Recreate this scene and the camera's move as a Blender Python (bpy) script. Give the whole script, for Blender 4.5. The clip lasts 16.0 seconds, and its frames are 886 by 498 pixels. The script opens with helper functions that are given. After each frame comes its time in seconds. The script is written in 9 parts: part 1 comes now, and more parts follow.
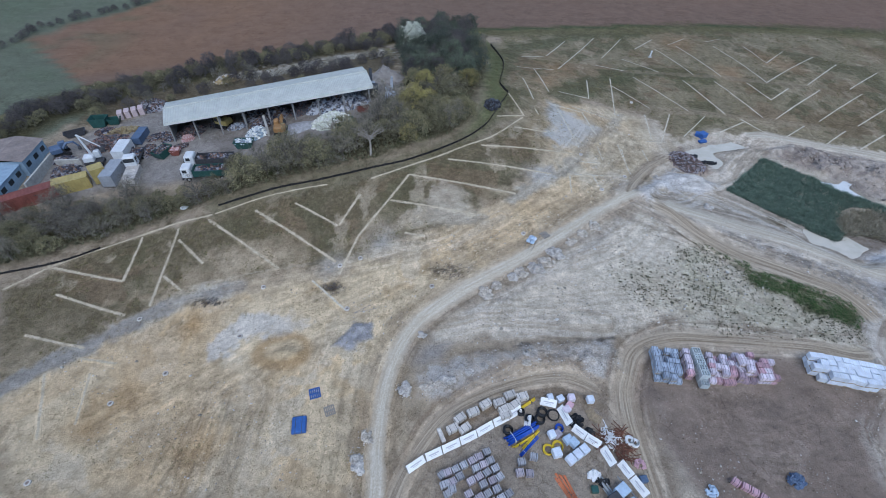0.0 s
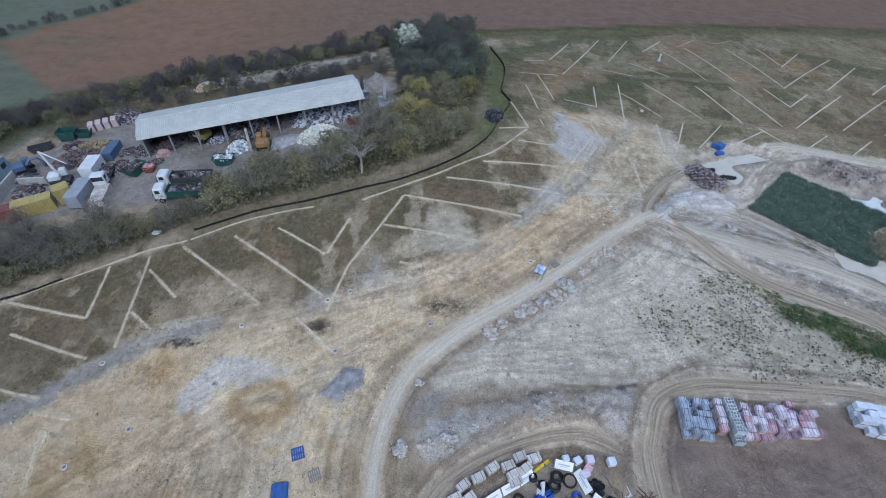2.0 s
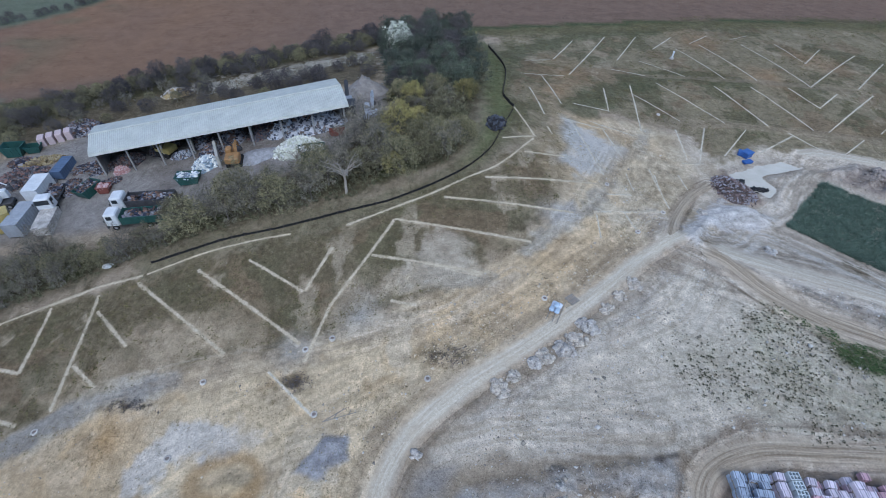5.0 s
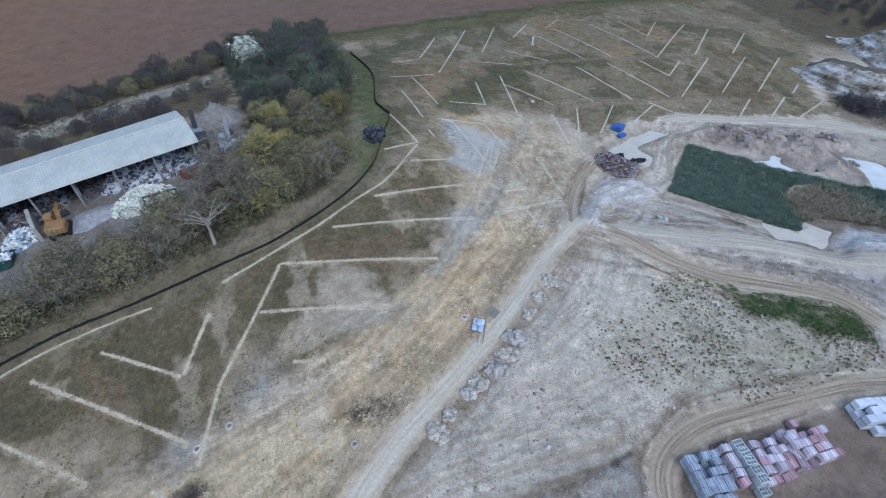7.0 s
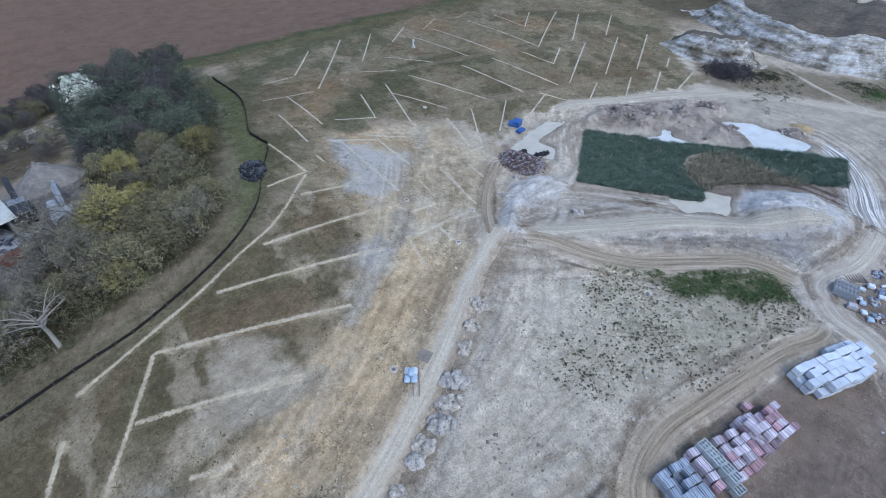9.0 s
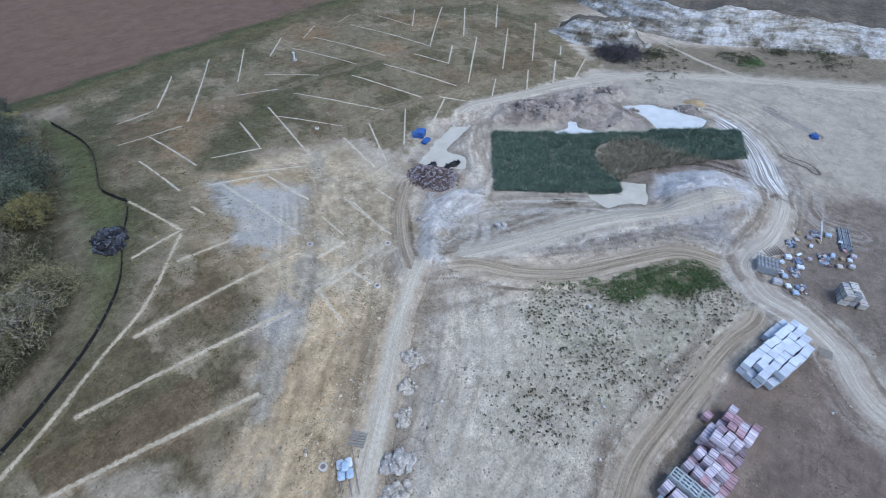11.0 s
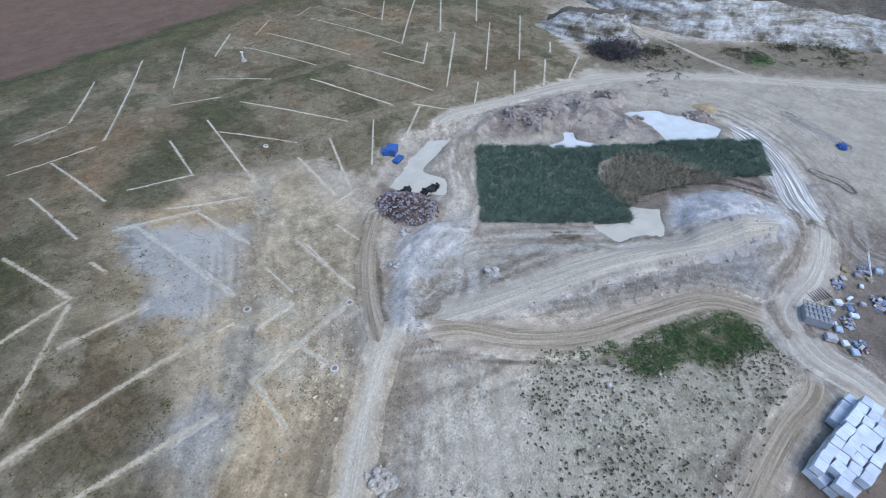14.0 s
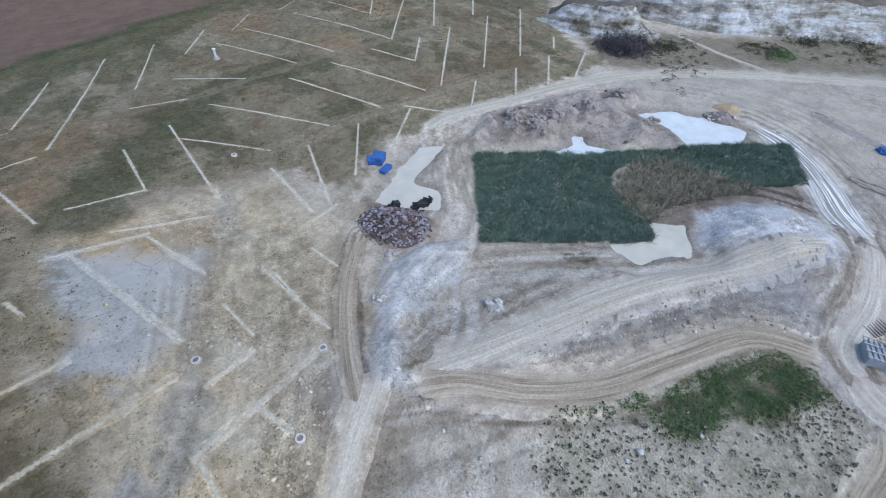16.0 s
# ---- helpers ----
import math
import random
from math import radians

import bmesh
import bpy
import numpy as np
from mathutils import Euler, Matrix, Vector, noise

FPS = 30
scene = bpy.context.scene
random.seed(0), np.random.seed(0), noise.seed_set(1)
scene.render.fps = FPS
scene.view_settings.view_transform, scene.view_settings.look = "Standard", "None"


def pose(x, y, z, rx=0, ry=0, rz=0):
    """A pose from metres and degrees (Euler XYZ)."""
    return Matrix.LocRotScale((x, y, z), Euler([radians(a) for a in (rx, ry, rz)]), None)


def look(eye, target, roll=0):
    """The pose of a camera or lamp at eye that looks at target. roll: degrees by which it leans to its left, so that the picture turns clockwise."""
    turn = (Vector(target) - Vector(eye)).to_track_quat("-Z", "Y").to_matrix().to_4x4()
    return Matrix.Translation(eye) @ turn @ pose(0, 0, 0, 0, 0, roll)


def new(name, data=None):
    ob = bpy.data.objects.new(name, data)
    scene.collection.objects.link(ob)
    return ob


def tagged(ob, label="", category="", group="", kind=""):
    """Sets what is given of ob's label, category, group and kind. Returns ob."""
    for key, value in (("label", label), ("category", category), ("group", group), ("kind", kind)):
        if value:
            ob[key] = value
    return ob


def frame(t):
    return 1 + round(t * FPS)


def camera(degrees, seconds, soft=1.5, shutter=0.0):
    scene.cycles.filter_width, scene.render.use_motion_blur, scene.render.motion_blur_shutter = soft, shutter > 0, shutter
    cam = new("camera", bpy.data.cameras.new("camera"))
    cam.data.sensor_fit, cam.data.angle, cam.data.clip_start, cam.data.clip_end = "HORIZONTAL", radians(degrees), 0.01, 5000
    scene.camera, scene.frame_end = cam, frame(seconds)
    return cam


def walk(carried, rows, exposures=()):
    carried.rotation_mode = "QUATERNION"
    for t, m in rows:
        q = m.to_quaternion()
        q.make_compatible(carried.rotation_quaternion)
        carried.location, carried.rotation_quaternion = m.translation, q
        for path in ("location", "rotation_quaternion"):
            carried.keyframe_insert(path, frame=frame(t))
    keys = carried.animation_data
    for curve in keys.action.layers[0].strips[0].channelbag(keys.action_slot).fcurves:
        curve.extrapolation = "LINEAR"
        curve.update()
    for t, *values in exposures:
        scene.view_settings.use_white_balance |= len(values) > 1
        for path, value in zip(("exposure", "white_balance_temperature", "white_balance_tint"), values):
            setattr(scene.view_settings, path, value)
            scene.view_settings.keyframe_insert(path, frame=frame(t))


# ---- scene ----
# ---- camera: a drone that flies ahead, turns to its right and sinks ----
cam = camera(87.8, 16.0, soft=0.5)
ROWS = [
    (0, 0.000, 0.000, 56.000, 0.00, -44.70, 1.97),
    (0.5, -0.146, 2.305, 55.669, -0.20, -44.84, 2.02),
    (1, -0.268, 4.580, 55.238, -0.34, -44.91, 2.03),
    (1.5, -0.352, 6.783, 54.748, -0.44, -44.94, 2.05),
    (2, -0.452, 8.900, 54.256, -0.55, -44.96, 2.02),
    (2.5, -0.456, 10.865, 53.751, -0.60, -45.01, 1.98),
    (3, -0.452, 12.791, 53.229, -0.67, -45.05, 1.97),
    (3.5, -0.488, 14.664, 52.487, -0.72, -45.01, 1.88),
    (3.7, -0.512, 15.359, 52.195, -0.60, -45.05, 1.65),
    (5.8, -0.918, 22.256, 49.132, -3.43, -45.12, 2.22),
    (6, -0.803, 22.862, 48.885, -5.37, -44.96, 2.17),
    (6.5, -0.305, 24.657, 48.285, -12.83, -44.64, 2.07),
    (7, 0.368, 26.377, 47.902, -18.01, -44.49, 1.99),
    (7.5, 1.073, 28.077, 47.366, -21.42, -44.32, 1.69),
    (8, 1.919, 29.835, 46.649, -24.94, -44.12, 1.59),
    (8.5, 2.896, 31.487, 46.046, -28.44, -43.92, 1.38),
    (9, 4.099, 33.084, 45.507, -31.77, -43.78, 1.01),
    (9.5, 5.286, 34.733, 45.041, -35.34, -43.72, 0.81),
    (10, 6.636, 36.323, 44.701, -38.74, -43.72, 0.55),
    (10.2, 7.247, 36.942, 44.616, -40.16, -43.78, 0.38),
    (12.3, 14.967, 43.977, 43.386, -47.35, -45.04, 1.33),
    (12.5, 15.640, 44.610, 43.114, -47.41, -45.12, 1.37),
    (13, 17.139, 46.098, 42.198, -47.46, -45.10, 1.33),
    (13.5, 18.615, 47.590, 41.244, -47.63, -45.09, 1.39),
    (14, 20.111, 49.067, 40.350, -47.80, -45.09, 1.38),
    (14.5, 21.635, 50.494, 39.445, -47.93, -45.13, 1.37),
    (15, 23.119, 51.821, 38.522, -47.97, -45.15, 1.32),
    (15.5, 24.570, 52.981, 37.598, -48.05, -45.15, 1.30),
    (16, 26.066, 53.982, 36.614, -48.27, -45.11, 1.33),
]
walk(cam, [(t, pose(x, y, z, 90 + pitch, 0, yaw) @ pose(0, 0, 0, 0, 0, roll)) for t, x, y, z, yaw, pitch, roll in ROWS],
     exposures=[(0.0, 0.46, 5590, 8), (7.0, 0.54, 5500, 8), (16.0, 0.7, 5620, 8)])

# ---- light: an overcast spring day ----
world = bpy.data.worlds.new("overcast_sky")
scene.world = world
world.use_nodes = True
wn = world.node_tree
sky = wn.nodes.new("ShaderNodeTexSky")
sky.sky_type = "NISHITA"
sky.sun_disc = False
sky.sun_elevation, sky.sun_rotation = radians(48), radians(215)
sky.air_density, sky.dust_density, sky.ozone_density = 1.0, 1.5, 1.0
wn.nodes["Background"].inputs["Strength"].default_value = 0.13
wn.links.new(sky.outputs[0], wn.nodes["Background"].inputs["Color"])
sun_data = bpy.data.lights.new("sun", "SUN")
sun_data.energy, sun_data.angle, sun_data.color = 1.3, radians(35), (1.0, 0.98, 0.95)
sun = new("sun", sun_data)
sun.matrix_world = look((0, 0, 200), (-60 * math.sin(radians(215)) * -1, 60 * math.cos(radians(215)) * -1, 120))

# ---- materials ----
def material(name):
    m = bpy.data.materials.new(name)
    m.use_nodes = True
    nt = m.node_tree
    return m, nt, nt.nodes["Principled BSDF"]


def add(nt, kind, **values):
    n = nt.nodes.new(kind)
    for k, v in values.items():
        n.inputs[k.replace("_", " ")].default_value = v
    return n


def noise_tex(nt, vec, scale, detail=4.0, rough=0.6):
    n = add(nt, "ShaderNodeTexNoise", Scale=scale, Detail=detail, Roughness=rough)
    nt.links.new(vec, n.inputs["Vector"])
    return n.outputs["Fac"]


def noise_color(nt, vec, scale):
    n = add(nt, "ShaderNodeTexNoise", Scale=scale, Detail=4.0, Roughness=0.6)
    nt.links.new(vec, n.inputs["Vector"])
    return n.outputs["Color"]


def ramp(nt, fac, stops):
    r = nt.nodes.new("ShaderNodeValToRGB")
    while len(r.color_ramp.elements) < len(stops):
        r.color_ramp.elements.new(0.5)
    for e, (p, c) in zip(r.color_ramp.elements, stops):
        e.position, e.color = p, (*c, 1) if len(c) == 3 else c
    nt.links.new(fac, r.inputs["Fac"])
    return r.outputs["Color"]


def mixed(nt, mode, fac, a, b):
    n = nt.nodes.new("ShaderNodeMix")
    n.data_type, n.blend_type = "RGBA", mode
    for value, socket in ((fac, n.inputs[0]), (a, n.inputs[6]), (b, n.inputs[7])):
        if isinstance(value, (int, float)):
            socket.default_value = value
        elif isinstance(value, tuple):
            socket.default_value = (*value, 1)
        else:
            nt.links.new(value, socket)
    return n.outputs[2]


def bumped(nt, bsdf, fac, strength, distance):
    b = add(nt, "ShaderNodeBump", Strength=strength, Distance=distance)
    nt.links.new(fac, b.inputs["Height"])
    nt.links.new(b.outputs[0], bsdf.inputs["Normal"])


def place(nt):
    return nt.nodes.new("ShaderNodeNewGeometry").outputs["Position"]


def local(nt):
    return nt.nodes.new("ShaderNodeTexCoord").outputs["Object"]


def random_of(nt):
    return nt.nodes.new("ShaderNodeObjectInfo").outputs["Random"]


def island(nt):
    return nt.nodes.new("ShaderNodeNewGeometry").outputs["Random Per Island"]


def plain(name, color, rough=0.7, metal=0.0, vary=0.25, grain=6.0, fine=60.0, bump=0.02, per_object=0.0, per_island=0.0, spec=0.3):
    """A surface of one colour with stains, grain and relief; per_object and per_island shift its brightness from piece to piece."""
    m, nt, b = material(name)
    p = place(nt)
    big = ramp(nt, noise_tex(nt, p, grain, 5.0, 0.65), [(0.3, (1 - vary,) * 3), (0.72, (1 + vary * 0.5,) * 3)])
    small = ramp(nt, noise_tex(nt, p, fine, 3.0, 0.7), [(0.3, (1 - vary * 0.7,) * 3), (0.7, (1 + vary * 0.4,) * 3)])
    c = mixed(nt, "MULTIPLY", 1.0, mixed(nt, "MULTIPLY", 1.0, color, big), small)
    if per_object:
        c = mixed(nt, "MULTIPLY", 1.0, c, ramp(nt, random_of(nt), [(0.0, (1 - per_object,) * 3), (1.0, (1 + per_object,) * 3)]))
    if per_island:
        c = mixed(nt, "MULTIPLY", 1.0, c, ramp(nt, island(nt), [(0.0, (1 - per_island,) * 3), (1.0, (1 + per_island,) * 3)]))
    nt.links.new(c, b.inputs["Base Color"])
    b.inputs["Roughness"].default_value, b.inputs["Metallic"].default_value = rough, metal
    b.inputs["Specular IOR Level"].default_value = spec
    if bump:
        bumped(nt, b, noise_tex(nt, p, fine, 4.0), 0.6, bump)
    return m


def many(name, colors, rough=0.7, metal=0.0, by="island", vary=0.25):
    """A mix of colours, one to each loose piece (by island) or each object (by object)."""
    m, nt, b = material(name)
    r = nt.nodes.new("ShaderNodeValToRGB")
    r.color_ramp.interpolation = "CONSTANT"
    while len(r.color_ramp.elements) < len(colors):
        r.color_ramp.elements.new(0.5)
    for i, (e, c) in enumerate(zip(r.color_ramp.elements, colors)):
        e.position, e.color = i / len(colors), (*c, 1)
    nt.links.new(island(nt) if by == "island" else random_of(nt), r.inputs["Fac"])
    g = ramp(nt, noise_tex(nt, place(nt), 9.0, 5.0), [(0.3, (1 - vary,) * 3), (0.75, (1 + vary * 0.4,) * 3)])
    nt.links.new(mixed(nt, "MULTIPLY", 1.0, r.outputs["Color"], g), b.inputs["Base Color"])
    b.inputs["Roughness"].default_value, b.inputs["Metallic"].default_value = rough, metal
    b.inputs["Specular IOR Level"].default_value = 0.3
    return m


def attribute(nt, name, socket="Fac"):
    n = nt.nodes.new("ShaderNodeAttribute")
    n.attribute_name = name
    return n.outputs[socket]


def soil_color(nt, p):
    """Bare and grassed ground: the tint lies on the sheet, grain, pebbles and tufts are added at three scales."""
    turned = nt.nodes.new("ShaderNodeMapping")
    turned.inputs["Rotation"].default_value = (0, 0, radians(-36))
    turned.inputs["Scale"].default_value = (0.1, 1.5, 1.0)
    nt.links.new(mixed(nt, "ADD", 1.0, p, mixed(nt, "MULTIPLY", 1.0, noise_color(nt, p, 0.12), (9.0, 9.0, 0.0))), turned.inputs["Vector"])
    drag = ramp(nt, noise_tex(nt, turned.outputs[0], 1.0, 5.0, 0.7), [(0.36, (0.9, 0.89, 0.88)), (0.64, (1.06, 1.06, 1.06))])
    wide = ramp(nt, noise_tex(nt, p, 0.22, 8.0, 0.7), [(0.34, (0.86, 0.855, 0.85)), (0.66, (1.1, 1.1, 1.09))])
    mid = ramp(nt, noise_tex(nt, p, 1.3, 9.0, 0.78), [(0.38, (0.72, 0.71, 0.7)), (0.62, (1.22, 1.215, 1.21))])
    crust = ramp(nt, noise_tex(nt, mixed(nt, "ADD", 1.0, p, mixed(nt, "MULTIPLY", 1.0, noise_color(nt, p, 0.35), (2.4, 2.4, 0.0))), 0.5, 7.0, 0.68), [(0.4, (0.78, 0.765, 0.74)), (0.5, (1.0, 1.0, 1.0)), (0.62, (1.14, 1.14, 1.14))])
    fine = ramp(nt, noise_tex(nt, p, 5.5, 3.0, 0.75), [(0.34, (0.58, 0.575, 0.565)), (0.46, (0.97, 0.97, 0.97)), (0.55, (1.03, 1.03, 1.03)), (0.66, (1.3, 1.3, 1.3))])
    near = mixed(nt, "MULTIPLY", 1.0, mixed(nt, "MULTIPLY", 1.0, mid, crust), fine)
    calm = mixed(nt, "MIX", attribute(nt, "grain"), (1.0, 1.0, 1.0), near)
    c = mixed(nt, "MULTIPLY", 1.0, mixed(nt, "MULTIPLY", ramp(nt, noise_tex(nt, p, 0.09, 3.0), [(0.4, (0.1, 0.1, 0.1)), (0.6, (1, 1, 1))]), mixed(nt, "MULTIPLY", 1.0, attribute(nt, "tint", "Color"), wide), drag), calm)
    tufts = ramp(nt, noise_tex(nt, p, 1.8, 7.0, 0.8), [(0.4, (0.45, 0.5, 0.4)), (0.54, (1.15, 1.12, 1.07))])
    c = mixed(nt, "MULTIPLY", attribute(nt, "tuft"), c, tufts)
    speck = add(nt, "ShaderNodeTexVoronoi", Scale=1.9)
    nt.links.new(mixed(nt, "ADD", 0.25, p, noise_color(nt, p, 6.0)), speck.inputs["Vector"])
    spot = ramp(nt, speck.outputs["Distance"], [(0.12, (0.5, 0.49, 0.43)), (0.22, (1, 1, 1))])
    where = ramp(nt, noise_tex(nt, p, 0.3, 6.0, 0.7), [(0.47, (0, 0, 0)), (0.56, (0.9, 0.9, 0.9))])
    c = mixed(nt, "MULTIPLY", where, c, spot)
    stones = add(nt, "ShaderNodeTexVoronoi", Scale=2.2)
    nt.links.new(p, stones.inputs["Vector"])
    white = ramp(nt, stones.outputs["Distance"], [(0.07, (0.7, 0.68, 0.63)), (0.14, (0, 0, 0))])
    some = ramp(nt, noise_tex(nt, p, 0.6, 4.0, 0.7), [(0.45, (0, 0, 0)), (0.6, (1, 1, 1))])
    c = mixed(nt, "ADD", 0.3, c, mixed(nt, "MULTIPLY", 1.0, white, some))
    crack = add(nt, "ShaderNodeTexVoronoi", Scale=0.45)
    crack.feature = "DISTANCE_TO_EDGE"
    bend = mixed(nt, "ADD", 0.5, p, noise_color(nt, p, 1.4))
    nt.links.new(bend, crack.inputs["Vector"])
    dark = ramp(nt, crack.outputs["Distance"], [(0.008, (0.6, 0.58, 0.55)), (0.03, (1, 1, 1))])
    c = mixed(nt, "MULTIPLY", ramp(nt, noise_tex(nt, p, 0.25, 3.0), [(0.52, (0, 0, 0)), (0.62, (0.6, 0.6, 0.6))]), c, dark)
    return c


def soil_material(name):
    m, nt, b = material(name)
    p = place(nt)
    nt.links.new(soil_color(nt, p), b.inputs["Base Color"])
    b.inputs["Roughness"].default_value = 0.95
    b.inputs["Specular IOR Level"].default_value = 0.1
    bumped(nt, b, noise_tex(nt, p, 3.0, 8.0, 0.8), 1.0, 0.3)
    return m


def run_out(nt, p, scale, rough, low, high):
    """How far a strip has run out into the soil: 0 in its middle, 1 along its ragged rim."""
    n = nt.nodes.new("ShaderNodeMath")
    n.operation = "MULTIPLY_ADD"
    n.inputs[1].default_value = rough * 2
    nt.links.new(noise_tex(nt, p, scale, 6.0, 0.75), n.inputs[0])
    nt.links.new(attribute(nt, "fade"), n.inputs[2])
    return ramp(nt, n.outputs[0], [(low + rough, (0, 0, 0)), (min(1.0, high + rough), (1, 1, 1))])


def fill_material(name, color):
    """Backfilled soil: pale crumbs that thin out into the ground beside them."""
    m, nt, b = material(name)
    p = place(nt)
    big = ramp(nt, noise_tex(nt, p, 0.7, 6.0, 0.7), [(0.34, (0.74, 0.73, 0.7)), (0.66, (1.16, 1.16, 1.16))])
    small = ramp(nt, noise_tex(nt, p, 4.5, 6.0, 0.8), [(0.34, (0.7, 0.7, 0.69)), (0.66, (1.2, 1.2, 1.2))])
    c = mixed(nt, "MULTIPLY", 1.0, mixed(nt, "MULTIPLY", 1.0, color, big), small)
    c = mixed(nt, "MIX", run_out(nt, p, 3.0, 0.6, 0.16, 0.4), c, soil_color(nt, p))
    nt.links.new(c, b.inputs["Base Color"])
    b.inputs["Roughness"].default_value = 0.95
    b.inputs["Specular IOR Level"].default_value = 0.1
    bumped(nt, b, noise_tex(nt, p, 4.0, 7.0, 0.8), 0.9, 0.15)
    return m


def track_material(name, low, high, edge, spec=0.1, rough=0.9, gauge=4.2, at=(0.34, 0.5, 0.64)):
    """Driven earth: streaks and wheel marks run along the strip."""
    m, nt, b = material(name)
    uv = nt.nodes.new("ShaderNodeUVMap").outputs["UV"]
    mp = nt.nodes.new("ShaderNodeMapping")
    mp.inputs["Scale"].default_value = (gauge, 0.06, 1)
    nt.links.new(uv, mp.inputs["Vector"])
    streak = noise_tex(nt, mp.outputs[0], 1.0, 5.0, 0.7)
    p = place(nt)
    c = ramp(nt, streak, [(at[0], low), (at[1], tuple((a + q) / 2 for a, q in zip(low, high))), (at[2], high)])
    blot = ramp(nt, noise_tex(nt, p, 0.45, 6.0, 0.7), [(0.42, (0.0, 0.0, 0.0)), (0.7, (0.55, 0.55, 0.55))])
    c = mixed(nt, "MIX", blot, c, edge)
    fine = ramp(nt, noise_tex(nt, p, 4.0, 7.0, 0.8), [(0.34, (0.74, 0.74, 0.73)), (0.66, (1.2, 1.2, 1.2))])
    c = mixed(nt, "MIX", run_out(nt, p, 0.8, 0.3, 0.25, 0.7), mixed(nt, "MULTIPLY", 1.0, c, fine), soil_color(nt, p))
    nt.links.new(c, b.inputs["Base Color"])
    b.inputs["Roughness"].default_value = rough
    b.inputs["Specular IOR Level"].default_value = spec
    bumped(nt, b, streak, 0.7, 0.15)
    return m


def leaf_material(name, a, bcol, dark):
    m, nt, b = material(name)
    c = ramp(nt, island(nt), [(0.0, dark), (0.35, a), (1.0, bcol)])
    c = mixed(nt, "MULTIPLY", 1.0, c, ramp(nt, random_of(nt), [(0.0, (0.7, 0.7, 0.74)), (1.0, (1.3, 1.3, 1.2))]))
    c = mixed(nt, "MULTIPLY", 1.0, c, ramp(nt, noise_tex(nt, place(nt), 0.9, 4.0), [(0.3, (0.75, 0.75, 0.75)), (0.7, (1.2, 1.2, 1.15))]))
    nt.links.new(c, b.inputs["Base Color"])
    b.inputs["Roughness"].default_value = 0.85
    b.inputs["Specular IOR Level"].default_value = 0.15
    return m


def water_material(name, color, rough):
    m, nt, b = material(name)
    p = place(nt)
    c = mixed(nt, "MULTIPLY", 1.0, color, ramp(nt, noise_tex(nt, p, 0.4, 4.0), [(0.3, (0.86, 0.86, 0.84)), (0.7, (1.06, 1.06, 1.06))]))
    nt.links.new(c, b.inputs["Base Color"])
    b.inputs["Roughness"].default_value = rough
    bumped(nt, b, noise_tex(nt, p, 3.0, 2.0), 0.1, 0.02)
    return m


SOIL = soil_material("soil")
RIDGE = track_material("ridge_clay", (0.31, 0.265, 0.205), (0.53, 0.485, 0.4), (0.44, 0.395, 0.32), gauge=2.2)
WET_CHALK = track_material("wet_chalk", (0.2, 0.17, 0.14), (0.85, 0.85, 0.84), (0.36, 0.315, 0.265), 0.4, 0.4, 2.6, (0.47, 0.52, 0.56))
HAUL = track_material("haul_road_clay", (0.37, 0.32, 0.245), (0.55, 0.505, 0.42), (0.42, 0.36, 0.27), gauge=1.8)
BROWN = track_material("brown_track_clay", (0.14, 0.107, 0.075), (0.45, 0.385, 0.295), (0.33, 0.27, 0.19), gauge=2.6)
CHALKY = track_material("chalk_track", (0.27, 0.235, 0.195), (0.57, 0.525, 0.44), (0.38, 0.325, 0.25), 0.3, 0.6, 2.4)
TRENCH_NORTH = fill_material("grey_trench_fill", (0.52, 0.475, 0.39))
TRENCH = fill_material("trench_fill", (0.5, 0.43, 0.32))
GREY_GRAVEL = plain("grey_gravel", (0.33, 0.33, 0.34), 0.95, vary=0.4, grain=1.5, fine=14.0, bump=0.1)
CHALK = plain("broken_chalk", (0.52, 0.49, 0.45), 0.95, vary=0.5, grain=0.8, fine=5.0, bump=0.35)
MILKY = water_material("milky_water", (0.62, 0.63, 0.62), 0.12)
SILTY = water_material("silty_water", (0.52, 0.48, 0.4), 0.14)

# ---- plan, in metres ----
HAUL_ROAD = [(-6.6, 5.1), (-6.9, 17.6), (-7.5, 24.2), (-6.9, 33.3), (-4.1, 40.2), (1.7, 45.3), (8.2, 49.5), (13.6, 53.0), (19.9, 57.8), (24.9, 62.0), (29.4, 65.7), (33.1, 68.2), (36.4, 70.2), (38.6, 71.6)]
NORTH_TRACK = [(32.4, 67.6), (34.0, 69.3), (35.3, 71.7), (37.2, 74.8), (39.8, 78.4), (42.5, 81.3), (45.7, 84.0), (47.6, 85.4)]
RIDGE_ROAD = [(35.0, 69.4), (40.9, 67.1), (48.9, 64.1), (57.0, 61.2), (64.9, 57.4), (72.2, 52.7), (79.3, 47.5), (84.0, 44.3)]
BROWN_TRACK = [(35.6, 68.6), (40.6, 65.4), (44.5, 60.8), (49.6, 56.6), (56.6, 53.1), (63.9, 49.1), (66.7, 43.9), (67.6, 40.7)]
LOOP_ROAD = [(65.5, 38.2), (69.1, 41.7), (78.3, 41.2), (88.5, 43.5), (97.7, 49.3), (103.1, 56.3), (104.4, 62.4)]
SOUTH_ROAD = [(68.5, 42.1), (64.8, 38.1), (64.4, 33.9), (61.9, 29.1), (57.3, 25.1), (54.7, 15.3)]
PACK_TRACK = [(64.3, 38.4), (59.8, 37.4), (53.3, 38.4), (41.5, 38.9), (33.7, 38.9), (28.0, 36.9), (25.5, 33.1), (24.2, 28.1), (24.8, 17.8), (25.5, 7.6)]
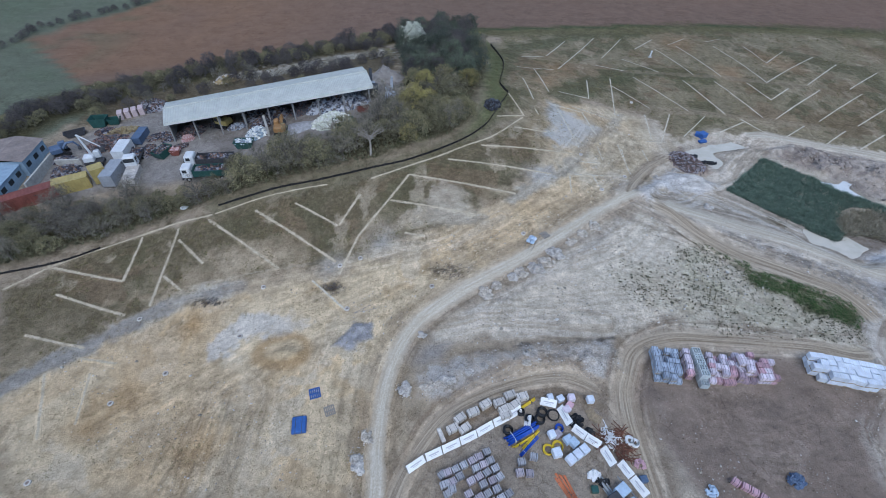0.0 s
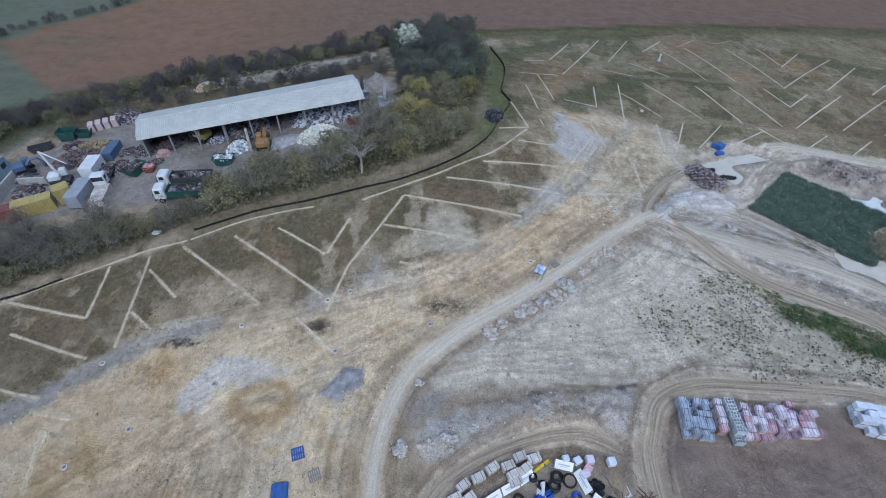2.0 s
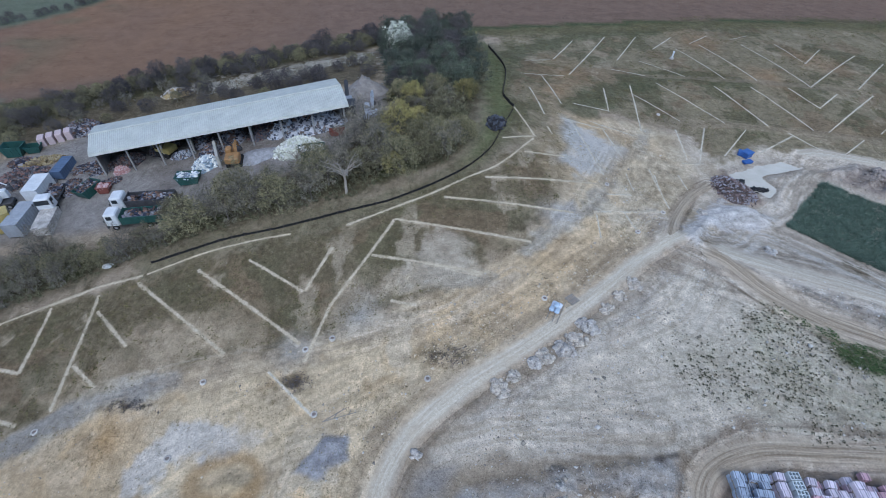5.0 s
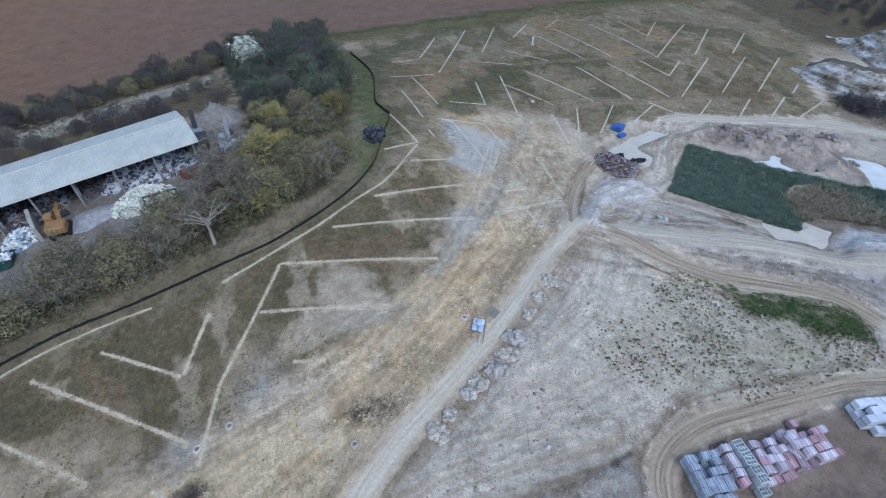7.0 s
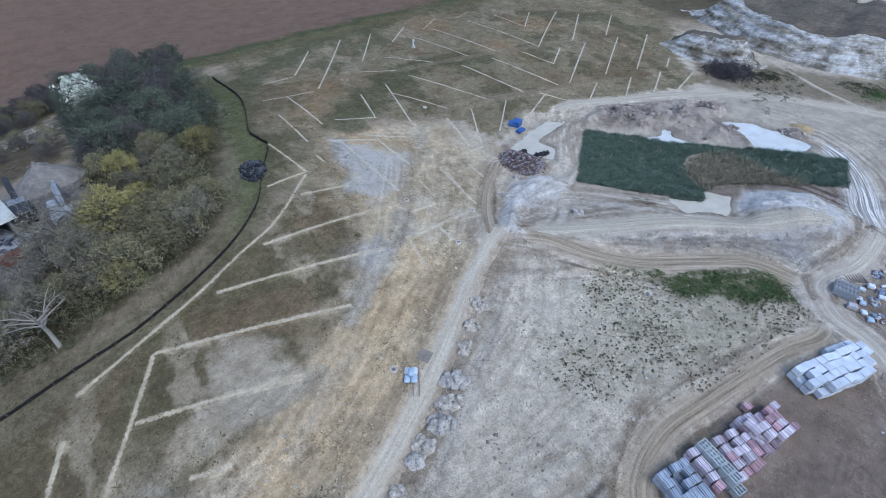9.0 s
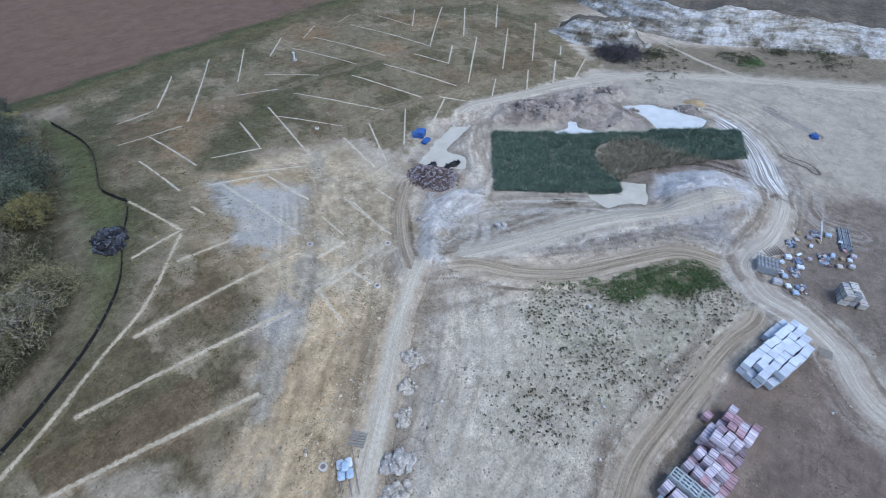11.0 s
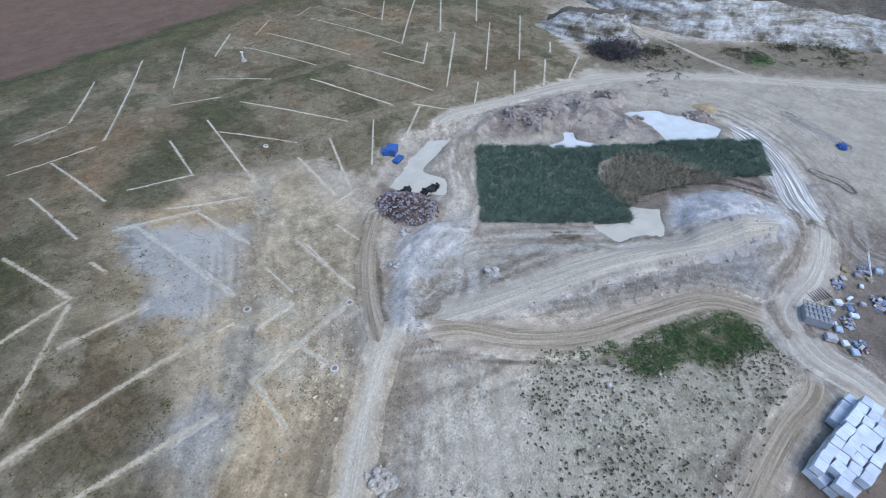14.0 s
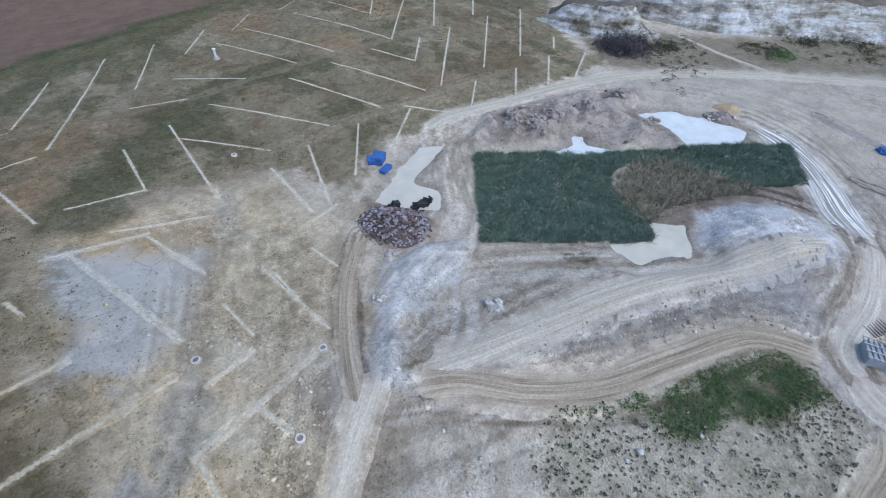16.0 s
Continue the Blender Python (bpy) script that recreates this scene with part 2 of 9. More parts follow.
TOP_ROAD = [(66.2, 94.8), (72.8, 95.7), (84.0, 91.5), (96.1, 86.9), (105.1, 82.0), (116.8, 72.7), (132.7, 55.0), (145.1, 40.1), (157.8, 20.4)]
STORE_TRACK = [(-5.1, 12.7), (-4.6, 17.6), (-2.2, 22.8), (1.9, 27.6), (9.4, 31.1), (17.1, 32.3), (22.9, 29.7)]
FENCE = [(-78.9, 47.7), (-74.6, 50.3), (-67.8, 53.1), (-63.3, 55.5), (-61.0, 57.0)]
FENCE_LONG = [(-41.9, 65.4), (-32.3, 67.8), (-22.9, 69.1), (-13.4, 71.3), (-6.1, 73.6), (2.3, 78.9), (7.9, 85.3), (10.9, 92.9), (13.7, 100.7), (12.1, 104.9), (14.3, 121.9), (12.2, 141.3)]
EDGE_PATH = [(-72.5, 47.2), (-66.9, 53.3), (-59.8, 57.5), (-53.3, 60.5), (-48.4, 62.4), (-42.3, 63.6)]
EDGE_PATH_THIN = [(-42.3, 63.6), (-34.6, 66.1), (-27.6, 67.3), (-21.4, 68.0)]
EDGE_PATH_NORTH = [(-13.9, 68.7), (-7.6, 71.5), (-1.7, 74.5), (4.5, 78.7), (9.9, 82.7), (16.4, 91.0)]
REED_MAIN = [(69.2, 87.1), (83.0, 72.9), (76.8, 70.4), (73.4, 66.7), (73.1, 63.1), (70.3, 61.5), (56.7, 75.5)]
REED_STRIP = [(83.0, 72.9), (101.9, 55.8), (94.2, 51.3), (88.8, 56.3), (86.1, 60.8), (85.6, 66.5), (82.0, 70.7), (79.3, 71.1)]
TUSSOCK = [(78.2, 70.0), (82.9, 70.2), (86.2, 66.8), (86.9, 61.1), (89.3, 55.6), (87.8, 55.9), (83.1, 59.3), (77.1, 62.9), (72.8, 62.9), (73.4, 66.7)]
POND_WEST = [(65.0, 93.1), (67.4, 91.4), (63.0, 89.8), (59.1, 88.5), (59.7, 85.4), (57.1, 82.1), (54.5, 85.8), (53.3, 88.9), (59.5, 91.6)]
POND_SMALL = [(76.9, 79.2), (80.5, 78.2), (82.3, 79.4), (83.1, 78.4), (81.8, 76.9), (83.2, 73.6), (81.6, 74.2), (79.0, 76.6)]
POND_EAST = [(94.6, 75.1), (98.8, 72.1), (100.8, 65.8), (100.6, 61.8), (96.8, 61.0), (91.8, 66.2), (94.0, 69.9)]
POND_SOUTH = [(66.3, 65.0), (70.8, 61.6), (73.1, 63.1), (75.2, 60.1), (71.3, 57.2), (66.4, 61.6)]
CHALK_HEAP = [(72.8, 57.9), (80.1, 57.9), (85.8, 54.1), (86.2, 49.1), (82.2, 44.5), (75.7, 44.0), (72.8, 48.9), (72.8, 54.5)]
RUBBLE = [(52.0, 90.0), (54.7, 86.0), (55.7, 81.1), (52.1, 79.8), (47.0, 80.8), (50.0, 85.9)]
CHALK_SLOPE = [(35.8, 69.2), (38.6, 72.6), (44.2, 78.4), (47.1, 79.8), (51.2, 79.7), (55.4, 76.7), (53.4, 74.4), (49.3, 75.0), (45.1, 73.8), (41.7, 71.7), (39.0, 69.3), (37.7, 67.0)]
MUD_HEAPS = [(69.8, 89.6), (77.7, 91.6), (85.1, 88.0), (93.7, 85.0), (101.5, 78.6), (94.3, 75.1), (93.0, 69.5), (91.5, 67.2), (84.0, 74.5), (81.0, 78.6), (72.1, 87.4)]
WEEDS = [(43.9, 58.6), (47.9, 56.4), (52.5, 53.2), (58.9, 50.3), (64.7, 46.7), (64.0, 44.0), (62.6, 41.7), (57.6, 44.4), (54.1, 47.5), (49.9, 49.7), (49.3, 53.1)]
SHRUBS = [(43.7, 58.7), (46.3, 54.5), (49.7, 49.5), (53.3, 46.0), (62.3, 41.7), (60.0, 39.5), (52.0, 39.6), (41.3, 40.8), (34.8, 42.2), (27.0, 50.3), (31.6, 52.8), (37.7, 52.9)]
CHALK_PATCH = [(23.5, 99.6), (29.2, 96.7), (34.3, 92.9), (31.5, 89.0), (27.7, 83.6), (24.7, 83.2), (23.1, 82.6), (20.0, 85.3), (21.7, 89.1), (23.0, 94.9)]
GREY_PATCH = [(-15.8, 37.4), (-13.0, 41.0), (-10.2, 40.9), (-9.8, 38.6), (-13.0, 36.7)]
SAND_HEAP = [(-24.9, 36.3), (-22.7, 37.8), (-19.1, 37.2), (-19.3, 35.1), (-22.3, 34.4)]
CHALK_WEST = [(-34.6, 37.1), (-32.9, 41.6), (-29.8, 42.8), (-21.7, 42.6), (-20.3, 40.7), (-27.7, 39.2), (-33.1, 35.7)]
BANK = [(-2.4, 32.0), (-0.5, 34.2), (5.3, 35.6), (13.3, 36.9), (20.7, 37.6), (24.5, 38.0), (24.9, 33.1), (20.1, 32.9), (16.4, 33.2), (10.7, 32.9), (5.7, 32.0), (2.2, 31.1), (-0.5, 29.2), (-2.2, 29.8)]
SHED_LINE = [(-59.3, 86.8), (-16.5, 90.5)]
GRASS_WEST = [(-72.5, 47.2), (-60.3, 57.7), (-43.0, 63.4), (-13.3, 69.1), (8.4, 82.1), (15.6, 91.2), (27.4, 101.8), (21.2, 85.7), (18.2, 75.7), (12.0, 66.3), (4.8, 60.5), (-3.3, 56.5), (-17.0, 52.0), (-27.2, 50.5), (-42.0, 46.0), (-50.5, 42.1), (-61.0, 30.3)]
GRASS_NORTH = [(16.6, 153.6), (36.9, 157.5), (65.1, 172), (88.2, 176), (120.0, 179), (150, 178), (142, 128), (108.6, 97.3), (106.2, 87.2), (84.0, 91.6), (73.5, 96.4), (60.0, 96.9), (51.1, 92.1), (47.9, 102.0), (40.0, 103.6), (34.2, 105.6), (27.0, 106.8), (19.4, 95.4), (13.5, 86.5), (9.9, 88.1), (9.1, 103.8)]
PLOUGH_EDGE = [(8.9, 159.0), (38.7, 164.6), (78.7, 169.7), (120.0, 173.4), (152.5, 172.1)]
PLOUGH_WEST = [(-17.1, 148.8), (-38.3, 132.6), (-61.3, 123.2), (-75.1, 118.8), (-93.7, 111.3), (-127.7, 140.6), (-119.7, 153.3), (-104.6, 175.7)]
HEDGE = [(-99.3, 88.1), (-94.7, 101.0), (-85.1, 108.9), (-74.3, 117.1), (-59.0, 125.8), (-38.7, 134.2), (-17.1, 148.8)]
YARD = [(-84.6, 86.7), (-80.9, 91.3), (-71.5, 99.1), (-68.7, 102.5), (-58.5, 101.8), (-38.2, 101.8), (-17.8, 106.9), (-11.5, 104.4), (-10.4, 94.3), (-16.5, 84.3), (-22.0, 81.6), (-35.1, 77.0), (-41.7, 72.8), (-56.4, 73.2), (-66.2, 72.5), (-73.8, 68.5), (-84.0, 66.2)]
WOOD = [(-16.2, 148.8), (-3.8, 157.8), (5.4, 157.8), (10.4, 137.5), (9.0, 117.1), (7.2, 100.9), (4.4, 92.6), (-7.4, 91.6), (-10.9, 99.4), (-11.5, 114.5)]
TREE_BELT = [(-100, 44), (-104, 58), (-88, 59.5), (-78.5, 62.6), (-71.5, 67.0), (-60, 68.6), (-50.0, 69.2), (-43.7, 71.6), (-33.3, 77.0), (-21.8, 80.3), (-10.1, 90.4), (2.0, 92.9), (5.6, 89.4), (0.8, 81.7), (-13.2, 74.2), (-27.3, 71.2), (-42.5, 68.0), (-52.3, 63.6), (-61.7, 59.3), (-72.5, 54.2), (-84, 48)]
BACK_SCRUB = [(-88, 90), (-84, 103), (-70, 112), (-58, 121), (-40, 129), (-20, 139), (-13, 132), (-13, 112), (-19, 110), (-40, 106), (-60, 106), (-74, 101)]
CLIFF_BASE = [(119.7, 112.1), (108.6, 97.3), (120.8, 90.6), (131.9, 92.0), (135.4, 76.4), (157.5, 61.4), (159.1, 52.0), (162.0, 42.8)]
DIRT_LOT = [(25.2, 29.6), (28.5, 35.8), (36, 36.8), (50, 36.4), (59, 34.4), (60.5, 31), (54, 24), (52, 10), (33, 8), (30, 17.8), (27.0, 24.5)]
EAST_LOT = [(66, 36.5), (70, 39.6), (80, 39.2), (90, 40), (98, 36), (100, 22), (84, 12), (62, 14), (63, 24), (66.5, 31)]
GREY_BAND = [(40.4, 99.6), (35.4, 92.1), (31.5, 87.2), (29.2, 84.5), (26.7, 80.1), (24.7, 76.9), (22.9, 74.6), (21.4, 73.0), (17.5, 70.0), (12.0, 64.9)]
GREY_BAND_WEST = [(-66, 26), (-61.0, 30.3), (-56.2, 35.1), (-48.4, 41.5), (-41.0, 46.0), (-33, 48)]
FAINT_TRACK = [(43.0, 103.9), (49.9, 104.8), (59.5, 105.0), (68.6, 103.2), (76.9, 99.5)]
SAND_MAIN = [(-60.4, 29.5), (-50.2, 41.5), (-42.0, 46.0), (-27.2, 50.5), (-17.0, 51.6), (-3.3, 56.2), (12.0, 65.6), (18.6, 74.2), (24.5, 100.7), (41.2, 101.4), (44.6, 88.7), (35.4, 73.1), (20.8, 58.6), (1.6, 46.3), (-5.0, 40.2), (-7.6, 33.3), (-7.2, 17.6), (-50.9, 16.7)]


# ---- land ----
def lattice(ix, iy, seed):
    n = (ix * 374761393 + iy * 668265263 + seed * 1274126177) & 0xFFFFFFFF
    n = ((n ^ (n >> 13)) * 1103515245) & 0xFFFFFFFF
    return ((n ^ (n >> 16)) & 0xFFFF) / 65535.0


def wave(x, y, size, seed=0, octaves=4):
    """Value noise of that size in metres, about -1 to 1."""
    x, y = np.asarray(x, float) / size, np.asarray(y, float) / size
    total, weight = np.zeros(x.shape), 0.0
    for o in range(octaves):
        ix, iy = np.floor(x).astype(np.int64), np.floor(y).astype(np.int64)
        fx, fy = x - ix, y - iy
        fx, fy = fx * fx * (3 - 2 * fx), fy * fy * (3 - 2 * fy)
        a, b = lattice(ix, iy, seed + o), lattice(ix + 1, iy, seed + o)
        c, d = lattice(ix, iy + 1, seed + o), lattice(ix + 1, iy + 1, seed + o)
        total += 0.55**o * ((a + (b - a) * fx) * (1 - fy) + (c + (d - c) * fx) * fy - 0.5) * 2
        weight += 0.55**o
        x, y = x * 2.03 + 17.1, y * 2.03 + 5.7
    return total / weight * 1.6


def step(a, b, v):
    u = np.clip((v - a) / (b - a), 0, 1)
    return u * u * (3 - 2 * u)


def to_line(line, x, y):
    """Distance to an open line, and the metres along it."""
    best, along, run = np.full(np.shape(x), 1e9), np.zeros(np.shape(x)), 0.0
    for (ax, ay), (bx, by) in zip(line[:-1], line[1:]):
        dx, dy = bx - ax, by - ay
        size = math.hypot(dx, dy)
        u = np.clip(((x - ax) * dx + (y - ay) * dy) / size**2, 0, 1)
        d = np.hypot(x - ax - u * dx, y - ay - u * dy)
        along = np.where(d < best, run + u * size, along)
        best = np.minimum(best, d)
        run += size
    return best, along


def within(area, x, y):
    """Distance to the rim of an area, positive inside it."""
    x, y = np.asarray(x, float), np.asarray(y, float)
    d, _ = to_line(area + area[:1], x, y)
    odd = np.zeros(x.shape, bool)
    for (ax, ay), (bx, by) in zip(area, area[1:] + area[:1]):
        if ay != by:
            odd ^= ((ay > y) != (by > y)) & (x < (bx - ax) * (y - ay) / (by - ay) + ax)
    return np.where(odd, d, -d)


SWELL = np.array([[-1.9, -1.7, -2.1, 0.5, 1.3, -1.5, -0.2], [-2.7, 0.1, 0.0, 0.6, 1.3, -0.3, 1.2], [-0.8, 2.0, 4.0, 1.2, -1.8, -0.2, 0.7],
                  [0.0, 1.0, 3.1, 2.6, 0.3, 1.2, 1.3], [0.0, 0.1, 0.3, 0.4, 0.6, 1.2, 1.4]])


def swell(x, y):
    z = np.zeros(np.shape(x))
    for j in range(5):
        for i in range(7):
            z = z + SWELL[j, i] * np.exp(-((x - (28 * i - 63)) ** 2 + (y - (28 * j + 24.5)) ** 2) / (2 * 23.8**2))
    return z


def middle(area):
    return sum(p[0] for p in area) / len(area), sum(p[1] for p in area) / len(area)


PONDS = [("pond_west", POND_WEST, 0.0), ("pond_small", POND_SMALL, 0.0), ("pond_east", POND_EAST, 0.0), ("pond_south", POND_SOUTH, 0.0)]
POND_LEVEL = {n: float(swell(*[np.array(v) for v in middle(a)])) for n, a, _ in PONDS}


def land(x, y):
    """The ground's height."""
    x, y = np.asarray(x, float), np.asarray(y, float)
    z = swell(x, y)
    z = z - 1.6 * np.exp(-((x - 38) ** 2 + (y - 27) ** 2) / (2 * 13.0**2))
    rough = wave(x, y, 3.0, 3, 3)
    z = z + 0.06 * wave(x, y, 7.0, 11, 3) + 0.03 * rough
    d = within(BANK, x, y)
    z = z + step(-1.5, 1.8, d) * (0.7 + 0.4 * rough + 0.3 * np.abs(wave(x, y, 1.5, 15, 3)))
    d = within(CHALK_HEAP, x, y)
    z = z + step(-2.0, 4.5, d) * (1.9 + 0.9 * np.abs(wave(x, y, 4.0, 8, 2)) + 0.1 * wave(x, y, 1.0, 9, 2))
    d = within(MUD_HEAPS, x, y)
    z = z + step(-1.0, 2.0, d) * (0.3 + 1.3 * (0.75 - np.abs(wave(x + 1.5 * rough, y, 5.0, 21, 2))) + 0.14 * wave(x, y, 1.1, 22, 2))
    d, _ = to_line(RIDGE_ROAD, x, y)
    z = z + 1.3 * np.exp(-((d / 5.0) ** 2))
    d = within(CHALK_SLOPE, x, y)
    z = z + step(-1.0, 2.0, d) * (0.8 + 0.35 * rough + 0.25 * np.abs(wave(x, y, 1.2, 14, 2)))
    d = within(RUBBLE, x, y)
    z = z + step(-0.5, 2.0, d) * (0.7 + 0.4 * rough)
    d = within(SAND_HEAP, x, y)
    z = z + step(-0.5, 1.8, d) * 0.9
    d = within(GREY_PATCH, x, y)
    z = z + step(-0.3, 0.9, d) * (0.45 + 0.2 * wave(x, y, 1.5, 5, 2))
    for n, a, _ in PONDS:
        d = within(a, x, y)
        w = step(-4.0, -1.2, d)
        z = z * (1 - w) + (POND_LEVEL[n] + 0.12 + 0.06 * rough) * w
        w = step(-1.0, 0.6, d + 0.4 * rough + 0.35 * wave(x, y, 1.3, 41, 3))
        z = z * (1 - w) + (POND_LEVEL[n] - 0.35) * w
    return z


def spaced(lo, hi, fine, far):
    """Even steps between lo and hi, then ever wider ones out to far."""
    core = list(np.arange(lo, hi + fine / 2, fine))
    out, size = [], fine
    v = 0.0
    while v < far:
        size = min(size * 1.07, 60.0)
        v += size
        out.append(v)
    return np.array([lo - q for q in reversed(out)] + core + [core[-1] + q for q in out])


def smooth_line(line, size):
    """A soft curve through the corners of a line, in steps of about that size."""
    pts = [np.array(p, float) for p in line]
    pts = [2 * pts[0] - pts[1]] + pts + [2 * pts[-1] - pts[-2]]
    out = []
    for a, b, c, d in zip(pts[:-3], pts[1:-2], pts[2:-1], pts[3:]):
        n = max(2, int(np.linalg.norm(c - b) / size))
        for k in range(n):
            u = k / n
            out.append(0.5 * (2 * b + (c - a) * u + (2 * a - 5 * b + 4 * c - d) * u * u + (3 * b - a - 3 * c + d) * u**3))
    return np.array(out + [pts[-2]])


def beside(line, x, y):
    """Signed distance to a softened line, positive on its left, and the metres along it."""
    pts = smooth_line(line, 2.5)
    best, along, side, run = np.full(np.shape(x), 1e9), np.zeros(np.shape(x)), np.ones(np.shape(x)), 0.0
    for (ax, ay), (bx, by) in zip(pts[:-1], pts[1:]):
        dx, dy = bx - ax, by - ay
        size = math.hypot(dx, dy)
        u = np.clip(((x - ax) * dx + (y - ay) * dy) / size**2, 0, 1)
        d = np.hypot(x - ax - u * dx, y - ay - u * dy)
        near = d < best
        along = np.where(near, run + u * size, along)
        side = np.where(near, np.sign(dx * (y - ay) - dy * (x - ax)), side)
        best = np.minimum(best, d)
        run += size
    return best * side, along


def painted(x, y):
    """The bare colour of the ground, and how much of it is tufted."""
    n3, n1, n8 = wave(x, y, 3.0, 31, 4), wave(x, y, 1.1, 33, 3), wave(x, y, 9.0, 35, 4)
    col = np.empty(x.shape + (3,))
    col[:] = (0.37, 0.31, 0.23)
    tuft = np.zeros(x.shape)

    def lay(weight, color, tufted=None):
        nonlocal col, tuft
        w = np.clip(weight, 0, 1)
        col = col * (1 - w[..., None]) + np.array(color) * w[..., None]
        if tufted is not None:
            tuft = tuft * (1 - w) + tufted * w

    def area(a, soft, color, strength=1.0, wobble=1.0, tufted=None, patchy=0.0):
        d = within(a, x, y) + wobble * (n3 * 0.7 + n1 * 0.4)
        w = step(-soft, soft, d) * strength
        if patchy:
            w = w * step(-patchy, patchy, n8 + 0.6 * n3 + 0.25)
        lay(w, color, tufted)

    def streaks(line, half, low, high, seed, strength=0.8, gauge=0.9, long=16.0):
        """Wheel marks that run along a line."""
        xs, ys = [q[0] for q in line], [q[1] for q in line]
        ok = (x > min(xs) - half - 3) & (x < max(xs) + half + 3) & (y > min(ys) - half - 3) & (y < max(ys) + half + 3)
        d, a = beside(line, x[ok], y[ok])
        m = wave(d + 0.5 * wave(a, a * 0, 9.0, seed, 2), a * gauge / long, gauge, seed + 1, 3)
        w = step(half, half * 0.5, np.abs(d) + 0.25 * half * n3[ok]) * strength
        for t, c in ((step(0.05, 0.3, m), high), (step(-0.05, -0.3, m), low)):
            full = np.zeros(x.shape)
            full[ok] = w * t
            lay(full, c)

    far_grass = step(-4, 6, np.hypot(x - 20, (y - 75)) - 130 + 4 * n8)
    lay(far_grass, (0.14, 0.12, 0.08), 0.4)
    # quarry floor in the east, paler and greyer
    east = step(-3, 8, x - 34 + 0.25 * (60 - y) + 2 * n3) * (1 - step(0, 10, y - 108))
    lay(east, (0.57, 0.51, 0.42))
    lay(step(88, 100, x + n3) * step(-4, 4, 92 - 0.45 * (x - 90) - y + n3), (0.5, 0.455, 0.38))
    # sand and clay
    area(SAND_MAIN, 3.0, (0.69, 0.57, 0.38))
    w = step(-4, 4, within(SAND_MAIN, x, y))
    lay(w * step(0.15, 0.35, wave(x, y, 8.0, 55, 5)) * 0.7, (0.63, 0.475, 0.28))
    lay(w * step(0.2, 0.36, wave(x, y, 6.0, 51, 5)) * 0.6, (0.52, 0.43, 0.3))
    lay(w * step(0.3, 0.45, wave(x, y, 5.0, 53, 5)) * 0.7, (0.66, 0.58, 0.44))
    area([(21, 77), (25, 84), (31, 88), (33, 95), (30, 100), (43, 101), (46.5, 92), (43, 85), (36, 75), (31, 69), (26, 71)], 2.5, (0.66, 0.595, 0.46), 0.75, 1.6)
    lay(w * step(0.0, 0.3, wave(x, y, 2.4, 57, 5)) * 0.25, (0.5, 0.4, 0.265))
    lay(w * step(0.1, 0.35, wave(x, y, 12.0, 59, 5)) * 0.5, (0.6, 0.445, 0.26))
    d, _ = to_line([(-6, 44), (2, 50.5), (10, 55.5), (19, 61.5), (27, 68), (33, 75), (38, 82)], x, y)
    lay(step(4.0, 1.2, d + n3) * step(-0.15, 0.2, wave(x, y, 1.3, 58, 4)) * 0.4, (0.42, 0.335, 0.22))
    # rough grass between the trenches
    for a in (GRASS_WEST, GRASS_NORTH):
        area(a, 1.2, (0.185, 0.155, 0.098) if a is GRASS_WEST else (0.26, 0.225, 0.15), 1.0, 2.2, 0.35)
        g = step(-1, 4, within(a, x, y))
        lay(g * step(0.1, 0.25, wave(x, y, 9.0, 65, 5)) * (0.5 if a is GRASS_WEST else 0.7), (0.13, 0.125, 0.072), 0.5)
        lay(g * step(0.2, 0.36, wave(x, y, 7.0, 61, 5)) * 0.6, (0.225, 0.165, 0.105), 0.2)
        lay(g * step(0.34, 0.55, wave(x + 0.8 * n3, 0.55 * y, 4.5, 63, 5)) * (0.65 if a is GRASS_WEST else 0.35), (0.46, 0.395, 0.29), 0.0)
    area([(-5.8, 62.1), (0.2, 65.3), (4.8, 63.3), (7.5, 60.5), (1.1, 58.8), (-3.7, 58.2), (-9.6, 59.4), (-12.4, 58.3), (-8.5, 56.1)], 1.2, (0.5, 0.445, 0.35), 0.9, 1.8, 0.0, 0.4)
    area([(-1.9, 67.1), (2.1, 67.7), (4.9, 65.9), (2.2, 63.1), (-1.5, 63.1)], 1.0, (0.48, 0.42, 0.325), 0.8, 1.8, 0.0, 0.4)
    area([(-40.2, 55.5), (-34, 56), (-26, 52.5), (-24, 50.5), (-36, 48.5), (-42, 49.5)], 1.5, (0.5, 0.41, 0.29), 0.85, 1.8, 0.0, 0.5)
    near_sand = step(-11, -1, within(SAND_MAIN, x, y) + 2.5 * n3) * step(2.0, -2.0, within(SAND_MAIN, x, y))
    lay(near_sand * step(-0.35, 0.15, wave(x, y, 5.0, 67, 5)) * step(100, 92, y) * 0.75, (0.42, 0.35, 0.24), 0.0)
    # orange subsoil and the bright grass by the wood
    for cx, cy, r in ((29, 124, 5), (24, 112, 4), (70, 150, 6), (34, 96, 3), (94, 134, 5), (76, 125, 4)):
        lay(np.exp(-(((x - cx) / r) ** 2 + ((y - cy) / r / 1.5) ** 2)) * (0.5 + 0.3 * n3), (0.36, 0.235, 0.13), 0.1)
    for green in ([(27.3, 105.5), (34.2, 112.0), (43.6, 121.2), (51.8, 125.1), (61.0, 125.0), (68.3, 121.6)], [(12, 128), (22, 140), (40, 155), (60, 158)]):
        d, _ = to_line(green, x, y)
        lay(step(5.5, 2.0, d + 1.8 * n3) * 0.7, (0.095, 0.105, 0.055), 0.6)
